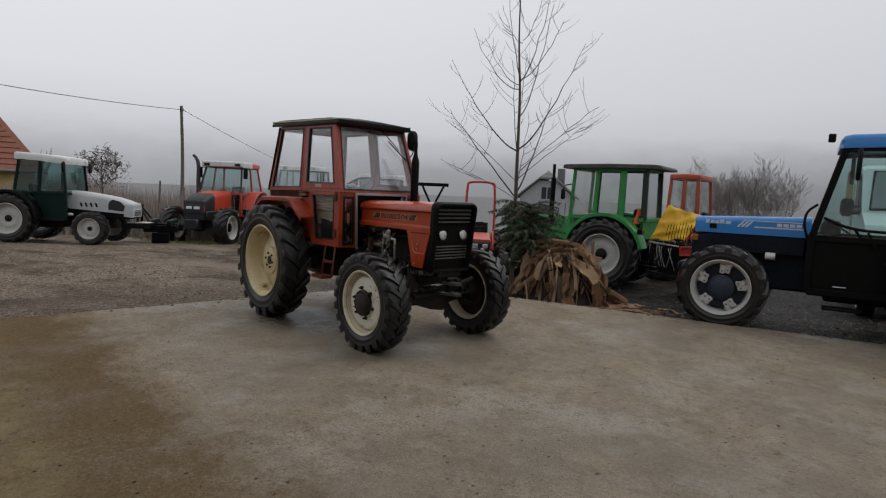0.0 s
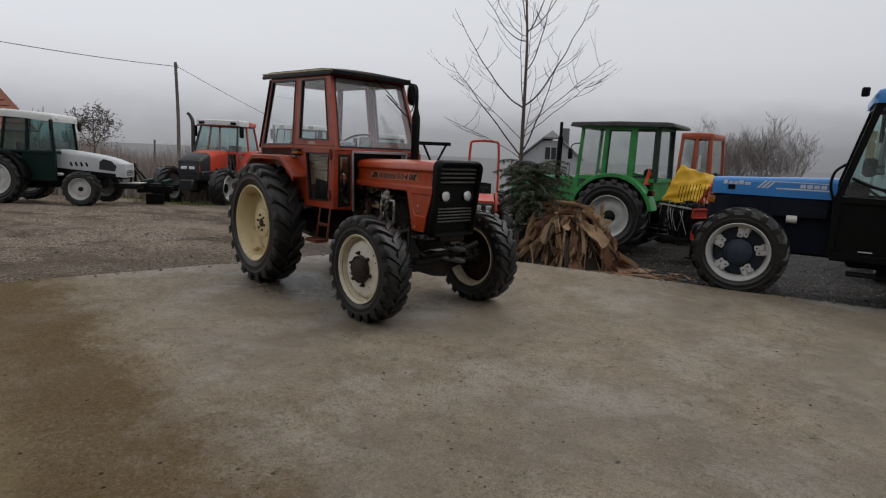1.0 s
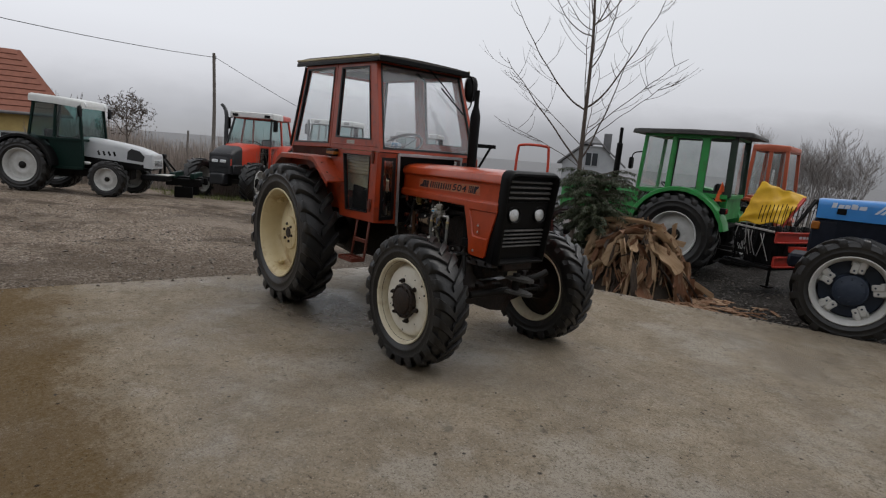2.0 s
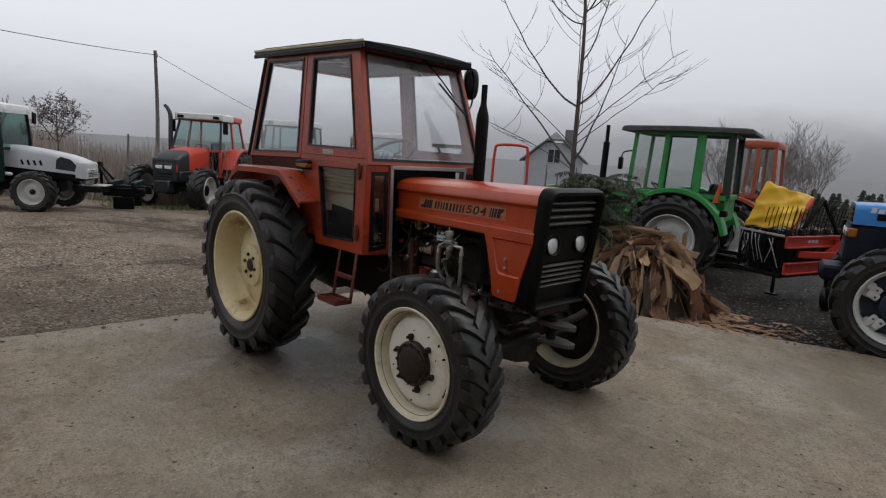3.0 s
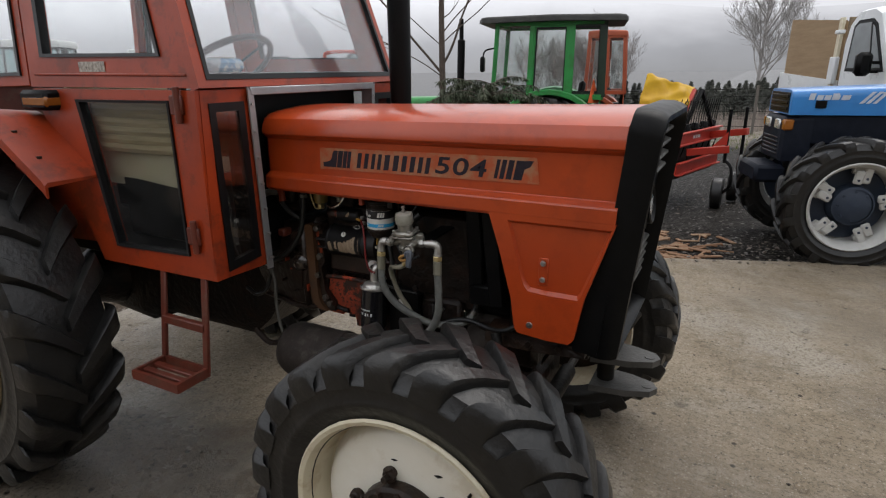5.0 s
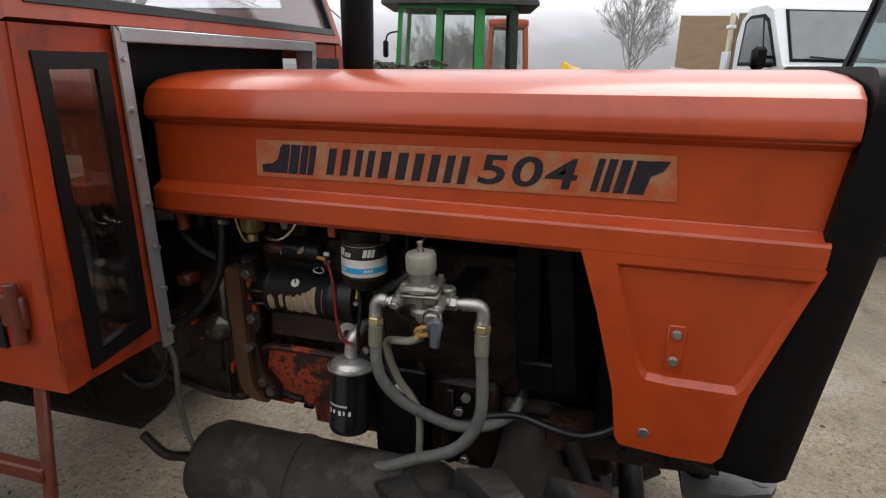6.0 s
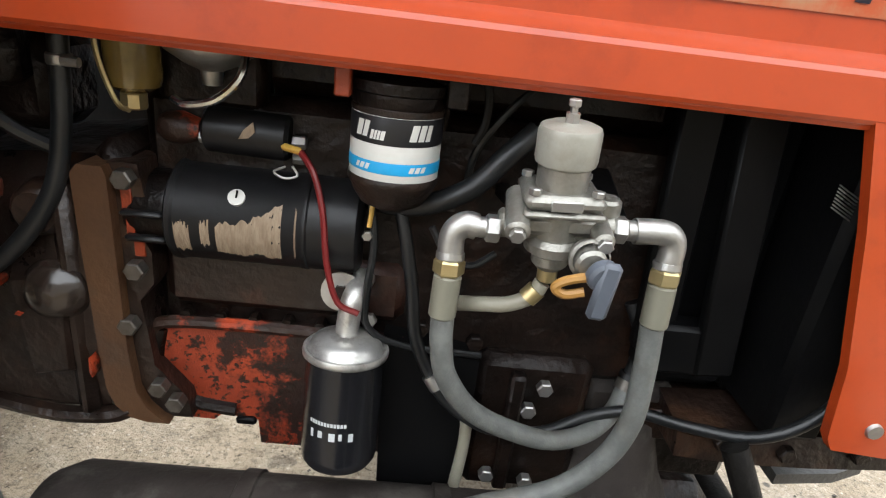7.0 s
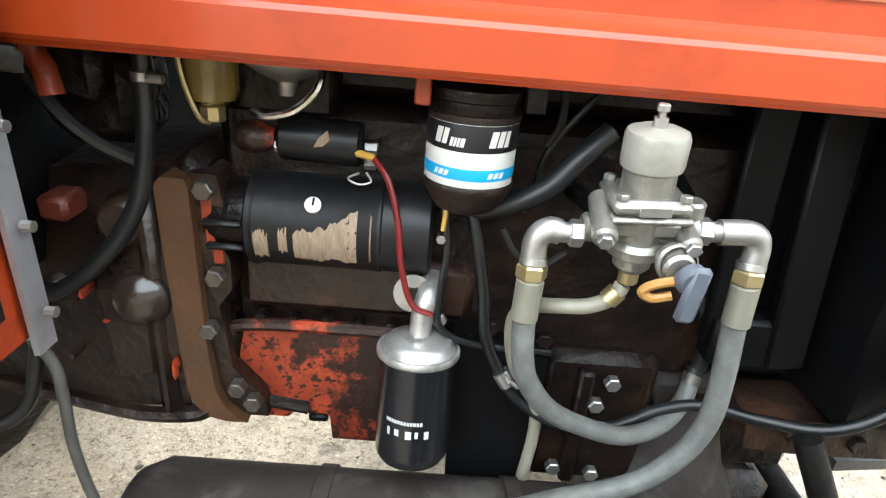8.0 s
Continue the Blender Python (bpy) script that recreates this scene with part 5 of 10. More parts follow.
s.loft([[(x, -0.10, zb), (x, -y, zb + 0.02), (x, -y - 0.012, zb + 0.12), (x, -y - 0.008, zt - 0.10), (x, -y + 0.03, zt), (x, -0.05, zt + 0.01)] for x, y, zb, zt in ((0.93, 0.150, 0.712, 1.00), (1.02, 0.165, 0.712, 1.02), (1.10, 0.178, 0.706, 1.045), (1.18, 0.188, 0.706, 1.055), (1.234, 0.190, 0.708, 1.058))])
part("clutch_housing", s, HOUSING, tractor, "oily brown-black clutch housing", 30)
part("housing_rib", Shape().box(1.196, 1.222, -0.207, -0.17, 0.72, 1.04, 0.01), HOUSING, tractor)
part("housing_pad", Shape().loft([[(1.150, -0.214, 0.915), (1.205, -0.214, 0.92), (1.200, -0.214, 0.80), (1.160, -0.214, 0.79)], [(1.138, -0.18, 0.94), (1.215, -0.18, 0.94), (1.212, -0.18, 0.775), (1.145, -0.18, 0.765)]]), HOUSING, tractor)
part("housing_bulge", Shape().lathe([(0.040, -0.012), (0.034, 0.004), (0.022, 0.014), (0.010, 0.018), (0.0005, 0.019)], Matrix.Translation((1.192, -0.206, 0.905)) @ Matrix.Rotation(radians(75), 4, "X"), 22), WET_IRON, tractor, "oil-wet rounded boss")
for x, z, w, h in ((1.150, 0.872, 0.010, 0.004), (1.100, 0.815, 0.008, 0.008), (1.128, 0.905, 0.006, 0.009), (1.226, 0.80, 0.005, 0.02)):
    part("paint_chip", Shape().prism([(x, -0.2165, z), (x + w * 0.6, -0.2165, z - h * 0.4), (x + w, -0.2165, z + h * 0.5), (x + w * 0.3, -0.2165, z + h)], (0, 0.03, 0)), OILPAN, tractor)
part("housing_bolt", Shape().cyl((1.118, -0.19, 0.905), (1.118, -0.214, 0.905), 0.011, seg=6, c=0.002), HUB_RUST, tractor)
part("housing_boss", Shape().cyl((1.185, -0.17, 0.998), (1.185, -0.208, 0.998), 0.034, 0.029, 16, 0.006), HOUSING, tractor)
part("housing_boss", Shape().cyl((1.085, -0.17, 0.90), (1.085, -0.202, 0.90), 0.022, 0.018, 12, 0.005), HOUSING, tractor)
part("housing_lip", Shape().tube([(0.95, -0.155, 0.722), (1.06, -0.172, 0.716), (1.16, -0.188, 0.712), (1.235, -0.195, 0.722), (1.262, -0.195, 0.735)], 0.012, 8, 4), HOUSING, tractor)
part("inspection_cover", Shape().box(1.093, 1.128, -0.208, -0.16, 0.994, 1.024, 0.006), ORANGE_WORN, tractor, "worn orange painted cover")
s = Shape()
s.box(1.28, 1.93, -0.145, 0.145, 0.80, 1.14, 0.015)
part("engine_block", s, GRIME, tractor, "oil-streaked black engine block")
part("cylinder_head", Shape().box(1.40, 1.90, -0.12, 0.13, 1.14, 1.36, 0.02), GRIME, tractor)
part("block_ledge", Shape().box(1.295, 1.60, -0.158, -0.12, 0.868, 0.955, 0.018), LEDGE, tractor, "oily red-brown crankcase side")
for k in range(6):
    x = 1.325 + k * 0.042
    part("block_stud", Shape().cyl((x, -0.150, 0.862), (x, -0.168, 0.862), 0.0075, seg=6), GRIME, tractor)
part("pump_housing", Shape().box(1.70, 1.86, -0.170, -0.13, 0.62, 0.845, 0.014), GRIME, tractor, "oily pump housing")
part("pump_housing_rib", Shape().box(1.745, 1.765, -0.192, -0.17, 0.64, 0.83, 0.004), GRIME, tractor)
for x, z in ((1.62, 0.885), (1.69, 0.872), (1.791, 0.812), (1.775, 0.775), (1.791, 0.653), (1.735, 0.66)):
    s = Shape()
    nut(s, (x, -0.176, z), -Y, 0.011, 0.014)
    part("block_bolt", s, STEEL if x > 1.7 else GRIME, tractor)
s = Shape()
s.prism([(1.268, -0.166, 0.704), (1.276, -0.166, 0.812), (1.287, -0.166, 0.838), (1.310, -0.166, 0.850), (1.50, -0.166, 0.855), (1.60, -0.166, 0.850), (1.60, -0.166, 0.668), (1.418, -0.166, 0.668), (1.414, -0.166, 0.708), (1.365, -0.166, 0.712), (1.355, -0.166, 0.702)], (0, 0.30, 0))
sump = part("sump", s, SUMP, tractor, "black sump with flaking orange paint")
part("sump_lip", Shape().tube([(1.276, -0.166, 0.80), (1.284, -0.168, 0.835), (1.306, -0.168, 0.852), (1.42, -0.168, 0.856), (1.60, -0.168, 0.853)], 0.0085, 8, 5), OILPAN, sump)
part("sump_rim", Shape().tube([(1.292, -0.164, 0.84), (1.284, -0.166, 0.80), (1.286, -0.166, 0.765), (1.302, -0.166, 0.742), (1.34, -0.166, 0.728), (1.385, -0.166, 0.722)], 0.010, 8, 6), GRIME, sump)
part("sump_plug", Shape().box(1.385, 1.412, -0.172, -0.16, 0.700, 0.712, 0.003), BLACK, sump)
s = Shape()
s.prism([(1.575, -0.185, 0.865), (1.70, -0.185, 0.845), (1.700, -0.185, 0.640), (1.583, -0.185, 0.632)], (0, 0.10, 0))
part("side_plate", s, BLACK, tractor, "dull black side plate")
part("plate_foot", Shape().box(1.583, 1.70, -0.190, -0.12, 0.622, 0.634, 0.003), BLACK, tractor)
s = Shape().lathe([(0.0005, 0.765), (0.040, 0.762), (0.058, 0.745), (0.066, 0.70), (0.082, 0.65), (0.108, 0.60), (0.125, 0.54)], Matrix.Translation((1.925, -0.115, 0)), 26)
s.box(1.86, 2.00, -0.14, -0.10, 0.72, 0.80, 0.02)
part("timing_case", s, DUSTY, tractor, "dusty cast front case")

# starter motor
m = Matrix.Translation((1.322, -0.150, 1.000)) @ Matrix.Rotation(radians(90), 4, "Y")
st = part("starter_motor", Shape().lathe([(0.0005, 0.0), (0.056, 0.0), (0.060, 0.003), (0.060, 0.008), (0.0575, 0.011), (0.0575, 0.150), (0.059, 0.152), (0.059, 0.156), (0.057, 0.158), (0.057, 0.212), (0.050, 0.217), (0.0005, 0.217)], m, 36), STARTER, tractor, "black starter motor with bare scraped patches")
part("drive_end", Shape().lathe([(0.0005, -0.05), (0.042, -0.05), (0.046, -0.035), (0.046, 0.0)], m, 24), GRIME, st)
for ang, c in ((-28, 0), (8, 1)):
    a = radians(ang)
    part("end_rib", Shape().bar((1.275, -0.150 - 0.052 * math.cos(a), 1.0 + 0.052 * math.sin(a)), (1.322, -0.150 - 0.052 * math.cos(a), 1.0 + 0.052 * math.sin(a)), 0.012, 0.008), STARTER, st)


def chip(a0, a1, x0, x1, seed):
    """A ragged bare patch that hugs the barrel."""
    rnd = random.Random(seed)
    s = Shape()
    n, r = 26, 0.0581
    pts, fs = [], []
    for i in range(n + 1):
        u = i / n
        t0 = a0 + 9 * noise.noise((u * 5, seed, 0)) - (32 * (1 - u) ** 0.8 if seed % 2 else 0) + rnd.uniform(-2.5, 2.5)
        t1 = a1 + 7 * noise.noise((u * 4, seed, 5)) + rnd.uniform(-2, 2)
        x = x0 + (x1 - x0) * u
        pts += [(x, -0.150 - r * math.cos(radians(t1 + (t0 - t1) * k / 4)), 1.0 + r * math.sin(radians(t1 + (t0 - t1) * k / 4))) for k in range(5)]
    for i in range(n):
        fs += [(i * 5 + k, i * 5 + k + 1, i * 5 + k + 6, i * 5 + k + 5) for k in range(4)]
    s.add(pts, fs)
    return s


for a0, a1, x0, x1, sd in ((34, -32, 1.380, 1.452, 5), (4, -33, 1.334, 1.351, 6), (8, -22, 1.363, 1.373, 8), (30, -28, 1.4665, 1.4685, 12)):
    part("bare_patch", chip(a0, a1, x0, x1, sd), STARTER_CHIP, st, "bare tan scraped patch")
a = radians(38)
scr = Shape().cyl((1.401, -0.150 - 0.056 * math.cos(a), 1.0 + 0.056 * math.sin(a)), (1.401, -0.150 - 0.060 * math.cos(a), 1.0 + 0.060 * math.sin(a)), 0.0095, seg=18)
sc = part("pole_screw", scr, WHITE_LABEL, st, "pale slotted screw head")
part("slot", Shape().bar((1.3995, -0.150 - 0.0605 * math.cos(a), 1.0 + 0.0605 * math.sin(a) - 0.008), (1.4025, -0.150 - 0.0600 * math.cos(a), 1.0 + 0.0600 * math.sin(a) + 0.008), 0.0022, 0.001, up=(0, 1, 0), c=0.0002), BLACK, sc)
so = part("solenoid", Shape().cyl((1.355, -0.150, 1.100), (1.450, -0.150, 1.097), 0.026, seg=24, c=0.004), STARTER, st, "black solenoid")
part("bare_patch", Shape().prism([(1.398, -0.1775, 1.097), (1.404, -0.1775, 1.108), (1.414, -0.1760, 1.117), (1.416, -0.1770, 1.106), (1.409, -0.1775, 1.099)], (0, 0.001, 0)), STARTER_CHIP, so)
part("orange_cap", Shape().lathe([(0.0005, 0), (0.012, 0.001), (0.017, 0.008), (0.019, 0.024), (0.016, 0.034), (0.012, 0.046), (0.0005, 0.046)], Matrix.Translation((1.304, -0.152, 1.097)) @ Matrix.Rotation(radians(90), 4, "Y"), 18), OILPAN, so)
for p_, r_, l_ in (((1.352, -0.165, 1.092), 0.007, 0.012), ((1.452, -0.155, 1.095), 0.008, 0.016), ((1.452, -0.150, 1.075), 0.007, 0.014)):
    nut_s = Shape()
    nut(nut_s, p_, X, r_, l_)
    part("terminal_nut", nut_s, STEEL, so)
part("terminal", Shape().bar((1.443, -0.172, 1.094), (1.468, -0.176, 1.090), 0.010, 0.008), YELLOW_TERM, so, "yellow cable terminal")
part("red_cable", Shape().tube([(1.466, -0.176, 1.090), (1.484, -0.190, 1.070), (1.497, -0.202, 1.030), (1.505, -0.212, 0.975), (1.520, -0.218, 0.930), (1.545, -0.218, 0.917)], 0.0038, 8, 6), WIRE_RED, so, "red starter cable")
part("clip_wire", Shape().tube([(1.450, -0.178, 1.072), (1.438, -0.182, 1.066), (1.450, -0.183, 1.060), (1.464, -0.182, 1.064), (1.458, -0.180, 1.074)], 0.0015, 6, 4), STEEL, so)

# hanging oil filter with bright head, leaning a little outward at the foot
FT = Matrix.Translation((1.532, -0.203, 0.862)) @ Matrix.Rotation(radians(-7), 4, "X") @ Matrix.Translation((0, 0, -0.836)) @ Matrix.Diagonal((0.92, 0.92, 1, 1))
fl = part("oil_filter", Shape().lathe([(0.0005, 0.680), (0.038, 0.680), (0.047, 0.683), (0.0512, 0.690), (0.0520, 0.700), (0.0520, 0.826), (0.0530, 0.829)], FT, 44), FILTER_BLACK, tractor, "gloss black canister filter with a bright steel head")
hd = part("filter_head", Shape().lathe([(0.0530, 0.826), (0.0565, 0.828), (0.0572, 0.8325), (0.0560, 0.8365), (0.0535, 0.8370), (0.0500, 0.8345), (0.0480, 0.8355), (0.0465, 0.8420), (0.0430, 0.8470), (0.0340, 0.8500), (0.0210, 0.8510), (0.0150, 0.8530), (0.0135, 0.860), (0.0130, 0.880), (0.0005, 0.881)], FT, 44), HEAD_STEEL, fl, "bright scuffed steel head", 50)
part("stem", Shape().tube([(1.532, -0.205, 0.885), (1.534, -0.204, 0.912), (1.538, -0.195, 0.930), (1.545, -0.165, 0.940)], 0.0140, 16, 5), HEAD_STEEL, fl)
s = Shape().lathe([(0.0005, 0), (0.024, 0), (0.024, 0.004), (0.009, 0.004), (0.009, 0.006), (0.0005, 0.006)], Matrix.Translation((1.520, -0.186, 0.928)) @ Matrix.Rotation(radians(80), 4, "X"), 22)
part("washer", s, STEEL, fl)
part("plug", Shape().cyl((1.520, -0.188, 0.928), (1.520, -0.196, 0.929), 0.010, seg=6), HUB_RUST, fl)


def print_bar(z0, z1, a0, a1, r):
    s = Shape()
    pts = [FT @ Vector((r * math.sin(radians(a)), -r * math.cos(radians(a)), z)) for z in (z0, z1) for a in [a0 + (a1 - a0) * k / 3 for k in range(4)]]
    s.add(pts, [(k, k + 1, k + 5, k + 4) for k in range(3)])
    return s


rnd = random.Random(8)
for i in range(12):
    part("print", print_bar(0.752, 0.757, -42 + i * 4.8, -42 + i * 4.8 + 3.6, 0.0524), PRINT, fl)
for i, a in enumerate((-40, -27, -10, 4, 18)):
    part("print", print_bar(0.733 + 0.002 * (i % 2), 0.744, a, a + 5 + 2 * (i % 3), 0.0524), PRINT, fl)

# fuel filter with white printed can: lettering as plain bars
m = Matrix.Translation((1.571, -0.205, 0))
ff = part("fuel_filter", Shape().lathe([(0.046, 1.160), (0.0475, 1.158), (0.0475, 1.086), (0.046, 1.083)], m, 40), WHITE_LABEL, tractor, "white canister fuel filter with black and blue bands")
part("black_band", Shape().lathe([(0.0478, 1.152), (0.0480, 1.151), (0.0480, 1.126), (0.0478, 1.125)], m, 40), BLACK_LABEL, ff)
part("blue_band", Shape().lathe([(0.0478, 1.108), (0.0480, 1.107), (0.0480, 1.097), (0.0478, 1.096)], m, 40), BLUE_LABEL, ff)
part("cup", Shape().lathe([(0.0005, 1.048), (0.020, 1.049), (0.034, 1.056), (0.042, 1.068), (0.0470, 1.079), (0.0488, 1.082), (0.0488, 1.087), (0.0478, 1.0885)], m, 36), HUB_RUST, ff, "dark lower cup")
part("head", Shape().lathe([(0.046, 1.158), (0.049, 1.162), (0.049, 1.172), (0.052, 1.174), (0.052, 1.184), (0.040, 1.19), (0.0005, 1.20)], m, 30).box(1.505, 1.64, -0.235, -0.14, 1.182, 1.225, 0.01), GRIME, ff, "black cast filter head")
part("bracket_plate", Shape().box(1.510, 1.526, -0.246, -0.228, 1.166, 1.196, 0.002), PATCH_ORANGE, ff)
part("bracket_plate", Shape().box(1.618, 1.640, -0.236, -0.216, 1.164, 1.200, 0.002), GRIME, ff)
part("rust_band", Shape().lathe([(0.0478, 1.1525), (0.0486, 1.1535), (0.0486, 1.1585), (0.0478, 1.1595)], m, 36), HUB_RUST, ff)
part("bleed_pipe", Shape().tube([(1.640, -0.20, 1.20), (1.660, -0.205, 1.185), (1.663, -0.20, 1.15), (1.655, -0.19, 1.125)], 0.0045, 8, 4), IRON, ff)


def can_bar(z0, z1, a0, a1, r=0.0483, tilt=0.0):
    s = Shape()
    pts = [(1.571 + r * math.sin(radians(a + tilt * k2)), -0.205 - r * math.cos(radians(a + tilt * k2)), z) for k2, z in enumerate((z0, z1)) for a in [a0 + (a1 - a0) * k / 3 for k in range(4)]]
    s.add(pts, [(k, k + 1, k + 5, k + 4) for k in range(3)])
    return s


for a0, w in ((-52, 9), (-41, 7), (18, 9), (29, 8), (39, 7)):
    part("print", can_bar(1.131, 1.147, a0, a0 + w, tilt=4), WHITE_LABEL, ff)
for a0, w in ((-30, 4), (-25, 3), (-21, 3), (-17, 5)):
    part("print", can_bar(1.130, 1.139, a0, a0 + w, tilt=2), WHITE_LABEL, ff)
for a0, w in ((-50, 5), (-43, 6), (-35, 5), (20, 6), (28, 6), (36, 6)):
    part("print", can_bar(1.099, 1.105, a0, a0 + w, tilt=3), WHITE_LABEL, ff)

# air brake valve on its hoses
VX, VY = 1.731, -0.300
m = Matrix.Translation((VX, VY, 1.074)) @ Matrix.Rotation(radians(4), 4, "X") @ Matrix.Rotation(radians(-3), 4, "Y") @ Matrix.Scale(0.90, 4) @ Matrix.Translation((0, 0, -1.066))
va = part("brake_valve", Shape().lathe([(0.0005, 1.055), (0.022, 1.055), (0.024, 1.06), (0.024, 1.10), (0.0005, 1.10)], m, 26), ALU, tractor, "cast aluminium air brake valve with hoses")
part("cap", Shape().lathe([(0.0265, 1.138), (0.0305, 1.141), (0.0315, 1.145), (0.0315, 1.172), (0.0295, 1.177), (0.022, 1.180), (0.0005, 1.181)], m, 32), ALU_CAP, va, "smooth grey-white valve cap")
part("neck", Shape().lathe([(0.0265, 1.112), (0.0265, 1.140), (0.0005, 1.140)], m, 30), ALU, va)
s = Shape()
s.cyl(m @ Vector((0, 0, 1.18)), m @ Vector((0, 0, 1.190)), 0.0065, seg=6)
s.cyl(m @ Vector((0, 0, 1.19)), m @ Vector((0, 0, 1.196)), 0.0035, seg=10)
s.cyl(m @ Vector((0, 0, 1.196)), m @ Vector((0, 0, 1.203)), 0.0058, seg=6, c=0.0008)
part("adjusting_screw", s, STEEL, va)
s = Shape().box(-0.040, 0.040, -0.036, 0.036, 1.100, 1.116, 0.006, m)
s.box(-0.041, 0.041, -0.037, 0.037, 1.092, 1.0995, 0.005, m)
pl = part("clamp_plate", s, ALU, va)
for x in (-0.031, 0.031):
    for y in (-0.027, 0.027):
        s = Shape()
        nut(s, m @ Vector((x, y, 1.115)), Z, 0.006, 0.006)
        part("plate_bolt", s, STEEL, pl)
s = Shape().box(-0.016, 0.016, -0.0385, -0.036, 1.102, 1.113, 0.002, m)
part("type_plate", s, STEEL, pl, "small blank type plate")
s = Shape()
s.box(-0.045, 0.045, -0.022, 0.022, 1.066, 1.092, 0.008, m)
s.cyl(m @ Vector((-0.060, 0, 1.072)), m @ Vector((0.062, 0, 1.072)), 0.014, seg=16, c=0.003)
part("port_body", s, ALU, va)
for p_, q_, r_ in (((-0.046, -0.045, 1.080), (-0.040, 0.02, 1.098), 0.0115), ((0.042, -0.042, 1.072), (0.042, 0.02, 1.085), 0.010), ((0.052, 0.008, 1.06), (0.052, 0.008, 1.103), 0.014)):
    part("port", Shape().cyl(m @ Vector(p_), m @ Vector(q_), r_, seg=16, c=0.003), ALU, va)
for p_, d_ in (((-0.046, -0.045, 1.080), (-0.1, -1, -0.25)), ((0.042, -0.042, 1.072), (0, -1, -0.2))):
    s = Shape()
    nut(s, m @ Vector(p_), d_, 0.0075, 0.006)
    part("port_plug", s, STEEL, va)
part("dome", Shape().lathe([(0.0005, 1.022), (0.014, 1.023), (0.020, 1.030), (0.020, 1.040), (0.030, 1.046), (0.031, 1.056), (0.026, 1.062), (0.0005, 1.064)], m, 30), ALU, va)
part("outlet", Shape().cyl(m @ Vector((0, 0, 1.006)), m @ Vector((0, 0, 1.024)), 0.010, seg=14, c=0.002), BRASS, va)
for sx, ex in ((-1, 1.636), (1, 1.845)):
    zc, yy = 1.077 + sx * 0.006, VY - 0.004
    s = Shape()
    s.cyl((VX + sx * 0.052, yy, zc), (VX + sx * 0.066, yy, zc), 0.0135, seg=6, c=0.002)
    s.cyl((VX + sx * 0.066, yy, zc), (VX + sx * 0.078, yy, zc), 0.010, seg=14)
    part("union", s, STEEL, va)
    s = Shape()
    s.tube([(VX + sx * 0.074, yy, zc), (ex - sx * 0.010, yy, zc + 0.001), (ex, yy, zc - 0.010), (ex, yy - 0.002, zc - 0.034)], 0.0125, 16, 5)
    s.cyl((ex, yy, zc - 0.026), (ex, yy - 0.002, zc - 0.036), 0.0138, seg=16, c=0.002)
    part("elbow", s, STEEL, va, "dull steel elbow")
    s = Shape()
    nut(s, (ex, yy - 0.002, zc - 0.034), (0, -0.08, -1), 0.0155, 0.016)
    part("swivel_nut", s, BRASS, va, "yellow zinc swivel nut")
    part("hose_sleeve", Shape().cyl((ex, yy - 0.003, zc - 0.050), (ex + sx * 0.001, yy - 0.006, zc - 0.095), 0.0138, seg=18, c=0.002), SLEEVE, va)
part("hose", Shape().tube([(1.636, -0.308, 0.976), (1.638, -0.312, 0.945), (1.648, -0.310, 0.905), (1.680, -0.296, 0.856), (1.730, -0.274, 0.816), (1.790, -0.254, 0.788), (1.848, -0.220, 0.778), (1.888, -0.184, 0.787), (1.908, -0.158, 0.812)], 0.0118, 14, 8), HOSE_GREY, va, "grey braided air hose")
part("hose_clamp", Shape().cyl((1.904, -0.162, 0.806), (1.909, -0.157, 0.818), 0.0140, seg=16), OILY_STEEL, va)
part("hose_clamp", Shape().cyl((1.910, -0.156, 0.822), (1.912, -0.155, 0.829), 0.0140, seg=16), HOSE_BLACK, va)
part("hose_end", Shape().tube([(1.908, -0.158, 0.812), (1.914, -0.156, 0.850), (1.908, -0.158, 0.895), (1.890, -0.150, 0.935)], 0.0105, 12, 5), HOSE_BLACK, va, "black pipe that the hose is clamped to")
part("hose", Shape().tube([(1.846, -0.308, 0.988), (1.850, -0.312, 0.93), (1.850, -0.314, 0.87), (1.832, -0.312, 0.815), (1.790, -0.308, 0.765), (1.72, -0.298, 0.725), (1.62, -0.28, 0.665), (1.50, -0.25, 0.62)], 0.0122, 14, 8), HOSE_GREY, va, "grey braided air hose")
part("drain_hose", Shape().tube([(1.730, -0.298, 1.018), (1.722, -0.298, 1.002), (1.700, -0.294, 0.988), (1.670, -0.284, 0.980), (1.645, -0.266, 0.966), (1.636, -0.245, 0.930), (1.650, -0.225, 0.86), (1.69, -0.21, 0.78), (1.69, -0.20, 0.66), (1.68, -0.19, 0.58)], 0.0082, 12, 6), HOSE_CLEAR, va, "milky plastic drain hose")
part("hose_clip", Shape().cyl((1.726, -0.298, 1.010), (1.718, -0.298, 0.999), 0.0105, seg=14), BRASS, va)
# test port with grey lever cap and orange tether
s = Shape()
s.cyl((1.757, -0.320, 1.064), (1.759, -0.346, 1.060), 0.0150, seg=20, c=0.003)
s.lathe([(0.0165, 0), (0.019, 0.003), (0.019, 0.008), (0.0165, 0.011)], Matrix.Translation((1.758, -0.332, 1.062)) @ Matrix.Rotation(radians(80), 4, "X"), 20)
part("test_port", s, ALU, va)
CAPGREY = mat("grey_plastic_cap", (0.085, 0.095, 0.115), (0.06, 0.068, 0.082), rough=0.45, bump=0.02)
s = Shape().cyl((1.766, -0.346, 1.057), (1.769, -0.358, 1.054), 0.0150, seg=18, c=0.003)
s.bar((1.773, -0.358, 1.070), (1.768, -0.357, 1.014), 0.019, 0.010, up=(0, -1, 0))
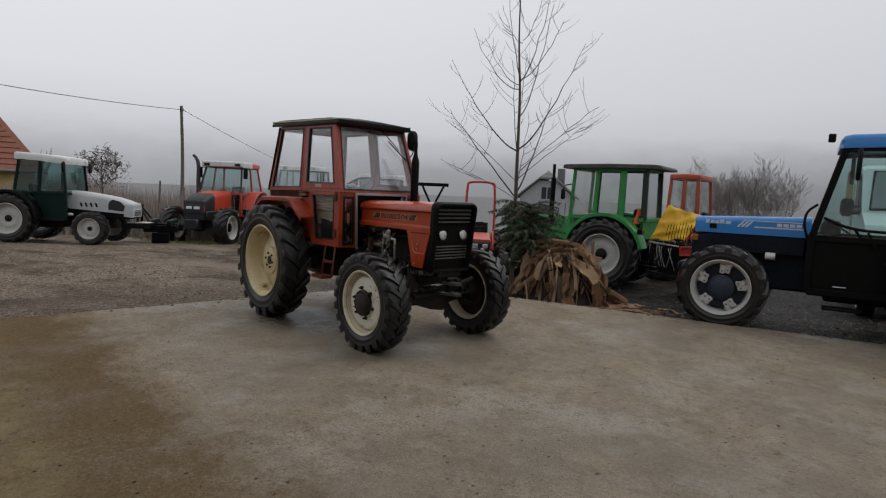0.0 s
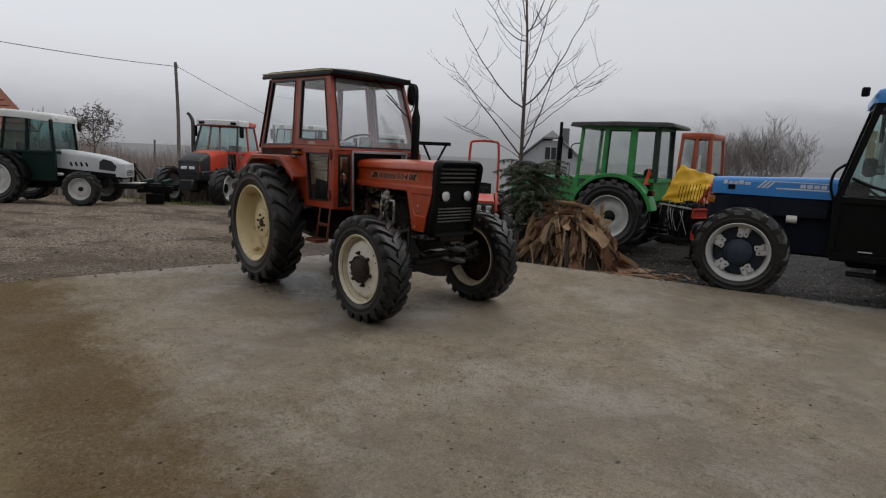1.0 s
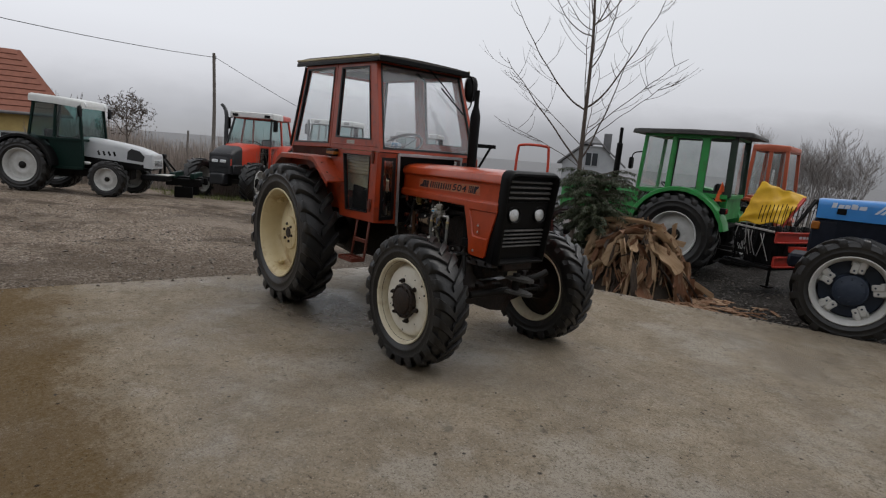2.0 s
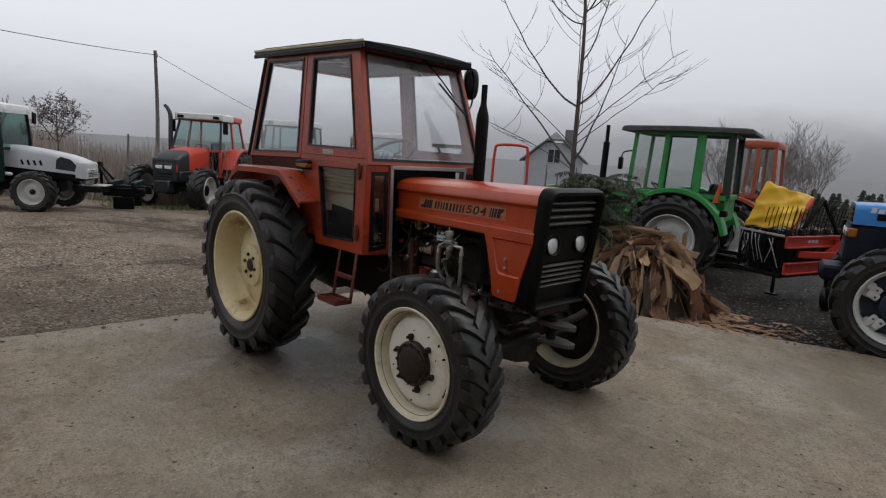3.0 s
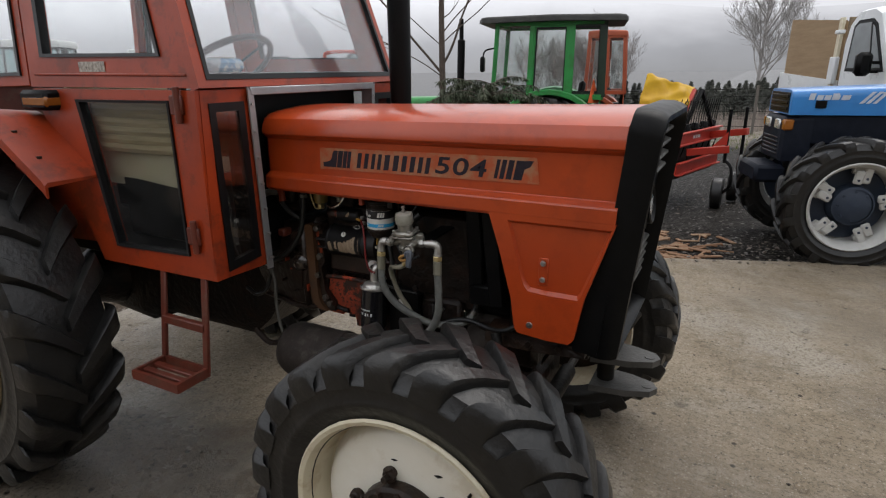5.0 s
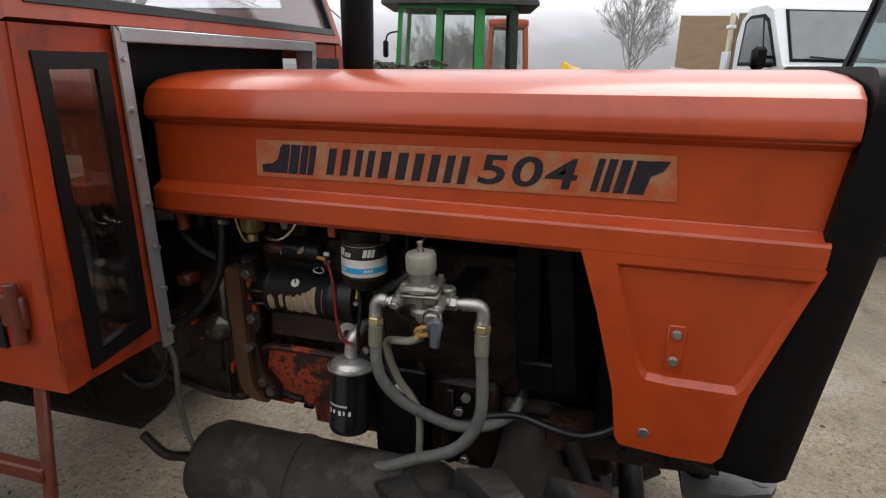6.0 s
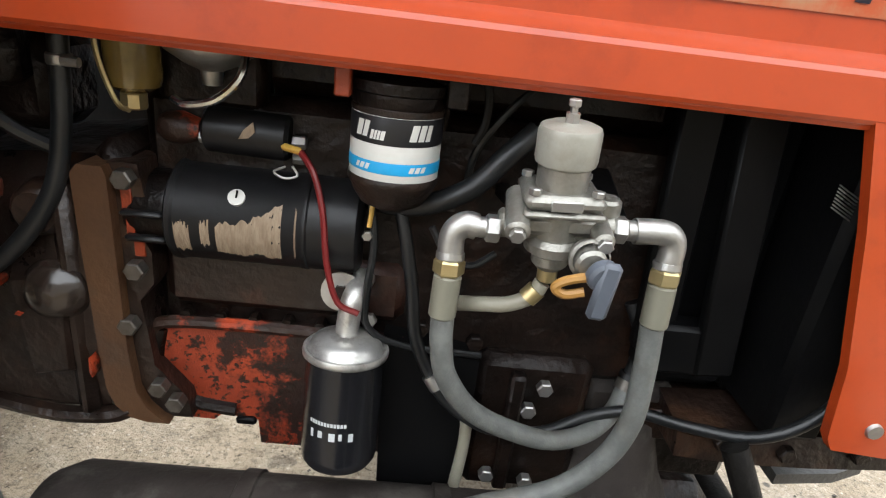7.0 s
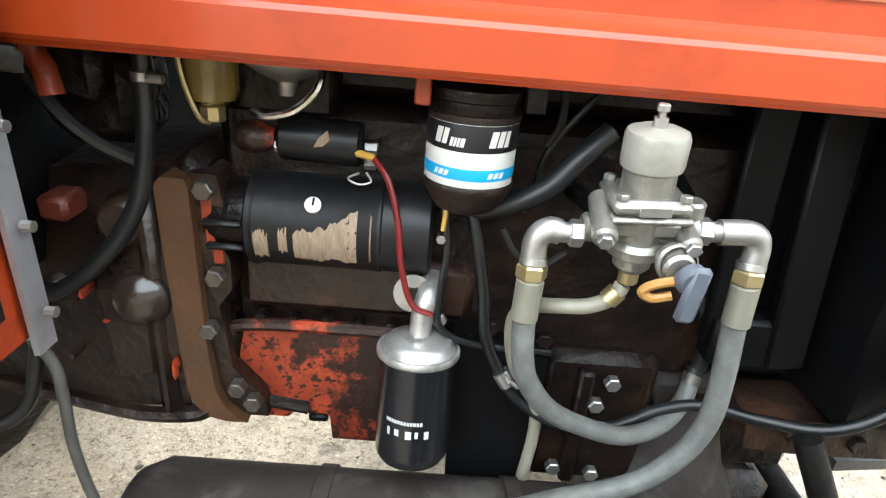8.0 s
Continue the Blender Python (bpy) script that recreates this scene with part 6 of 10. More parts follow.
part("port_cap", s, CAPGREY, va, "grey plastic lever cap")
TETHER = mat("orange_plastic_strap", (0.32, 0.165, 0.04), (0.24, 0.115, 0.03), rough=0.45, bump=0.02)
part("tether", Shape().tube([(1.764, -0.350, 1.052), (1.750, -0.350, 1.050), (1.736, -0.348, 1.044), (1.730, -0.346, 1.036), (1.740, -0.347, 1.031), (1.756, -0.349, 1.036)], 0.0045, 8, 5), TETHER, va, "orange strap")
s = Shape()
s.bar((1.78, -0.30, 1.08), (1.80, -0.13, 1.10), 0.05, 0.008)
s.bar((1.705, -0.285, 1.082), (1.70, -0.13, 1.06), 0.018, 0.018)
part("valve_bracket", s, BLACK, va)

# fuel bowl and lift pump under the bonnet edge
m = Matrix.Translation((1.290, -0.175, 0))
bw = part("fuel_bowl", Shape().lathe([(0.0005, 1.135), (0.016, 1.136), (0.026, 1.142), (0.029, 1.152), (0.029, 1.215), (0.0005, 1.215)], m, 24), BOWL, tractor, "amber stained fuel bowl")
part("bowl_wire", Shape().tube([(1.268, -0.207, 1.22), (1.272, -0.207, 1.17), (1.284, -0.203, 1.128), (1.290, -0.190, 1.118)], 0.0028, 6, 4), BRASS, bw)
part("bowl_nut", Shape().cyl((1.290, -0.178, 1.118), (1.290, -0.178, 1.136), 0.014, seg=8, c=0.002), BRASS, bw)
m = Matrix.Translation((1.368, -0.165, 0))
pu = part("lift_pump", Shape().lathe([(0.0005, 1.150), (0.010, 1.150), (0.012, 1.165), (0.028, 1.172), (0.046, 1.184), (0.048, 1.19), (0.048, 1.198), (0.040, 1.204), (0.0005, 1.21)], m, 28), STEEL, tractor, "dull steel lift pump")
part("pump_bail", Shape().tube([(1.412, -0.19, 1.19), (1.408, -0.20, 1.165), (1.385, -0.205, 1.142), (1.355, -0.205, 1.134), (1.340, -0.20, 1.138)], 0.0045, 8, 5), CHROME, pu)
part("pump_foot", Shape().box(1.30, 1.42, -0.15, -0.10, 1.12, 1.24, 0.01), GRIME, pu)

# hoses, pipes and cables along the block
part("return_hose", Shape().tube([(1.232, -0.195, 1.24), (1.230, -0.200, 1.165), (1.227, -0.205, 1.10), (1.212, -0.210, 1.03), (1.170, -0.215, 0.965), (1.112, -0.220, 0.915), (1.04, -0.21, 0.89)], 0.0102, 12, 7), HOSE_BLACK, tractor, "black rubber fuel hose")
s = Shape()
s.lathe([(0.0108, 0), (0.0124, 0.002), (0.0124, 0.010), (0.0108, 0.012)], Matrix.Translation((1.230, -0.1995, 1.158)), 18)
s.cyl((1.240, -0.212, 1.164), (1.256, -0.212, 1.164), 0.0052, seg=8)
part("hose_band", s, STEEL, tractor)
part("breather_hose", Shape().tube([(1.72, -0.19, 1.145), (1.69, -0.20, 1.115), (1.655, -0.20, 1.075), (1.60, -0.185, 1.045), (1.54, -0.15, 1.035)], 0.0125, 12, 6), HOSE_BLACK, tractor, "fat black breather hose")
part("heater_hose", Shape().tube([(1.578, -0.175, 1.05), (1.592, -0.185, 1.00), (1.605, -0.190, 0.94), (1.614, -0.192, 0.88), (1.635, -0.196, 0.832), (1.665, -0.205, 0.793), (1.72, -0.215, 0.766), (1.79, -0.215, 0.768), (1.85, -0.205, 0.792), (1.91, -0.20, 0.800), (1.98, -0.215, 0.795), (2.05, -0.245, 0.812), (2.11, -0.252, 0.86), (2.14, -0.252, 0.95), (2.13, -0.25, 1.05)], 0.0080, 10, 6), HOSE_BLACK, tractor, "thin black hose with a steel clip")
s = Shape()
s.cyl((1.638, -0.197, 0.828), (1.650, -0.201, 0.812), 0.0112, seg=14)
s.cyl((1.650, -0.212, 0.826), (1.662, -0.214, 0.820), 0.005, seg=8)
part("hose_band", s, STEEL, tractor)
for i, pts in enumerate(([(1.545, -0.19, 1.07), (1.556, -0.20, 1.0), (1.552, -0.205, 0.94), (1.556, -0.20, 0.89), (1.60, -0.19, 0.862), (1.70, -0.19, 0.858)], [(1.62, -0.18, 1.02), (1.64, -0.185, 0.99), (1.67, -0.18, 0.975), (1.70, -0.17, 0.99)], [(1.72, -0.16, 1.19), (1.69, -0.17, 1.16), (1.66, -0.165, 1.11), (1.655, -0.15, 1.05)], [(1.10, -0.21, 1.19), (1.14, -0.215, 1.13), (1.17, -0.20, 1.09), (1.215, -0.18, 1.06)])):
    part("cable", Shape().tube(pts, 0.0045 if i < 3 else 0.008, 8, 5), HOSE_BLACK, tractor, "black cable")
part("pale_lead", Shape().tube([(1.549, -0.192, 1.075), (1.551, -0.20, 1.045), (1.549, -0.203, 1.02)], 0.003, 6, 4), YELLOW_TERM, tractor)
for p_, d_, r_, l_ in (((1.548, -0.200, 1.01), -Y, 0.006, 0.008), ((1.645, -0.165, 1.045), X * -1, 0.009, 0.02), ((1.555, -0.17, 0.885), -Y, 0.010, 0.01)):
    s = Shape()
    nut(s, p_, d_, r_, l_)
    part("loose_bolt", s, STEEL, tractor)
part("oil_pipe", Shape().tube([(1.62, -0.165, 1.22), (1.622, -0.17, 1.16), (1.618, -0.168, 1.13)], 0.005, 8, 3), HUB_RUST, tractor)
part("head_casting", Shape().box(1.10, 1.21, -0.18, -0.08, 1.08, 1.19, 0.02).box(1.14, 1.19, -0.21, -0.16, 1.13, 1.20, 0.012), GRIME, tractor)
part("orange_elbow", Shape().tube([(1.122, -0.207, 1.182), (1.138, -0.213, 1.168), (1.144, -0.216, 1.140)], 0.0125, 10, 4), PATCH_ORANGE, tractor, "orange painted elbow")
part("grey_hose", Shape().tube([(1.04, -0.22, 1.145), (1.072, -0.225, 1.164), (1.100, -0.224, 1.173), (1.122, -0.214, 1.170)], 0.0125, 10, 4), HOSE_GREY, tractor)
part("hanging_hose", Shape().tube([(1.105, -0.30, 0.93), (1.125, -0.30, 0.905), (1.144, -0.30, 0.870), (1.146, -0.30, 0.825), (1.144, -0.30, 0.755), (1.153, -0.30, 0.675), (1.17, -0.30, 0.62)], 0.0062, 10, 6), HOSE_DUSTY, tractor, "dusty hanging hose")
part("drain_pipe", Shape().tube([(1.00, -0.30, 0.80), (1.06, -0.31, 0.785), (1.105, -0.30, 0.815), (1.128, -0.29, 0.90)], 0.008, 10, 5), HOSE_BLACK, tractor)

# radiator frame behind the nose and the fan cowl
s = Shape()
s.box(1.90, 2.06, -0.14, 0.14, 0.80, 1.42, 0.02)
s.box(2.06, 2.14, -0.235, 0.235, 0.80, 1.44, 0.01)
s.bar((1.90, -0.165, 1.22), (1.92, -0.165, 0.88), 0.02, 0.05, up=(1, 0, 0))
s.bar((1.96, -0.185, 1.22), (2.00, -0.185, 0.86), 0.02, 0.05, up=(1, 0, 0))
s.box(1.90, 2.02, -0.19, -0.15, 0.855, 0.925, 0.006)
part("radiator_frame", s, BLACK, tractor, "black radiator and fan cowl")
s = Shape()
for k in range(8):
    s.bar((2.030, -0.24, 1.135 - k * 0.0035), (2.056, -0.24, 1.122 - k * 0.0035), 0.0016, 0.0016)
part("mesh_guard", s, STEEL, tractor)
for y in (-0.155, 0.155):
    part("front_rail", Shape().bar((1.92, y * 0.9, 0.750), (2.30, y * 0.9, 0.750), 0.04, 0.05), GRIME, tractor)
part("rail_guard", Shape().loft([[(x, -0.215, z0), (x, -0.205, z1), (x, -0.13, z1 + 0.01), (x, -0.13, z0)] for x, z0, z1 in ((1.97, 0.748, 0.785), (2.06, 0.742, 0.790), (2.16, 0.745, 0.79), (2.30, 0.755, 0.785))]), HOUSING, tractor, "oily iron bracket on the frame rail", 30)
for x, z in ((2.03, 0.775), (2.12, 0.765), (2.22, 0.772)):
    s = Shape()
    nut(s, (x, -0.207, z), -Y, 0.012, 0.014)
    part("rail_bolt", s, HUB_RUST, tractor)
part("steering_drag_link", Shape().tube([(2.02, -0.25, 0.80), (2.08, -0.30, 0.66), (2.12, -0.40, 0.52)], 0.017, 10, 4), IRON, tractor)

# air tank slung under the frame
m = Matrix.Translation((1.150, -0.270, 0.572)) @ Matrix.Rotation(radians(90), 4, "Y")
tk = part("air_tank", Shape().lathe([(0.0005, 0.0), (0.052, 0.006), (0.090, 0.026), (0.104, 0.056), (0.104, 0.60), (0.090, 0.63), (0.052, 0.648), (0.0005, 0.654)], m, 36), DUSTY, tractor, "dusty black air tank")
for x in (1.41, 1.66):
    part("tank_strap", Shape().lathe([(0.104, 0), (0.108, 0.002), (0.1075, 0.022), (0.104, 0.024)], Matrix.Translation((x, -0.270, 0.572)) @ Matrix.Rotation(radians(90), 4, "Y"), 36), DUSTY, tk)
    part("tank_hanger", Shape().box(x + 0.004, x + 0.028, -0.19, -0.12, 0.50, 0.565, 0.004), BLACK, tk)
s = Shape()
s.cyl((1.150, -0.270, 0.572), (1.112, -0.270, 0.572), 0.014, seg=8)
s.tube([(1.112, -0.270, 0.572), (1.05, -0.27, 0.565), (0.98, -0.26, 0.60)], 0.012, 10, 4)
part("tank_fitting", s, HUB_RUST, tk)


# ---- the other tractors in the yard ----
GREEN = mat("green_paint", (0.024, 0.235, 0.050), (0.017, 0.165, 0.034), scale=5, rough=0.42, bump=0.04, stain=(0.05, 0.10, 0.03), sscale=5, samt=0.3)
BLUE = mat("blue_paint", (0.026, 0.19, 0.50), (0.022, 0.15, 0.41), scale=5, rough=0.35, bump=0.03, coat=0.3)
NAVY = mat("navy_black_iron", (0.006, 0.008, 0.014), (0.012, 0.015, 0.024), scale=12, spec=0.12, rough=0.5, bump=0.2)
HUB_BLUE = mat("worn_navy_hub_paint", (0.022, 0.032, 0.052), (0.035, 0.045, 0.065), scale=14, spec=0.3, rough=0.5, bump=0.25)
SILVER = mat("silver_white_paint", (0.44, 0.45, 0.46), (0.34, 0.35, 0.36), scale=4, rough=0.35, bump=0.03)
WHITE = mat("white_plastic_roof", (0.56, 0.57, 0.56), (0.45, 0.46, 0.44), scale=5, rough=0.45, bump=0.03)
RED = mat("red_paint", (0.47, 0.046, 0.020), (0.37, 0.034, 0.016), scale=5, rough=0.38, bump=0.03)
RED_ORANGE = mat("orange_red_paint", (0.36, 0.070, 0.025), (0.27, 0.05, 0.02), scale=5, rough=0.45, bump=0.04)
DARK_GREEN = mat("dark_green_frame", (0.004, 0.017, 0.013), (0.003, 0.011, 0.009), rough=0.5, bump=0.05, spec=0.12)
CHARCOAL = mat("charcoal_plastic", (0.009, 0.010, 0.012), (0.015, 0.016, 0.018), rough=0.5, bump=0.08)
RIM_GREY = mat("grey_rim_paint", (0.30, 0.305, 0.30), (0.21, 0.21, 0.20), scale=8, rough=0.45, bump=0.1, stain=(0.14, 0.12, 0.09), sscale=8, samt=0.5)
RIM_LIGHT = mat("pale_rim_paint", (0.46, 0.46, 0.44), (0.34, 0.33, 0.31), scale=8, rough=0.42, bump=0.08)
ROOF_DARK = mat("tarred_roof", (0.026, 0.025, 0.023), (0.075, 0.074, 0.068), scale=9, rough=0.6, bump=0.2)
LAMP_CLEAR = mat("clear_lamp_glass", (0.72, 0.74, 0.75), (0.60, 0.62, 0.63), rough=0.15, bump=0.1, coat=0.6)
PAPER = mat("white_paper", (0.74, 0.75, 0.74), (0.66, 0.67, 0.66), rough=0.8, bump=0)
SIGN_ORANGE = mat("fluorescent_orange_sign", (0.72, 0.12, 0.03), (0.60, 0.09, 0.025), rough=0.4, bump=0)
GREEN_BLACK = mat("dark_green_post", (0.006, 0.022, 0.010), (0.004, 0.012, 0.006), rough=0.5, bump=0.05)
YELLOW_SHEET = mat("yellow_plastic_sheet", (0.52, 0.31, 0.006), (0.40, 0.215, 0.005), scale=4, rough=0.5, bump=0.12, bscale=25, mix=0.9, spec=0.25)
GLASS_CLEAR = glass_mat("yard_tractor_glass", (0.86, 0.89, 0.88), 0.07)
GLASS_DEEP = glass_mat("deep_green_glass", (0.36, 0.52, 0.50), 0.02)
GLASS_PALE = glass_mat("pale_green_glass", (0.62, 0.74, 0.73), 0.05)


def disc_rim(R, w, out, kind):
    """A rim seen from outside at -y: rolled edge and a dished disc."""
    s = Shape()
    h = w / 2
    s.lathe([(R, h * 0.92), (R * 1.012, h), (R * 0.985, h * 1.06), (R * 0.955, h), (R * 0.91, h * 0.72), (R * 0.885, h * 0.45), (R * 0.86, out + 0.01), (R * 0.80, out), (R * 0.62, out + 0.015), (R * 0.55, out + 0.035), (R * 0.40, out + 0.04), (R * 0.36, out + 0.03), (0.0005, out + 0.03)], TO_AXLE, 40)
    s.lathe([(R * 0.86, out), (R * 0.88, -h * 0.7), (R * 1.01, -h), (R, -h * 0.95)], TO_AXLE, 40)
    if kind == "lobed":
        s = Shape()
        s.lathe([(R, h * 0.92), (R * 1.012, h), (R * 0.985, h * 1.06), (R * 0.955, h), (R * 0.90, h * 0.72), (R * 0.865, h * 0.45), (R * 0.845, -h * 0.3), (R * 0.88, -h * 0.7), (R * 1.01, -h), (R, -h * 0.95)], TO_AXLE, 40)
        for i in range(5):
            m = Matrix.Rotation(math.pi * 0.4 * i + 0.15, 4, "Y")
            s.box(-0.068, 0.002, -h * 0.62, -h * 0.40, R * 0.49, R * 0.80, 0.012, m)
            s.box(-0.006, 0.062, -h * 0.56, -h * 0.34, R * 0.53, R * 0.90, 0.012, m)
            s.box(-0.078, 0.072, -h * 0.40, -h * 0.05, R * 0.70, R * 0.88, 0.010, m)
    return s


def wheel_set(parent, x, z, y, R, W, rr, rim_mat, hub_mat, lugs, kind="disc", turn=0.0, hk=0.40):
    ty = tyre_shape(R, W, rr, lugs, R * 0.055, 1.1, R * 0.10).mesh("tyre", RUBBER, 30)
    rm = disc_rim(rr * 1.03, W * 0.92, W * 0.10, kind).mesh("wheel", rim_mat)
    s = Shape()
    s.lathe([(rr * hk, W * 0.10 + 0.03), (rr * hk, W * 0.10 + 0.05), (rr * hk * 0.75, W * 0.10 + 0.07), (rr * hk * 0.4, W * 0.10 + 0.085), (0.0005, W * 0.10 + 0.088)], TO_AXLE, 22)
    for i in range(8):
        a = math.pi / 4 * i
        nut(s, (rr * (hk - 0.065) * math.cos(a), -W * 0.10 - 0.055, rr * (hk - 0.065) * math.sin(a)), -Y, 0.012, 0.014)
    if kind == "lobed":
        for i in range(5):
            m = Matrix.Rotation(math.pi * 0.4 * i + 0.15, 4, "Y")
            for x_, k_, y_ in ((-0.034, 0.60, 0.285), (0.030, 0.66, 0.258)):
                s.cyl(m @ Vector((x_, -W * y_, rr * k_)), m @ Vector((x_, -W * y_ - 0.004, rr * k_)), 0.011, seg=8)
        s.lathe([(rr * 0.49, -0.02), (rr * 0.49, W * 0.10), (rr * 0.45, W * 0.10 + 0.05), (rr * 0.40, W * 0.10 + 0.06)], TO_AXLE, 22)
        s.lathe([(rr * 0.84, -0.045), (rr * 0.40, -0.04), (rr * 0.40, -0.06), (rr * 0.84, -0.065)], TO_AXLE, 30)
    hb = s.mesh("hub", hub_mat)
    for side in (-1, 1):
        t = Matrix.Identity(4) if side < 0 else TURN
        steer = Matrix.Rotation(radians(turn), 4, "Z")
        w = put("wheel", rm, parent, Matrix.Translation((x, side * y, z)) @ steer @ t)
        put("tyre", ty, w, t.inverted())
        put("hub", hb, w)


def rounded(hw, zb, zt, r, n=4):
    """Bonnet outline in y and z, round at the top corners."""
    out = [(-hw, zb)]
    for k in range(n + 1):
        a = math.pi - k * math.pi / 2 / n
        out.append((-hw + r + r * math.cos(a), zt - r + r * math.sin(a)))
    for k in range(n + 1):
        a = math.pi / 2 - k * math.pi / 2 / n
        out.append((hw - r + r * math.cos(a), zt - r + r * math.sin(a)))
    return out + [(hw, zb)]


def yard_tractor(M, label, P, group="tractors in the yard"):
    """A parked tractor; forward is +x, rear axle over the origin, wheels on z = 0."""
    T = thing("tractor", M, label, "tractor", group)
    R, r = P["R"], P["r"]
    wb = P["wb"]
    rx = P.get("rx", 0.0)
    wheel_set(T, rx, R, P["tr"], R, P["W"], P.get("rrim", R * 0.60), P["rim"], P.get("hub", BLACK), 18, P.get("kind", "disc"), 0.0, P.get("hk", 0.40))
    wheel_set(T, wb, r, P["tf"], r, P["w"], P.get("frim", r * 0.60), P["rim"], P.get("hub", BLACK), 16, P.get("kind", "disc"), P.get("turn", 0), P.get("hk", 0.40))
    dk = P.get("chassis", IRON)
    s = Shape()
    s.box(rx - 0.35, wb * 0.45, -0.22, 0.22, R * 0.62, R * 1.30, 0.03)
    s.box(wb * 0.40, wb + 0.30, -0.17, 0.17, r * 0.95, P["hz0"] + 0.02, 0.03)
    part("chassis", s, dk, T)
    for sd in (-1, 1):
        part("axle_tube", Shape().cyl((rx, sd * 0.2, R), (rx, sd * (P["tr"] - 0.05), R), 0.11, 0.09, 16), dk, T)
    s = Shape().bar((wb, -P["tf"] + 0.05, r), (wb, P["tf"] - 0.05, r), 0.11, 0.12)
    s.box(wb - 0.15, wb + 0.15, -0.12, 0.12, r - 0.14, r + 0.18, 0.03)
    part("front_axle", s, dk, T)
    # bonnet
    x0, x1, hw = P["hx0"], P["hx1"], P["hw"]
    n = 9
    rings = []
    for i in range(n):
        t = i / (n - 1)
        e = P.get("nose_round", 0.0) * max(0, (t - 0.72) / 0.28) ** 2
        x = x0 + (x1 - x0) * t
        zt = P["hz1"] + (P["hz2"] - P["hz1"]) * t ** P.get("droop", 1.0) - e * 0.5
        w = hw * (1 - P.get("taper", 0.0) * t) * (1 - e * 0.6)
        rings.append([(x, y, z) for y, z in rounded(w, P["hz0"] + P.get("lift", 0) * t, zt, P.get("hr", 0.06))])
    h = part("bonnet", Shape().loft(rings), P["body"], T, P.get("body_label", ""), 40)
    # nose, grille and lamps
    gx = x1 - 0.01
    gw, gz0, gz1 = hw * (1 - P.get("taper", 0.0)) * 0.94, P["gz0"], P["hz2"] - P.get("gtop", 0.04)
    nose = part("nose", Shape().loft([rr_ for rr_ in ([(gx - 0.20, y, z) for y, z in rounded(gw * 1.02, gz0 + 0.02, gz1, 0.03)], [(gx + 0.02, y, z) for y, z in rounded(gw, gz0, gz1, 0.04)], [(gx + 0.045, y, z) for y, z in rounded(gw * 0.92, gz0 + 0.02, gz1 - 0.03, 0.04)])]), P.get("nosemat", BLACK), T, "dark nose panel")
    for k in range(5):
        z = gz0 + 0.06 + (gz1 - gz0 - 0.16) * k / 4.0 * P.get("slat_span", 0.6)
        part("slat", Shape().bar((gx + 0.045, -gw * 0.75, z), (gx + 0.045, gw * 0.75, z), 0.012, 0.018), P.get("slatmat", CHARCOAL), nose)
    lz = P.get("lz", gz1 - 0.10)
    for sd in (-1, 1):
        part("headlight", Shape().box(gx + 0.03, gx + 0.055, sd * gw * 0.48 - gw * 0.26, sd * gw * 0.48 + gw * 0.26, lz - 0.045, lz + 0.045, 0.012), LAMP, nose, "clear rectangular headlight")
    if "skirt" in P:
        part("side_skirt", Shape().box(x0 + 0.05, x1 - 0.08, -hw * 0.94, hw * 0.94, P["hz0"] - 0.26, P["hz0"] + 0.005, 0.02), P["skirt"], T, "dark engine side")
    # cab
    if "cx0" in P:
        xb, xf, xbt, xft = P["cx0"], P["cx1"], P["cx0t"], P["cx1t"]
        z0, zb, zt, wb0, wt = P["cz0"], P["czb"], P["czt"], P["cw"], P["cwt"]
        pm, g, th = P["post"], P.get("glass", GLASS_CLEAR), P.get("pt", 0.06)
        lerp = lambda a, b, t: a + (b - a) * t
        posts = P.get("posts", ((0.0, 1.0, pm), (0.48, 1.0, pm), (1.0, 1.0, pm)))
        row = [(lerp(xb, xf, k), lerp(xbt, xft, k)) for k, _, _ in posts]
        bays = list(zip(row, row[1:]))
        xm, xmt = row[1]
        for sd in (-1, 1):
            y0, y1 = sd * wb0, sd * wt
            for j, ((a, b), (_, k, pmat)) in enumerate(zip(row, posts)):
                if sd < 0 and j not in P.get("far_posts", (0, 1, 2, 3)):
                    continue
                part("post", Shape().bar((a, y0, zb), (b, y1, zt), th * k, th * 0.8, up=(0, 1, 0)), pmat, T)
            part("roof_rail", Shape().bar((xbt, y1, zt), (xft, y1, zt), th, th), pm, T)
            part("belt_rail", Shape().bar((xb, y0, zb), (xf, y0, zb), th, th), pm, T)
            part("door_sill", Shape().bar((xm - 0.1, y0, z0), (xf, y0, z0), th, th), pm, T)
            part("front_door_post", Shape().bar((xf, y0, z0), (xf, y0, zb), th, th), pm, T)
            part("lower_door_pane", Shape().add([(xm, y0, z0), (xf, y0, z0), (xf, y0, zb), (xm - 0.15, y0, zb)], [(0, 1, 2, 3)]), P.get("lower", g), T)
            for j, ((a, at_), (b, bt)) in enumerate(bays):
                if not (P.get("open_rear") and j == 0 and sd == 1):
                    part("side_pane", Shape().add([(a, y0 * 0.99, zb), (b, y0 * 0.99, zb), (bt, y1 * 0.99, zt), (at_, y1 * 0.99, zt)], [(0, 1, 2, 3)]), g, T)
                if j in P.get("seals", ()) and sd > 0:
                    q = [(a, zb), (b, zb), (bt, zt), (at_, zt)]
                    mx_, mz_ = sum(p[0] for p in q) / 4, sum(p[1] for p in q) / 4
                    w_ = lambda p, k: (mx_ + (p[0] - mx_) * k, y0 + (y1 - y0) * (p[1] - zb) / (zt - zb), mz_ + (p[1] - mz_) * (1 - (1 - k) * 0.6))
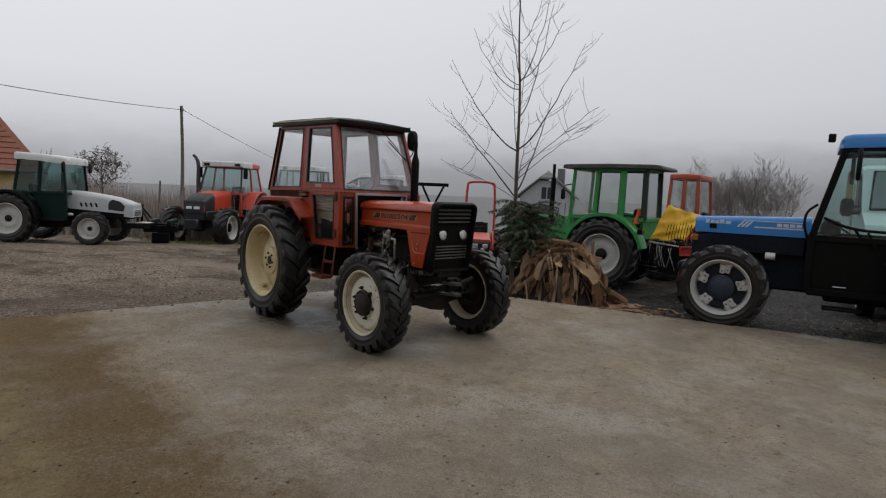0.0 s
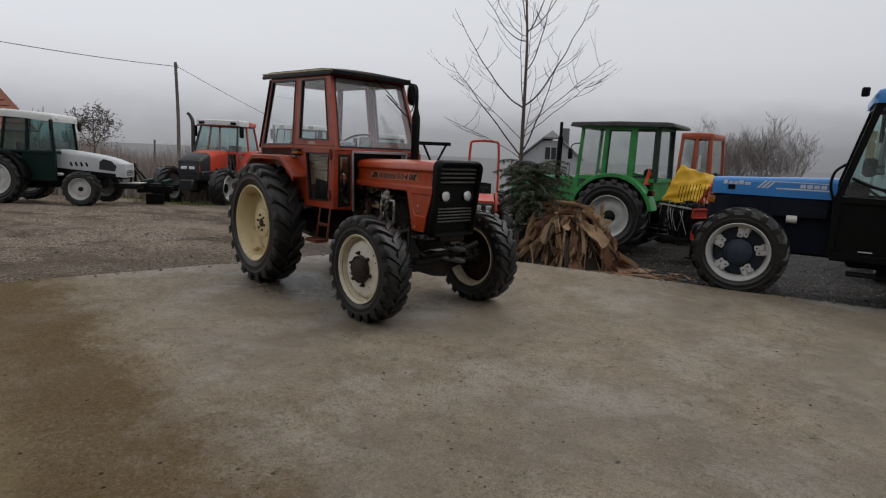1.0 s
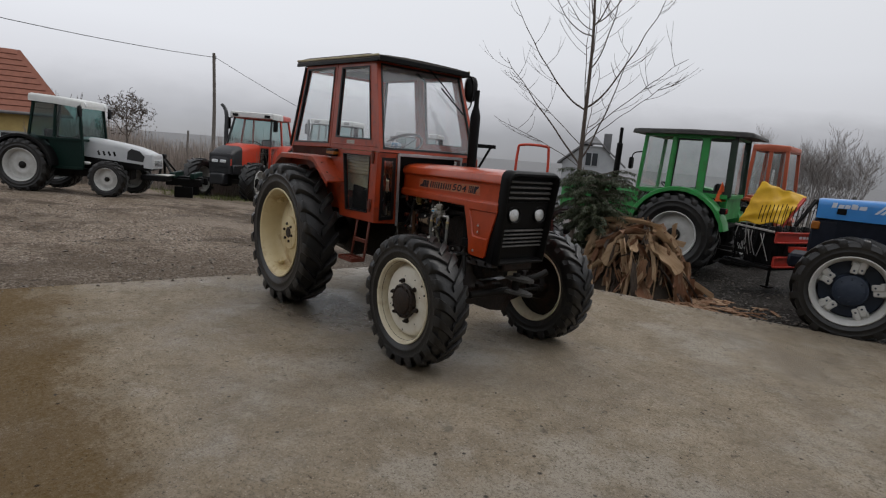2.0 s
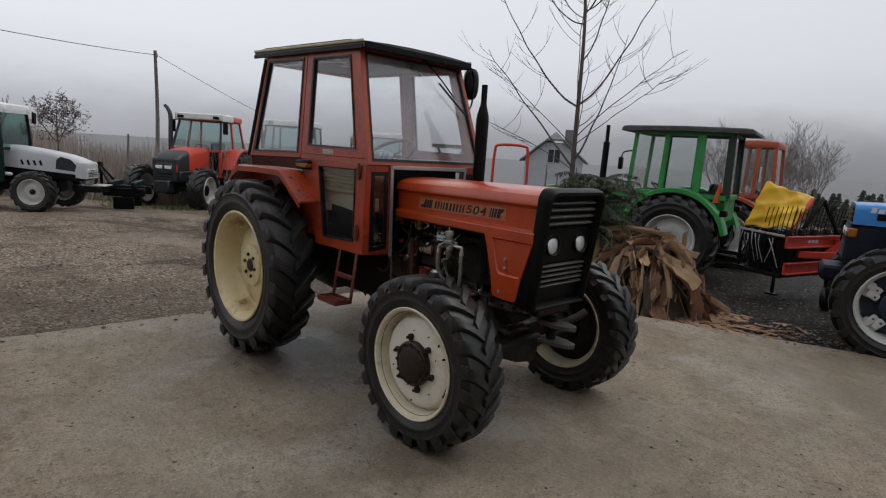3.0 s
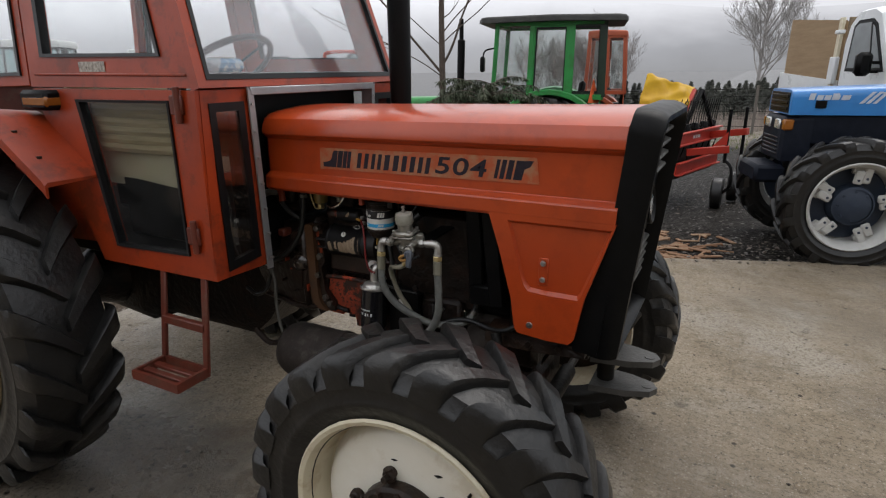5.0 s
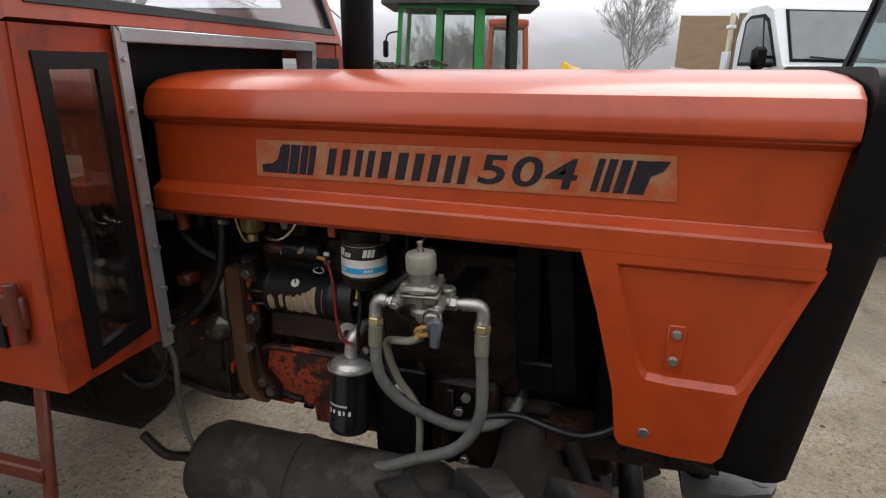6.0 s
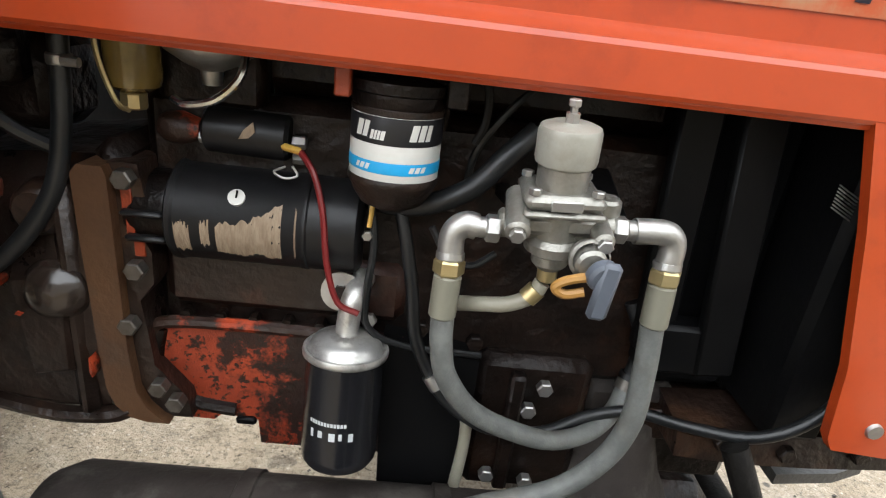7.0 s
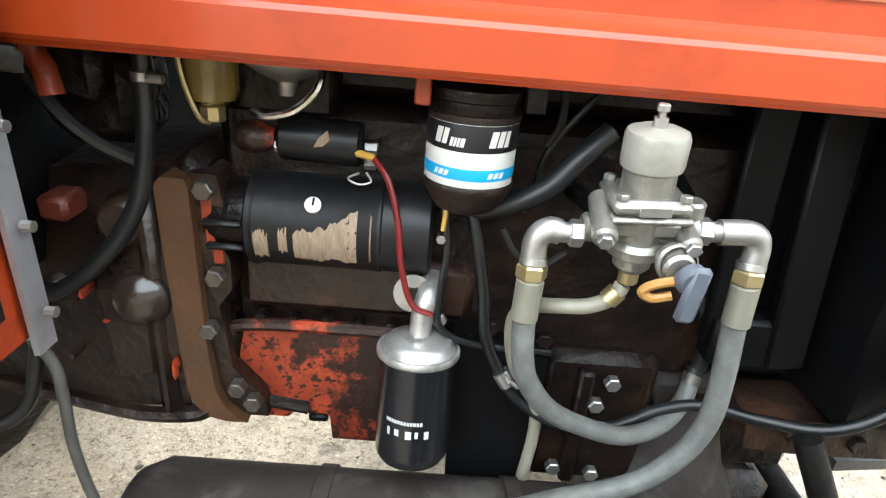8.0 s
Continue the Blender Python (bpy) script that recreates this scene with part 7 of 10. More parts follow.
                    part("door_frame", Shape().ring([w_(p, 0.95) for p in q], [w_(p, 0.80) for p in q], (0, sd * 0.012, 0)), pm if j else posts[0][2], T)
                    part("seal", Shape().ring([w_(p, 0.80) for p in q], [w_(p, 0.72) for p in q], (0, -sd * 0.02, 0)), RUBBER_SEAL, T)
            # mudguard
            fr = R + 0.10
            ya, yb_ = sd * (wb0 - 0.04), sd * (P["tr"] + P["W"] * P.get("fw", 0.42))
            ring = []
            for k in range(15):
                a = radians(P.get("fa0", 20) + (P.get("fa1", 158) - P.get("fa0", 20)) * k / 14)
                cx_, cz_ = math.cos(a), math.sin(a)
                ring.append([(rx + q * cx_, yy, R + q * cz_) for q, yy in ((fr, ya), (fr + 0.012, yb_ - sd * 0.02), (fr, yb_), (fr - 0.06, yb_), (fr - 0.06, yb_ - sd * 0.012), (fr - 0.014, yb_ - sd * 0.016), (fr - 0.014, ya))])
            part("mudguard", Shape().loft(ring), P["fender"], T, "", 40)
            part("inner_guard", Shape().prism([(rx + fr * math.cos(radians(a)), sd * (wb0 - 0.05), R + fr * math.sin(radians(a))) for a in range(20, 165, 12)], (0, sd * 0.012, 0)), P["fender"], T)
            # mirror
            mx, mo = P.get("mirror", 0.16), P.get("mirror_dx", 0.06)
            if mx:
                mm = part("mirror", Shape().box(xft + mo, xft + mo + 0.05, sd * (wt + 0.16) - 0.07, sd * (wt + 0.16) + 0.07, zt - 0.10 - mx, zt - 0.10 + mx * 0.3, 0.02), BLACK, T, "black side mirror")
                part("mirror_arm", Shape().tube([(xft, sd * wt, zt - 0.04), (xft + mo + 0.02, sd * (wt + 0.12), zt - 0.03), (xft + mo + 0.025, sd * (wt + 0.16), zt - 0.10)], 0.012, 6, 3), BLACK, mm)
        for nm, a, at in (("windscreen", xf, xft), ("rear_window", xb, xbt)):
            part(nm, Shape().add([(a, -wb0, zb), (a, wb0, zb), (at, wt, zt), (at, -wt, zt)], [(0, 1, 2, 3)]), g, T)
            part("cross_rail", Shape().bar((a, -wb0, zb), (a, wb0, zb), th, th), pm, T)
            part("cross_rail", Shape().bar((at, -wt, zt), (at, wt, zt), th, th), pm, T)
        part("cab_floor", Shape().box(xb, xf, -wb0 + 0.02, wb0 - 0.02, z0 - 0.06, z0, 0.01), BLACK, T)
        part("rear_wall", Shape().prism([(xb, -wb0, z0 + 0.1), (xb, wb0, z0 + 0.1), (xb, wb0, zb), (xb, -wb0, zb)], (0.02, 0, 0)), P.get("rearmat", pm), T)
        # roof
        ov, rh = P.get("over", 0.08), P.get("rh", 0.14)
        xa, xz = xbt - P.get("over_r", ov), xft + P.get("over_f", ov)
        rs = []
        for t, k, dz in ((0, 0.90, 0), (0.02, 0.97, 0.0), (0.06, 1.0, 0.0), (0.5, 1.0, 0.015), (0.94, 1.0, 0.0), (0.98, 0.97, 0), (1, 0.88, 0)):
            x = xa + (xz - xa) * t
            dz -= P.get("rtilt", 0) * t
            hgt = rh * (0.55 if t in (0, 1) else 0.9 if t in (0.02, 0.98) else 1)
            rs.append([(x, y, z + dz) for y, z in rounded((wt + ov) * k, zt, zt + hgt, rh * 0.35)])
        rf = part("roof", Shape().loft(rs), P["roof"], T, P.get("roof_label", ""), 40)
        if P.get("worklights"):
            for sd in (-1, 1):
                l = part("work_light", Shape().box(xz - 0.06, xz + 0.01, sd * wt * 0.75 - 0.08, sd * wt * 0.75 + 0.08, zt + rh * 0.15, zt + rh * 0.75, 0.012), BLACK, rf)
                part("lens", Shape().box(xz + 0.005, xz + 0.014, sd * wt * 0.75 - 0.065, sd * wt * 0.75 + 0.065, zt + rh * 0.22, zt + rh * 0.68, 0.004), LAMP, l)
        # inside
        sx = lerp(xb, xf, 0.34)
        st = part("seat", Shape().box(sx - 0.22, sx + 0.22, -0.24, 0.24, zb - 0.35, zb - 0.22, 0.04), BLACK, T, "black seat")
        part("seat_base", Shape().box(sx - 0.15, sx + 0.15, -0.15, 0.15, z0, zb - 0.33, 0.02), BLACK, st)
        part("backrest", Shape().bar((sx - 0.2, 0, zb - 0.25), (sx - 0.27, 0, zb + 0.22), 0.44, 0.10, up=(1, 0, 0), c=0.04), BLACK, st)
        ms_ = Matrix.Translation((xf - 0.42, 0, zb + 0.05)) @ Matrix.Rotation(radians(-35), 4, "Y")
        part("steering_wheel", Shape().tube([ms_ @ Vector((0.19 * math.cos(a), 0.19 * math.sin(a), 0)) for a in [2 * math.pi * i / 20 for i in range(21)]], 0.014, 6, 1, caps=False).bar(ms_ @ Vector((-0.19, 0, 0)), ms_ @ Vector((0.19, 0, 0)), 0.02, 0.01).cyl((xf - 0.12, 0, z0 + 0.2), (xf - 0.42, 0, zb + 0.05), 0.025, seg=8), BLACK, T)
        part("dashboard", Shape().box(xf - 0.22, xf - 0.04, -0.26, 0.26, z0, zb + 0.02, 0.03), BLACK, T)
    return T


def at(x, y, heading, dz=0.0):
    return pose(x, y, gz(x, y) + dz, 0, 0, heading)


# silver and dark green one
white = yard_tractor(at(-12.9, -1.78, 53), "silver-white compact tractor with dark green glass cab, on gravel", dict(
    R=0.66, W=0.40, r=0.455, w=0.30, wb=2.02, tr=0.68, tf=0.66, rim=RIM_LIGHT, hub=IRON, hk=0.22, hx0=1.18, hx1=2.92, hw=0.30, hz0=0.97, hz1=1.45, hz2=1.20, droop=1.5, hr=0.12, nose_round=0.12, gz0=0.76, gtop=0.06, lift=-0.13,
    body=SILVER, body_label="silver-white sloping bonnet", nosemat=SILVER, slatmat=BLACK, lz=0.94, skirt=BLACK, cx0=0.04, cx1=1.34, cx0t=0.17, cx1t=1.28, cz0=0.66, czb=1.36, czt=2.24, cw=0.56, cwt=0.53, post=DARK_GREEN, lower=DARK_GREEN, glass=GLASS_DEEP, roof=WHITE, roof_label="pale curved roof", rh=0.19, rtilt=0.10, over=0.10, fender=BLACK, mirror=0.20, fw=0.5, fa0=4, rearmat=DARK_GREEN))
for sd in (-1, 1):
    for k in range(4):
        x = 1.62 + k * 0.13
        part("vent", Shape().bar((x, sd * 0.301, 1.02), (x - 0.04, sd * 0.301, 1.13), 0.05, 0.006, up=(0, 1, 0)), BLACK, white, "dark slanted vent")
    part("nose_window", Shape().prism([(2.30, sd * 0.301, 0.96), (2.70, sd * 0.296, 0.92), (2.74, sd * 0.290, 1.06), (2.62, sd * 0.292, 1.19), (2.42, sd * 0.298, 1.24), (2.32, sd * 0.301, 1.16)], (0, sd * 0.006, 0)), CHARCOAL, white, "dark mesh panel on the nose")
    part("fuel_tank", Shape().box(1.25, 1.45, sd * 0.36, sd * 0.47, 0.76, 0.84, 0.03), WHITE, white)
    part("roof_lamp", Shape().cyl((1.36, sd * 0.44, 2.24), (1.40, sd * 0.44, 2.24), 0.055, seg=14, c=0.01), LAMP_CLEAR, white)
part("front_weight", Shape().box(2.60, 3.22, -0.24, 0.24, 0.46, 0.60, 0.02), BLACK, white)
part("tow_plate", Shape().box(2.96, 3.30, -0.22, 0.22, 0.602, 0.63, 0.008), STEEL, white)

# green and black tool carrier between the two
carrier = thing("implement_frame", at(-13.08, 1.28, 62), "low dark green implement frame with a black headstock, on gravel", "implement", "implements in the yard")
part("beam", Shape().box(-0.5, 1.0, -0.08, 0.08, 0.42, 0.60, 0.02), BLACK, carrier)
part("cross_beam", Shape().box(0.2, 0.32, -0.6, 0.6, 0.56, 0.72, 0.02), DARK_GREEN, carrier)
part("cross_beam", Shape().box(0.75, 0.87, -0.6, 0.6, 0.56, 0.72, 0.02), DARK_GREEN, carrier)
for sd in (-1, 1):
    part("headstock_leg", Shape().bar((-0.15, sd * 0.35, 0.45), (-0.10, sd * 0.06, 1.15), 0.07, 0.03), BLACK, carrier)
    part("brace", Shape().bar((-0.10, sd * 0.06, 1.10), (0.22, sd * 0.3, 0.62), 0.07, 0.04), BLACK, carrier)
    part("tool_plate", Shape().box(0.06, 1.06, sd * 0.42 - 0.03, sd * 0.42 + 0.03, 0.34, 0.56, 0.02), BLACK, carrier)
    part("skid", Shape().box(0.30, 0.80, sd * 0.42 - 0.04, sd * 0.42 + 0.04, 0.0, 0.32, 0.02), BLACK, carrier)
part("pin_head", Shape().box(-0.16, -0.04, -0.09, 0.09, 1.06, 1.20, 0.02), BLACK, carrier)

# red one with grey nose
redt = yard_tractor(at(-16.35, 5.455, -46.5), "red tractor with charcoal nose and big black mirrors, on grass", dict(
    R=0.76, W=0.44, r=0.57, w=0.38, wb=2.25, tr=0.80, tf=0.82, rim=RIM_LIGHT, hub=BLACK, hx0=0.95, hx1=2.60, hw=0.38, hz0=1.02, hz1=1.62, hz2=1.36, droop=2.2, hr=0.14, nose_round=0.10, gz0=0.78, gtop=0.02,
    body=RED, body_label="rounded red bonnet", taper=0.16, nosemat=CHARCOAL, lz=1.10, skirt=CHARCOAL, cx0=-0.75, cx1=0.95, cx0t=-0.60, cx1t=0.66, cz0=0.85, czb=1.55, czt=2.38, cw=0.68, cwt=0.58, post=RED, pt=0.06, posts=((0.0, 1.0, RED), (0.48, 1.0, RED), (1.0, 0.9, CHARCOAL)), glass=GLASS_PALE, roof=RED, roof_label="red roof with white front cap", rh=0.15, over=0.08, fender=RED, mirror=0.26, fw=0.5, rearmat=RED, worklights=True))
redt.scale = (1.215,) * 3
part("roof_cap", Shape().loft([[(x, y, z) for y, z in rounded(0.68, 2.375, 2.56, 0.06)] for x in (0.05, 0.76)] + [[(0.80, y, z) for y, z in rounded(0.63, 2.40, 2.53, 0.05)]]), WHITE, redt, "white roof front cap")
nb = part("nose_hood", Shape().loft([[(x, y, z) for y, z in rounded(w, 0.98, zt, 0.12)] for x, w, zt in ((2.02, 0.345, 1.545), (2.35, 0.338, 1.46), (2.58, 0.30, 1.34), (2.66, 0.25, 1.20))]), CHARCOAL, redt, "charcoal bonnet front")
part("exhaust_guard", Shape().tube([(0.90, -0.70, 1.0), (0.88, -0.74, 1.75), (0.80, -0.78, 2.40), (0.74, -0.88, 2.62), (0.72, -0.98, 2.72)], 0.070, 10, 5, 0.045), CHARCOAL, redt, "dark upright intake pipe")
for sd in (-1, 1):
    part("nose_lamp", Shape().box(2.648, 2.672, sd * 0.115 - 0.085, sd * 0.115 + 0.085, 1.085, 1.165, 0.015), LAMP_CLEAR, nb, "clear headlight")
    part("roof_lamp", Shape().box(0.79, 0.815, sd * 0.50 - 0.09, sd * 0.50 + 0.09, 2.41, 2.49, 0.01), BLACK, redt)
part("bumper_block", Shape().box(2.50, 2.80, -0.20, 0.20, 0.50, 0.80, 0.03), CHARCOAL, redt, "black front weight block")

# two more in the same row, seen through and beside the orange cab
GLASS_AQUA = glass_mat("aqua_tinted_glass", (0.60, 0.74, 0.73), 0.06)
silver = yard_tractor(at(-14.2, 7.5, -46.5), "silver tractor with white roof and aqua cab glass", dict(
    R=0.80, W=0.42, r=0.56, w=0.34, wb=2.25, tr=0.80, tf=0.78, rim=RIM_LIGHT, hub=BLACK, hx0=0.95, hx1=2.60, hw=0.36, hz0=1.04, hz1=1.62, hz2=1.40, droop=2.0, hr=0.13, nose_round=0.10, gz0=0.80, gtop=0.03, taper=0.12,
    body=SILVER, body_label="silver bonnet", nosemat=CHARCOAL, lz=1.14, skirt=CHARCOAL, cx0=-0.75, cx1=0.95, cx0t=-0.62, cx1t=0.70, cz0=0.85, czb=1.55, czt=2.62, cw=0.72, cwt=0.66, post=DARK_GREEN, pt=0.06, glass=GLASS_AQUA, roof=WHITE, roof_label="white roof with lamps", rh=0.16, over=0.08, fender=BLACK, mirror=0.26, fw=0.5, worklights=True))
silver.scale = (1.10,) * 3
part("exhaust", Shape().tube([(0.90, -0.66, 1.0), (0.90, -0.70, 1.75), (0.84, -0.74, 2.45), (0.78, -0.78, 2.72)], 0.055, 10, 4, 0.04), CHARCOAL, silver, "dark upright exhaust")
farblue = yard_tractor(at(-12.0, 9.7, -46.5), "blue tractor with a pale glass cab, parked in the row", dict(
    R=0.78, W=0.40, r=0.54, w=0.30, wb=2.15, tr=0.78, tf=0.74, rim=RIM_LIGHT, hub=BLACK, hx0=0.95, hx1=2.45, hw=0.33, hz0=1.02, hz1=1.52, hz2=1.42, hr=0.10, gz0=0.82, gtop=0.03,
    body=BLUE, body_label="blue bonnet", nosemat=CHARCOAL, lz=1.2, skirt=NAVY, cx0=-0.70, cx1=0.92, cx0t=-0.60, cx1t=0.74, cz0=0.85, czb=1.52, czt=2.40, cw=0.66, cwt=0.62, post=CHARCOAL, pt=0.05, glass=GLASS_AQUA, roof=WHITE, roof_label="pale roof", rh=0.14, over=0.07, fender=BLUE, mirror=0.24, fw=0.45))
farblue.scale = (1.12,) * 3

# green one beside the bark heap
green = yard_tractor(at(-0.16, 7.38, 193), "green older tractor with framed cab and dark flat roof", dict(
    R=0.755, W=0.42, r=0.52, w=0.26, wb=2.15, tr=0.80, tf=0.68, rim=RIM_LIGHT, hub=IRON, hx0=0.90, hx1=2.55, hw=0.31, hz0=0.98, hz1=1.50, hz2=1.46, hr=0.09, gz0=0.90, gtop=0.03,
    body=GREEN, nosemat=GREEN, lz=1.25, skirt=BLACK, cx0=-0.74, cx1=0.86, cx0t=-0.72, cx1t=0.80, cz0=1.00, czb=1.50, czt=2.54, cw=0.58, cwt=0.56, post=GREEN, pt=0.075, posts=((0.0, 1.4, GREEN_BLACK), (0.30, 1.7, GREEN), (0.66, 1.0, GREEN), (1.0, 0.8, GREEN)), far_posts=(0, 3), seals=(0, 1), rrim=0.41, hk=0.3, roof=ROOF_DARK, roof_label="dark flat overhanging roof", rh=0.085, over=0.17, over_f=0.26, over_r=0.32, fender=GREEN, mirror=0.0, fw=0.40, open_rear=True, fa0=12, fa1=168))
part("warning_triangle", Shape().prism([(-0.72, 0.46, 1.42), (-0.56, 0.70, 1.42), (-0.62, 0.58, 1.76)], (-0.007, 0.006, 0)), SIGN_ORANGE, green, "orange slow-vehicle triangle")
for sd in (-1, 1):
    tl = part("tail_lamp", Shape().box(-0.82, -0.72, sd * 0.86 - 0.07, sd * 0.86 + 0.07, 1.22, 1.32, 0.01), BLACK, green, "tail lamp")
    part("lens", Shape().box(-0.83, -0.80, sd * 0.86 - 0.06, sd * 0.86 + 0.06, 1.23, 1.31, 0.006), RED_LENS, tl)
part("exhaust", Shape().cyl((1.42, 0.34, 1.30), (1.40, 0.34, 2.34), 0.058, seg=14, c=0.010).cyl((1.40, 0.34, 2.34), (1.40, 0.34, 2.64), 0.034, seg=12), BLACK, green, "black upright exhaust")
part("mirror", Shape().box(0.96, 1.02, 0.66, 0.80, 1.86, 2.08, 0.02).tube([(0.84, 0.57, 2.20), (0.96, 0.70, 2.16), (0.99, 0.73, 2.05)], 0.012, 6, 3), BLACK, green, "folded side mirror")
part("drawbar", Shape().box(-0.95, -0.3, -0.06, 0.06, 0.42, 0.52, 0.01), IRON, green)
for sd in (-1, 1):
    part("lower_link", Shape().bar((-0.3, sd * 0.25, 0.55), (-1.05, sd * 0.38, 0.50), 0.05, 0.07), IRON, green)

# orange one behind it
yard_tractor(at(-0.36, 10.5, 190), "orange-red tractor with a glass cab and a paper in the window", dict(
    R=0.72, W=0.38, r=0.48, w=0.24, wb=2.1, tr=0.74, tf=0.68, rim=RIM_LIGHT, hx0=0.05, hx1=2.4, hw=0.30, hz0=1.0, hz1=1.5, hz2=1.42, gz0=0.9, body=RED_ORANGE, nosemat=BLACK, cx0=-0.72, cx1=0.02, cx0t=-0.66, cx1t=-0.02, cz0=0.95, czb=1.55, czt=2.58, cw=0.62, cwt=0.58, post=RED_ORANGE, pt=0.07, roof=RED_ORANGE, rh=0.10, over=0.05, fender=RED_ORANGE, mirror=0.0))
paper = thing("notice", at(0.14, 10.12, 190), "white paper notice stuck in a cab window", "notice")
part("sheet", Shape().box(0.0, 0.004, -0.11, 0.11, 1.83, 2.14, 0.0005), PAPER, paper)
for k in range(5):
    part("print_bar", Shape().box(-0.002, 0.0, -0.08, 0.07 - 0.02 * (k % 2), 1.89 + k * 0.045, 1.90 + k * 0.045, 0.0005), CHARCOAL, paper)

# small red one with a roll hoop
small = yard_tractor(at(-3.35, 6.35, -45), "small red tractor with a bent roll hoop, standing on gravel", dict(
    R=0.56, W=0.28, r=0.42, w=0.20, wb=1.60, tr=0.50, tf=0.52, rim=RIM_LIGHT, hx0=0.45, hx1=1.75, hw=0.24, hz0=0.62, hz1=1.05, hz2=0.98, gz0=0.55, body=RED, nosemat=CHARCOAL))
part("roll_hoop", Shape().tube([(-0.25, -0.36, 0.60), (-0.25, -0.36, 1.5), (-0.25, -0.34, 2.12), (-0.25, -0.26, 2.26), (-0.25, 0.26, 2.26), (-0.25, 0.34, 2.12), (-0.25, 0.36, 1.5), (-0.25, 0.36, 0.60)], 0.030, 10, 4), RED, small, "red tubular roll hoop")
for sd in (-1, 1):
    part("mudguard", Shape().loft([[(0.56 * math.cos(radians(a)), yy, 0.50 + 0.56 * math.sin(radians(a)) + dz) for yy, dz in ((sd * 0.30, 0), (sd * 0.62, 0), (sd * 0.62, -0.05), (sd * 0.30, -0.012))] for a in range(15, 166, 15)]), RED, small)
part("seat", Shape().box(-0.22, 0.20, -0.22, 0.22, 0.85, 0.95, 0.03).bar((-0.2, 0, 0.93), (-0.28, 0, 1.25), 0.42, 0.08, up=(1, 0, 0)), BLACK, small, "black seat")
part("steering_wheel", Shape().lathe([(0.17, 0), (0.185, 0.012), (0.17, 0.024), (0.155, 0.012), (0.17, 0)], Matrix.Translation((0.38, 0, 1.22)) @ Matrix.Rotation(radians(-25), 4, "Y"), 22).cyl((0.5, 0, 0.9), (0.38, 0, 1.22), 0.02, seg=8), BLACK, small)

# black lifting frame behind
loader = thing("lifting_frame", at(-5.05, 6.25, 35), "black steel lifting frame with slanted struts", "implement", "implements in the yard")
part("top_beam", Shape().box(-0.42, 0.42, -0.05, 0.05, 2.18, 2.27, 0.01), BLACK, loader)
part("mast", Shape().box(-0.05, 0.05, -0.05, 0.05, 0.0, 1.72, 0.01), BLACK, loader)
part("foot", Shape().box(-0.40, 0.40, -0.40, 0.40, 0.0, 0.06, 0.01), BLACK, loader)
for sx in (-1, 1):
    part("strut", Shape().bar((sx * 0.30, 0, 2.20), (0, 0, 1.60), 0.05, 0.06, up=(0, 1, 0)), BLACK, loader)

# blue one on the right
BH = 195
bf = Vector((math.cos(radians(BH)), math.sin(radians(BH)), 0))
bo = Vector((3.33, 4.66, 0)) - bf * 2.1
blue = yard_tractor(pose(bo.x, bo.y, -0.075, 0, 0, BH), "blue tractor with black engine side and white lobed wheels", dict(
    R=0.74, W=0.42, r=0.565, w=0.33, wb=2.1, rx=-0.42, tr=0.80, tf=0.66, rim=RIM_LIGHT, hub=HUB_BLUE, kind="lobed", frim=0.36, hx0=1.14, hx1=2.55, hw=0.29, hz0=1.275, hz1=1.545, hz2=1.49, hr=0.07, gz0=0.86, gtop=0.232,
    body=BLUE, body_label="blue bonnet with pale stripes", nosemat=NAVY, slatmat=CHARCOAL, lz=1.185, skirt=NAVY, chassis=NAVY, cx0=-1.00, cx1=1.13, cx0t=-0.92, cx1t=0.86, cz0=0.62, czb=1.30, czt=2.42, cw=0.56, cwt=0.54, post=BLACK, pt=0.075, glass=GLASS_TEAL, lower=BLACK, roof=BLUE, roof_label="blue cab roof", rh=0.17, over=0.07, fender=BLACK, mirror=0.30, mirror_dx=-0.16, fw=0.55, rearmat=BLACK))
SILVER_INK = mat("silver_decal_film", (0.50, 0.55, 0.62), (0.42, 0.47, 0.55), rough=0.4, bump=0)
for sd in (-1, 1):
    y = sd * 0.2925
    for k, (x0, w) in enumerate(((2.42, 0.045), (2.36, 0.05), (2.30, 0.05), (2.24, 0.05), (2.20, 0.02), (2.165, 0.05), (2.12, 0.02))):
        part("brand_block", Shape().prism([(x0, y, 1.405), (x0 - w, y, 1.405), (x0 - w - 0.01 * sd, y, 1.445 + (0.015 if k in (0, 3) else 0)), (x0 - 0.01 * sd, y, 1.445 + (0.015 if k in (0, 3) else 0))], (0, sd * 0.002, 0)), SILVER_INK, blue, "silver decal block")
    for k in range(3):
        x0 = 2.02 - k * 0.05
        part("stripe", Shape().prism([(x0, y, 1.375), (x0 - 0.03, y, 1.375), (x0 - 0.12, y, 1.475), (x0 - 0.09, y, 1.475)], (0, sd * 0.002, 0)), SILVER_INK, blue)
    part("stripe", Shape().box(1.22, 1.86, y, y + sd * 0.002, 1.46, 1.472, 0.0005), SILVER_INK, blue)
    part("stripe", Shape().box(1.20, 1.80, y, y + sd * 0.002, 1.372, 1.39, 0.0005), SILVER_INK, blue)
    for k in range(4):
        part("type_block", Shape().box(1.25 + k * 0.075, 1.31 + k * 0.075, y, y + sd * 0.003, 1.40, 1.445, 0.0005), SILVER_INK, blue)
    part("indicator", Shape().box(2.50, 2.585, sd * 0.20, sd * 0.296, 1.14, 1.235, 0.012), AMBER, blue, "amber and clear corner lamp")
    part("bonnet_catch", Shape().box(2.27, 2.36, y, y + sd * 0.012, 1.335, 1.40, 0.006), BLACK, blue)
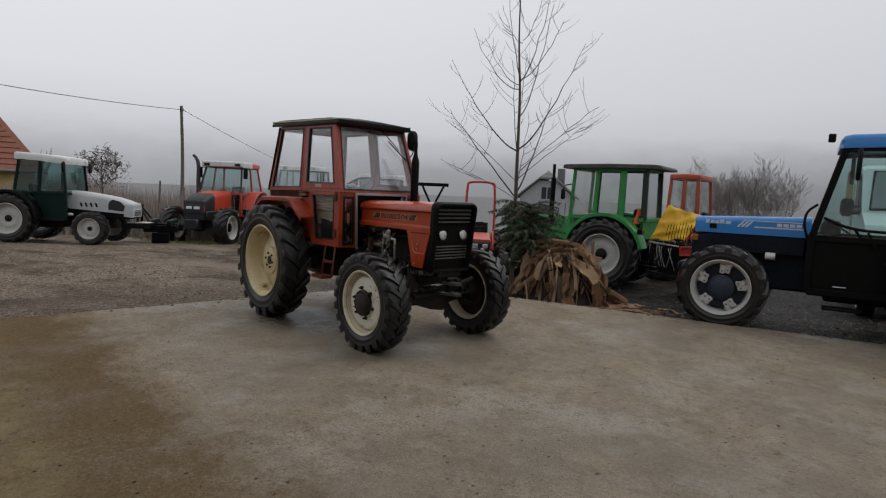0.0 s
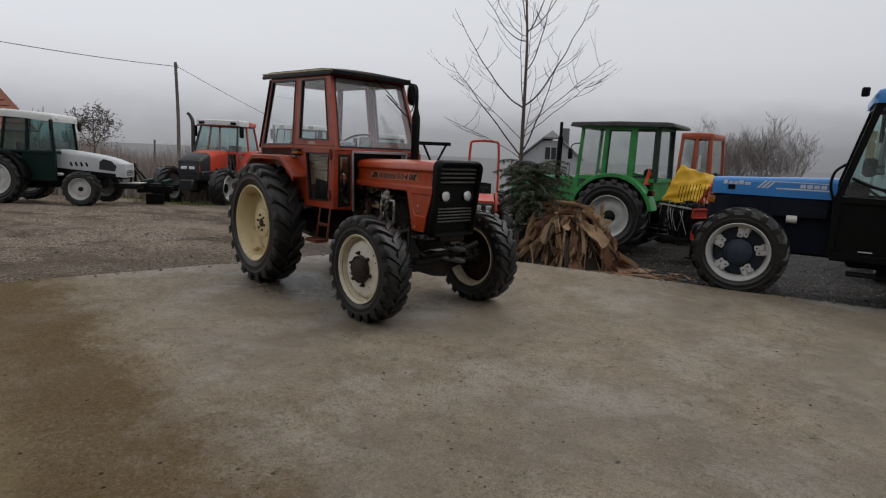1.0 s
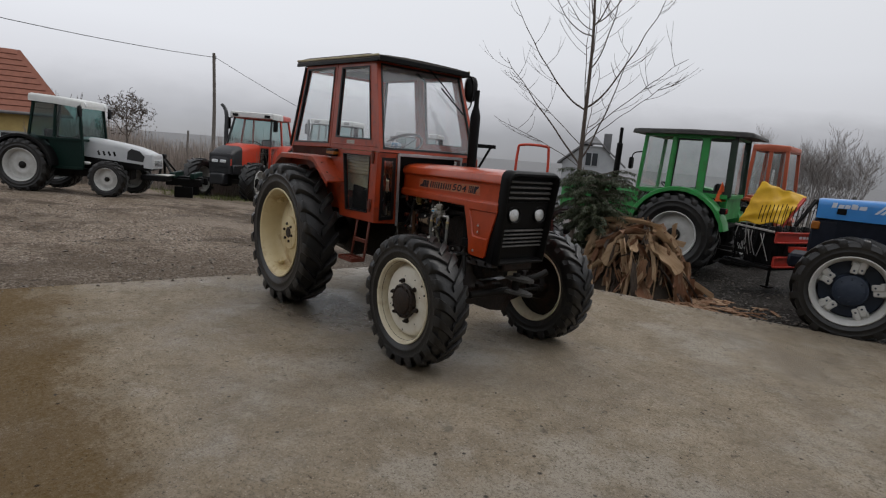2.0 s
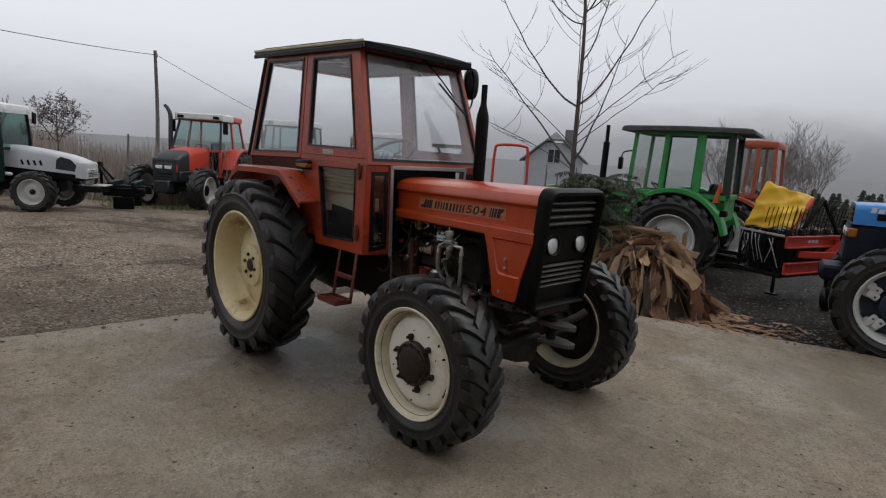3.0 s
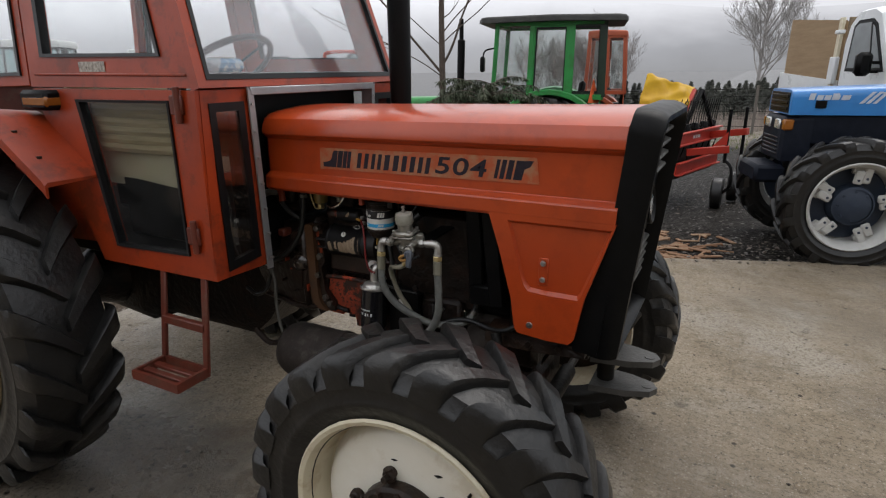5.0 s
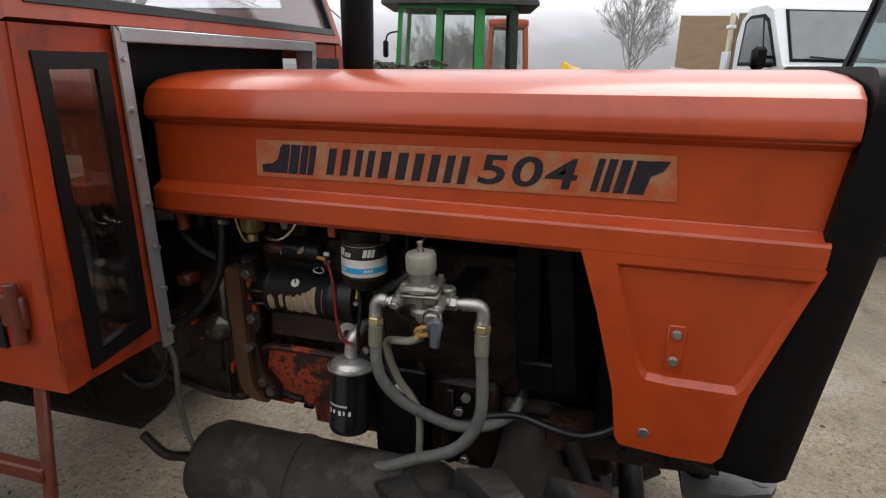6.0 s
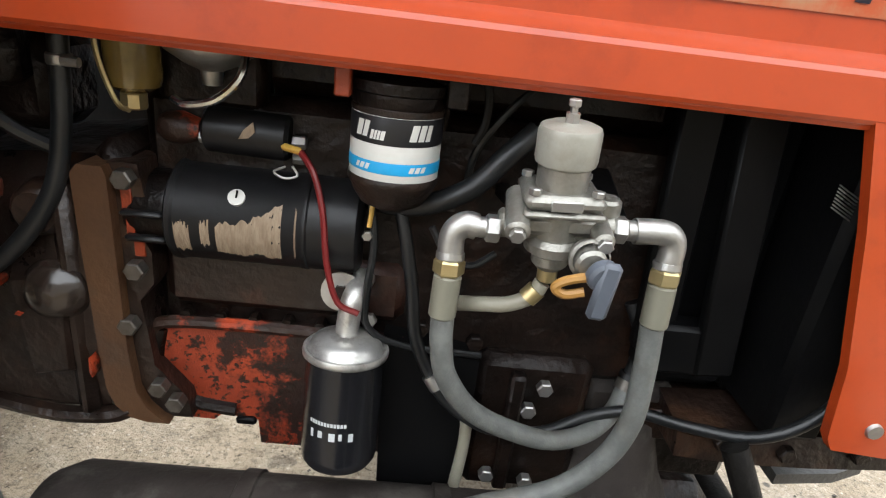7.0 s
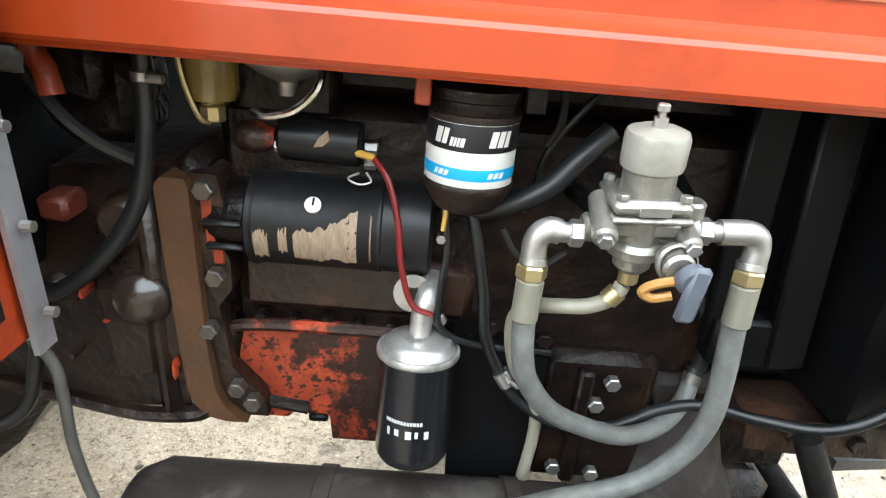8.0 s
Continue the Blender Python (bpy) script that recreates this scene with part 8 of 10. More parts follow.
bg_ = part("bonnet_grille", Shape().prism([(2.551, -0.25, 1.290), (2.551, 0.25, 1.290), (2.551, 0.24, 1.465), (2.551, -0.24, 1.465)], (0.006, 0, 0)), BLACK, blue, "dark grille in the blue bonnet front")
for z in (1.325, 1.378, 1.430):
    part("slat", Shape().bar((2.556, -0.23, z), (2.556, 0.23, z), 0.016, 0.030, c=0.005), BLACK, bg_)
part("front_weight_frame", Shape().box(2.50, 2.76, -0.27, 0.27, 0.66, 0.82, 0.03), NAVY, blue, "navy front frame")
part("white_filter", Shape().cyl((1.52, 0.30, 1.0), (1.64, 0.30, 1.0), 0.05, seg=16, c=0.006), WHITE_LABEL, blue)
part("grab_rail", Shape().tube([(1.16, 0.58, 1.25), (1.22, 0.62, 1.45), (1.20, 0.62, 1.62), (1.10, 0.58, 1.72)], 0.016, 8, 4), BLACK, blue)
part("beacon_lamp", Shape().box(0.98, 1.06, 0.46, 0.58, 2.50, 2.60, 0.012), BLACK, blue, "black work lamp on the roof corner")
part("step", Shape().box(0.55, 0.95, 0.56, 0.74, 0.42, 0.46, 0.01), BLACK, blue)
part("instrument_hood", Shape().box(0.82, 1.04, -0.30, 0.34, 1.30, 1.52, 0.05), BLACK, blue)
part("door_bar", Shape().tube([(1.02, 0.575, 1.56), (0.82, 0.58, 1.47), (0.55, 0.58, 1.42), (0.0, 0.58, 1.41)], 0.018, 8, 4), BLACK, blue, "black bar across the door glass")
part("door_latch", Shape().bar((0.56, 0.585, 1.40), (0.46, 0.585, 1.20), 0.05, 0.03).bar((0.70, 0.585, 1.44), (0.60, 0.585, 1.30), 0.035, 0.03), BLACK, blue)
part("door_lettering", Shape().box(0.72, 0.86, 0.602, 0.6035, 0.70, 0.713, 0.0004), SILVER_INK, blue)

# ---- red tine machine with a yellow sheet, between the green and the blue one ----
RAKE_RED = mat("red_machine_paint", (0.42, 0.030, 0.016), (0.30, 0.026, 0.014), scale=6, rough=0.42, bump=0.04)
rake = thing("tine_harrow", pose(1.39, 6.84, -0.20, 0, 0, -15), "red folded tine machine with black tines under a yellow plastic sheet", "implement", "implements in the yard")
part("gear_case", Shape().box(0.02, 0.60, -0.40, 0.94, 0.40, 0.97, 0.05), BLACK, rake, "greasy black gear case")
part("base_frame", Shape().ring([(-0.06, -0.52, 0.40), (0.62, -0.52, 0.40), (0.62, 1.02, 0.40), (-0.06, 1.02, 0.40)], [(0.02, -0.44, 0.40), (0.54, -0.44, 0.40), (0.54, 0.94, 0.40), (0.02, 0.94, 0.40)], (0, 0, 0.07)), BLACK, rake)
for x in (-0.04, 0.30):
    part("corner_post", Shape().box(x - 0.02, x + 0.02, -0.52, -0.48, 0.44, 1.02, 0.006), BLACK, rake)
part("front_rail", Shape().bar((-0.08, -0.53, 1.03), (0.62, -0.53, 1.00), 0.03, 0.03), STEEL, rake, "pale bare rail")
part("front_rail", Shape().bar((-0.08, -0.55, 0.46), (0.64, -0.55, 0.43), 0.05, 0.05), BLACK, rake)
for k in range(5):
    part("rotor_hub", Shape().cyl((0.0 + k * 0.13, -0.45, 0.98), (0.0 + k * 0.13, -0.45, 1.07), 0.055, 0.045, 10, 0.01), BLACK, rake)
    part("rotor_hub", Shape().cyl((0.58, -0.40 + k * 0.32, 1.0), (0.58, -0.40 + k * 0.32, 1.09), 0.06, 0.05, 10, 0.01), BLACK, rake)
for z, dx in ((0.92, 0.0), (0.545, 0.02)):
    b_ = part("side_beam", Shape().box(0.625 + dx, 0.655 + dx, -0.52, 1.05, z - 0.075, z + 0.075, 0.006), RAKE_RED, rake, "red channel beam")
    for zz in (z - 0.075, z + 0.075):
        part("beam_flange", Shape().box(0.64 + dx, 0.70 + dx, -0.525, 1.055, zz - 0.010, zz + 0.010, 0.003), RAKE_RED, b_)
for k in range(3):
    part("label_bar", Shape().box(0.656, 0.659, 0.0 + k * 0.09, 0.07 + k * 0.09, 0.90, 0.94, 0.001), PRINT, rake)
rnd = random.Random(3)
for k in range(7):
    part("tine_bar", Shape().box(-0.04, 0.62, -0.45 + k * 0.23, -0.41 + k * 0.23, 0.97, 1.01, 0.008), BLACK, rake)
    for j in range(7):
        x, y = 0.02 + j * 0.10 + rnd.uniform(-0.02, 0.02), -0.47 + k * 0.24
        part("tine", Shape().tube([(x, y, 0.97), (x + 0.02, y - 0.02, 0.80), (x - 0.03, y, 0.62), (x + 0.05, y + 0.01, 0.48)], 0.008, 5, 3), BLACK, rake)
for k in range(16):
    x, y = -0.02 + rnd.random() * 0.5, -0.56 - rnd.random() * 0.03
    part("loose_tine", Shape().tube([(x, y, 1.02 - rnd.random() * 0.08), (x - 0.04 + rnd.random() * 0.12, y - 0.02, 0.84), (x - 0.12 + rnd.random() * 0.3, y, 0.62 - rnd.random() * 0.1)], 0.006, 5, 3), BLACK if k % 3 else STEEL, rake)
for k in range(7):
    part("upright_tine", Shape().tube([(0.28 + k * 0.065, -0.50, 1.02), (0.29 + k * 0.065, -0.50, 1.20), (0.31 + k * 0.066, -0.48, 1.38 + 0.01 * k)], 0.006, 5, 3), BLACK, rake)
for k in range(16):
    y = -0.35 + k * 0.09
    part("upright_tine", Shape().tube([(0.60, y, 1.0), (0.61, y, 1.20), (0.64, y, 1.40)], 0.006, 5, 3), BLACK, rake)
part("a_frame_strut", Shape().bar((0.52, 0.0, 1.02), (0.56, 0.40, 1.52), 0.05, 0.04), BLACK, rake)
part("a_frame_strut", Shape().bar((0.60, 0.85, 1.02), (0.56, 0.40, 1.52), 0.05, 0.04), BLACK, rake)
part("sheet_rest", Shape().bar((0.57, -0.36, 1.06), (0.57, 0.10, 1.53), 0.05, 0.04), RAKE_RED, rake, "red bar under the sheet")
part("tow_arm", Shape().bar((0.66, -0.20, 0.74), (1.13, -0.01, 0.80), 0.08, 0.09), RAKE_RED, rake, "red arm")
part("tow_arm", Shape().bar((0.66, 0.70, 0.90), (1.16, 0.61, 0.98), 0.08, 0.09), RAKE_RED, rake, "red arm")
part("gusset", Shape().prism([(0.94, -0.08, 0.83), (1.10, -0.02, 0.85), (1.10, -0.02, 1.02)], (0.008, 0.02, 0)), RAKE_RED, rake)
for dx, dy in ((0.0, 0.0), (0.02, 0.62)):
    x, y = 1.09 + dx, 0.0 + dy
    part("castor_post", Shape().cyl((x, y, 0.62), (x, y, 1.30), 0.022, seg=10).tube([(x, y, 0.66), (x + 0.10, y - 0.03, 0.56), (x + 0.12, y - 0.05, 0.34), (x + 0.02, y - 0.06, 0.22)], 0.020, 8, 4), BLACK, rake)
    part("castor_wheel", Shape().lathe([(0.0005, -0.045), (0.09, -0.05), (0.17, -0.070), (0.20, -0.055), (0.205, 0.0), (0.20, 0.055), (0.17, 0.070), (0.09, 0.05), (0.0005, 0.045)], Matrix.Translation((x - 0.05, y + 0.02, 0.208)) @ Matrix.Rotation(radians(14), 4, "Z") @ Matrix.Rotation(radians(90), 4, "Y"), 24), RUBBER, rake, "small black castor wheel")
part("stand_leg", Shape().box(0.115, 0.165, 0.16, 0.19, 0.02, 0.42, 0.008).box(0.06, 0.22, 0.11, 0.24, 0.0, 0.03, 0.006), BLACK, rake)
sheet = thing("plastic_sheet", pose(1.15, 6.55, -0.20, 0, 0, 12), "creased yellow plastic sheet thrown over the machine", "sheet")
vs, fs = [], []
NU, NV = 34, 26
for i in range(NU):
    for j in range(NV):
        u, v = i / (NU - 1), j / (NV - 1)
        low = Vector((0.07, -0.44, 1.08)).lerp(Vector((0.66, -0.40, 1.12)), u)
        top = Vector((0.23, -0.06, 1.735)).lerp(Vector((0.86, 0.12, 1.56)), u)
        p = low.lerp(top, v)
        ridge = 0.045 * abs(math.sin((u * 0.9 + v * 0.7 + 0.12 * noise.noise((u * 2, v * 2, 9))) * 7.5)) * (0.35 + 0.65 * v) + 0.025 * abs(math.sin((u * 0.4 - v) * 9 + 1)) + 0.03 * noise.noise((u * 2.5, v * 3, 2))
        p.y += ridge - 0.05 * math.sin(math.pi * v)
        p.z += 0.030 * noise.noise((u * 5, v * 4, 8)) * (0.4 + v) + 0.02 * math.sin(u * 10) * (1 - v)
        p.x += 0.02 * noise.noise((u * 3, v * 6, 6))
        vs.append(tuple(p))
for i in range(NU - 1):
    for j in range(NV - 1):
        k = i * NV + j
        fs.append((k, k + NV, k + NV + 1, k + 1))
me = Shape().add(vs, fs).mesh("cover", YELLOW_SHEET, 60)
cov = put("cover", me, sheet)
sol = cov.modifiers.new("thick", "SOLIDIFY")
sol.thickness = 0.004


# ---- bark heap beside the slab ----
BARK = mat("dry_bark_slab", (0.205, 0.108, 0.056), (0.090, 0.045, 0.024), scale=9, rough=0.85, bump=0.6, bscale=45, stretch=(0.5, 4, 4), stain=(0.33, 0.24, 0.15), sscale=4, samt=0.6)
BARK_PALE = mat("pale_split_wood", (0.40, 0.28, 0.17), (0.21, 0.13, 0.07), scale=8, rough=0.85, bump=0.5, bscale=40, stretch=(0.5, 4, 4))
BARK_DARK = mat("wet_dark_bark", (0.066, 0.046, 0.033), (0.026, 0.018, 0.013), scale=9, rough=0.75, bump=0.7, bscale=45, stretch=(0.5, 4, 4))
BARK_RED = mat("red_brown_inner_bark", (0.19, 0.088, 0.045), (0.10, 0.048, 0.028), scale=9, rough=0.85, bump=0.6, bscale=45, stretch=(0.5, 4, 4), stain=(0.32, 0.23, 0.15), sscale=5, samt=0.4)
EARTH = mat("dark_earth", (0.035, 0.027, 0.020), (0.06, 0.045, 0.032), scale=20, rough=0.95, bump=0.8, bscale=40)
heap_c = Vector((0.85, 4.05, gz(1.0, 4.0)))
heap = thing("bark_heap", Matrix.Translation(heap_c), "conical heap of dry brown bark slabs beside the concrete", "wood heap")
HR, HH = 0.92, 1.0
rnd = random.Random(11)
rings = []
for t in [i / 7 for i in range(8)]:
    rr_ = HR * 0.80 * (1 - t) ** 0.62 + 0.02
    rings.append([(rr_ * math.cos(a) * (1 + 0.1 * noise.noise((math.cos(a), math.sin(a), t))), rr_ * 0.85 * math.sin(a), HH * 0.9 * t - 0.04) for a in [2 * math.pi * k / 18 for k in range(18)]])
part("core", Shape().loft(rings), EARTH, heap, "dark earth and litter inside the heap")


def slab_mesh(L, w, curl, mt, seed):
    r_ = random.Random(seed)
    vs, fs = [], []
    nL, nW = 8, 5
    for i in range(nL):
        for j in range(nW):
            u, v = i / (nL - 1), j / (nW - 1) - 0.5
            ww = w * (0.74 + 0.26 * math.sin(math.pi * (0.06 + 0.88 * u))) * (1 + r_.uniform(-0.22, 0.22))
            vs.append((L * (u - 0.5) + r_.uniform(-0.03, 0.03) * L * (1.6 if i in (0, nL - 1) else 0.4), ww * v, curl * (v * v) * 4 * w + 0.07 * L * math.sin(u * 3.0 + seed * 0.45) + 0.03 * L * v * math.sin(u * 4 + seed) + r_.uniform(-0.006, 0.006)))
    n = len(vs)
    vs += [(x, y, z - 0.007) for x, y, z in vs]
    for i in range(nL - 1):
        for j in range(nW - 1):
            k = i * nW + j
            fs += [(k, k + 1, k + nW + 1, k + nW), (n + k, n + k + nW, n + k + nW + 1, n + k + 1)]
    rim = [j for j in range(nW)] + [i * nW + nW - 1 for i in range(1, nL)] + [(nL - 1) * nW + j for j in range(nW - 2, -1, -1)] + [i * nW for i in range(nL - 2, 0, -1)]
    for a, b in zip(rim, rim[1:] + rim[:1]):
        fs.append((a, n + a, n + b, b))
    return Shape().add(vs, fs).mesh("bark_slab", mt, 40)


strips = [slab_mesh(0.30 + 0.14 * (k % 5), 0.020 + 0.018 * (k % 4), 0.25 + 0.35 * (k % 3), (BARK, BARK_PALE, BARK_RED, BARK_DARK, BARK_PALE)[k % 5], k) for k in range(16)]
sheets = [slab_mesh(0.36 + 0.08 * (k % 4), 0.13 + 0.05 * (k % 3), 0.22 + 0.14 * (k % 3), (BARK, BARK_RED, BARK_PALE, BARK)[k % 4], 40 + k) for k in range(9)]
for i in range(300):
    t = 1 - (1 - i / 300) ** 0.85
    a = rnd.uniform(0, 2 * math.pi)
    h = HH * t * rnd.uniform(0.75, 1.0)
    rad = (HR * (1 - h / HH) ** 0.62 * 0.92 + 0.03) * rnd.uniform(0.76, 1.08)
    slope = (66 if h < 0.62 * HH else 30) + rnd.gauss(0, 17 if h < 0.62 * HH else 24)
    m = Matrix.Translation((rad * math.cos(a), 0.86 * rad * math.sin(a), h + 0.02)) @ Matrix.Rotation(a, 4, "Z") @ Matrix.Rotation(radians(slope), 4, "Y") @ Matrix.Rotation(radians(rnd.gauss(0, 19 if h < 0.62 * HH else 60)), 4, "Z") @ Matrix.Rotation(radians(rnd.uniform(-24, 24)), 4, "X")
    put("bark_slab", sheets[rnd.randrange(9)] if rnd.random() < (0.10 if h < 0.45 * HH else 0.24) else strips[rnd.randrange(16)], heap, m)
s = Shape()
for i in range(190):
    d = rnd.uniform(0.05, 1.0) ** 1.3
    x, y = 1.5 + d * rnd.uniform(0.2, 1.2), 4.0 + rnd.uniform(-0.35, 0.7) * (1 + d * 0.2)
    if slab_out(x, y) < 0.03:
        continue
    L, w = rnd.uniform(0.05, 0.30), rnd.uniform(0.012, 0.075)
    m = Matrix.Translation((x, y, gz(x, y) + 0.02)) @ Matrix.Rotation(rnd.gauss(0.2, 0.9), 4, "Z") @ Matrix.Rotation(rnd.uniform(-0.2, 0.2), 4, "Y")
    s.box(-L / 2, L / 2, -w / 2, w / 2, -0.006, 0.008, 0.003, m)
tagged(put("bark_litter", s.mesh("bark_litter", BARK)), "scattered bark chips on the gravel", "litter", kind="stuff")

# ---- bare sapling and evergreen bush ----
TWIG = mat("grey_brown_bark", (0.085, 0.065, 0.052), (0.05, 0.038, 0.03), scale=30, rough=0.85, bump=0.4)
# for distant trees: mist is mixed into the base colour
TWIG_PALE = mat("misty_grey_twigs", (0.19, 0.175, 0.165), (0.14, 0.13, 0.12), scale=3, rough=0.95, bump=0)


def limb(s, p, d, L, r, depth, rnd, up=0.25, spread=0.7, seg=5, kids=(3, 5), wob=0.12, rmin=0.002):
    """A tapering limb with side twigs that turn upward."""
    n = 5
    pts, q, dd = [Vector(p)], Vector(p), Vector(d).normalized()
    for i in range(n):
        dd = (dd + Vector((rnd.uniform(-wob, wob), rnd.uniform(-wob, wob), rnd.uniform(-wob, wob) + up * 0.35))).normalized()
        q = q + dd * (L / n)
        pts.append(q.copy())
    s.tube(pts, r, seg, 2, max(rmin, r * 0.28), caps=False)
    if depth <= 0:
        return
    for k in range(rnd.randint(*kids)):
        t = rnd.uniform(0.25, 0.95)
        i = min(n - 1, int(t * n))
        base = pts[i].lerp(pts[i + 1], t * n - i)
        axis = (pts[i + 1] - pts[i]).normalized()
        side = axis.cross(Vector((rnd.uniform(-1, 1), rnd.uniform(-1, 1), rnd.uniform(-1, 1)))).normalized()
        limb(s, base, (axis * (1 - spread) + side * spread + Z * up * 0.5), L * rnd.uniform(0.35, 0.6), max(rmin, r * 0.45 * (1.1 - t * 0.4)), depth - 1, rnd, up, spread, max(3, seg - 1), kids, wob, rmin)


sx, sy = -0.60, 4.45
sap = thing("tree", pose(sx, sy, gz(sx, sy)), "bare young tree with thin upswept twigs, behind the bark heap", "tree")
s = Shape()
trunk = [(0, 0, 0), (0.01, 0.0, 1.2), (0.0, -0.01, 2.2), (0.01, -0.03, 3.0), (-0.01, -0.03, 3.8), (-0.06, -0.06, 4.6), (-0.07, -0.08, 5.4), (-0.05, -0.09, 6.3)]
s.tube(trunk, 0.045, 9, 4, 0.006)
part("trunk", s, TWIG, sap, "slim grey-brown trunk")
rnd = random.Random(21)
FAN, DEEP = Vector((0.80, 0.60, 0)), Vector((-0.60, 0.80, 0))      # the crown is a flat fan, wider than it is deep


def sapling_limb(z0, out, rise, deep, r, bend=1.25, run=0.88):
    """An upswept limb: leaves the trunk at a slant and steepens, with long thin twigs."""
    s = Shape()
    n = 9
    pts = []
    for i in range(n + 1):
        t = i / n
        wob = 0.03 * t
        pts.append(Vector((-0.01, -0.02, z0)) + FAN * (out * t ** run + rnd.uniform(-wob, wob)) + DEEP * (deep * t ** 0.9 + rnd.uniform(-wob, wob)) + Z * (rise * t ** bend))
    s.tube(pts, r, 6, 3, 0.0035, caps=False)
    L = math.hypot(math.hypot(out, deep), rise)
    for k in range(int(2 + L * 2.6)):
        t = rnd.uniform(0.28, 0.97)
        i = min(n - 1, int(t * n))
        b = pts[i].lerp(pts[i + 1], t * n - i)
        d = (pts[i + 1] - pts[i]).normalized()
        side = (FAN * rnd.choice((-1, 1, 1)) * math.copysign(1, out) + DEEP * rnd.uniform(-0.9, 0.9)).normalized()
        l = rnd.uniform(0.25, 0.75) * min(1.0, L * 0.6)
        q = [b]
        e = (d * 0.55 + side * 0.75).normalized()
        for j in range(4):
            q.append(q[-1] + e * l / 4)
            e = (e + Z * 0.13 + d * 0.1 + Vector((rnd.uniform(-0.1, 0.1), rnd.uniform(-0.1, 0.1), 0))).normalized()
        s.tube(q, 0.0042, 4, 2, 0.0018, caps=False)
        if rnd.random() < 0.6:
            c = q[2]
            e2 = (e * 0.6 + side.cross(Z) * rnd.uniform(-0.7, 0.7)).normalized()
            s.tube([c, c + e2 * l * 0.25, c + e2 * l * 0.45 + Z * 0.05], 0.0028, 4, 2, 0.0015, caps=False)
    part("limb", s, TWIG, sap)


for spec in ((1.80, -1.40, 1.66, 0.25, 0.016, 1.0, 1.0), (1.84, 0.62, 1.80, -0.15, 0.016, 1.1), (2.66, -1.30, 1.65, -0.2, 0.015), (2.68, 1.14, 2.0, 0.2, 0.016), (3.28, 0.52, 2.1, 0.1, 0.011, 1.2, 0.75), (3.80, -0.95, 1.15, 0.1, 0.010, 1.7), (3.88, -0.66, 0.80, -0.25, 0.008, 1.6), (3.96, 0.50, 1.6, -0.1, 0.012, 1.3), (3.98, 0.74, 1.15, 0.25, 0.010, 1.3),
             (4.02, -0.30, 1.6, -0.05, 0.010), (4.65, -0.42, 0.75, 0.2, 0.007, 1.6), (4.70, 0.34, 0.8, -0.15, 0.007, 1.6), (5.1, -0.22, 0.8, -0.1, 0.006), (2.20, 1.45, 1.35, 0.3, 0.008, 0.90, 1.0), (2.10, 1.20, 1.0, -0.4, 0.007, 0.95, 1.0), (1.76, -1.44, 0.70, -0.25, 0.007, 0.85, 1.0), (2.10, -1.30, 1.15, 0.35, 0.007, 1.0, 1.0), (1.92, 0.15, 1.6, 0.8, 0.009), (2.67, -0.10, 1.5, -0.75, 0.009), (3.30, 0.05, 1.3, 0.6, 0.008)):
    sapling_limb(*spec)

FIR = mat("dark_evergreen_needles", (0.020, 0.032, 0.015), (0.052, 0.062, 0.028), scale=6, rough=0.75, bump=0, lo=0.3, hi=0.7, mix=1.0)
bush = thing("evergreen_bush", pose(0.22, 3.85, gz(0.2, 3.9)), "drooping dark green evergreen branches at the foot of the tree", "bush")
rnd = random.Random(5)
s, st = Shape(), Shape()
st.tube([(0, 0, 0), (0.02, 0.02, 0.8), (0.0, 0.05, 1.6)], 0.03, 7, 3, 0.012)
for b in range(150):
    a = rnd.uniform(0, 2 * math.pi)
    z0 = rnd.uniform(0.55, 1.62)
    L = rnd.uniform(0.30, 0.62) * (1.15 if z0 > 0.9 else 0.75)
    d = Vector((math.cos(a), math.sin(a), rnd.uniform(0.10, 0.60)))
    pts, q = [], Vector((rnd.uniform(-0.08, 0.08), rnd.uniform(-0.08, 0.10), z0))
    for k in range(7):
        pts.append(q.copy())
        q = q + d.normalized() * L / 6
        d.z -= 0.16
    st.tube(pts, 0.007, 4, 1, 0.002, caps=False)
    for k in range(1, 7):
        for j in range(36):
            c = pts[k].lerp(pts[k - 1], rnd.random())
            dr = (d.normalized() * 0.6 + Vector((rnd.uniform(-1, 1), rnd.uniform(-1, 1), rnd.uniform(-0.9, 0.4)))).normalized()
            sd_ = dr.cross(Vector((rnd.uniform(-1, 1), rnd.uniform(-1, 1), 1))).normalized()
            l_, w_ = rnd.uniform(0.035, 0.085), rnd.uniform(0.003, 0.006)
            s.add([c, c + dr * l_ * 0.5 + sd_ * w_, c + dr * l_ - Z * 0.015, c + dr * l_ * 0.5 - sd_ * w_], [(0, 1, 2, 3)])
part("stems", st, TWIG, bush)
sp = put("needles", s.mesh("needles", FIR, 80, False), bush)
tagged(sp, "dark green needle sprays", kind="stuff")

# ---- houses ----
YELLOW_WALL = mat("ochre_house_plaster", (0.52, 0.40, 0.16), (0.42, 0.31, 0.12), scale=3, rough=0.9, bump=0.2)
WHITE_WALL = mat("grey_white_plaster", (0.34, 0.355, 0.37), (0.28, 0.29, 0.305), scale=2, rough=0.9, bump=0.1)
TILE = mat("red_roof_tile", (0.20, 0.075, 0.047), (0.13, 0.05, 0.035), scale=4, rough=0.85, bump=0.3)
SLATE = mat("grey_roof_sheet", (0.14, 0.14, 0.145), (0.10, 0.10, 0.10), scale=2, rough=0.8, bump=0.2)
WIN_DARK = mat("dark_window_glass", (0.03, 0.035, 0.04), rough=0.15, bump=0)

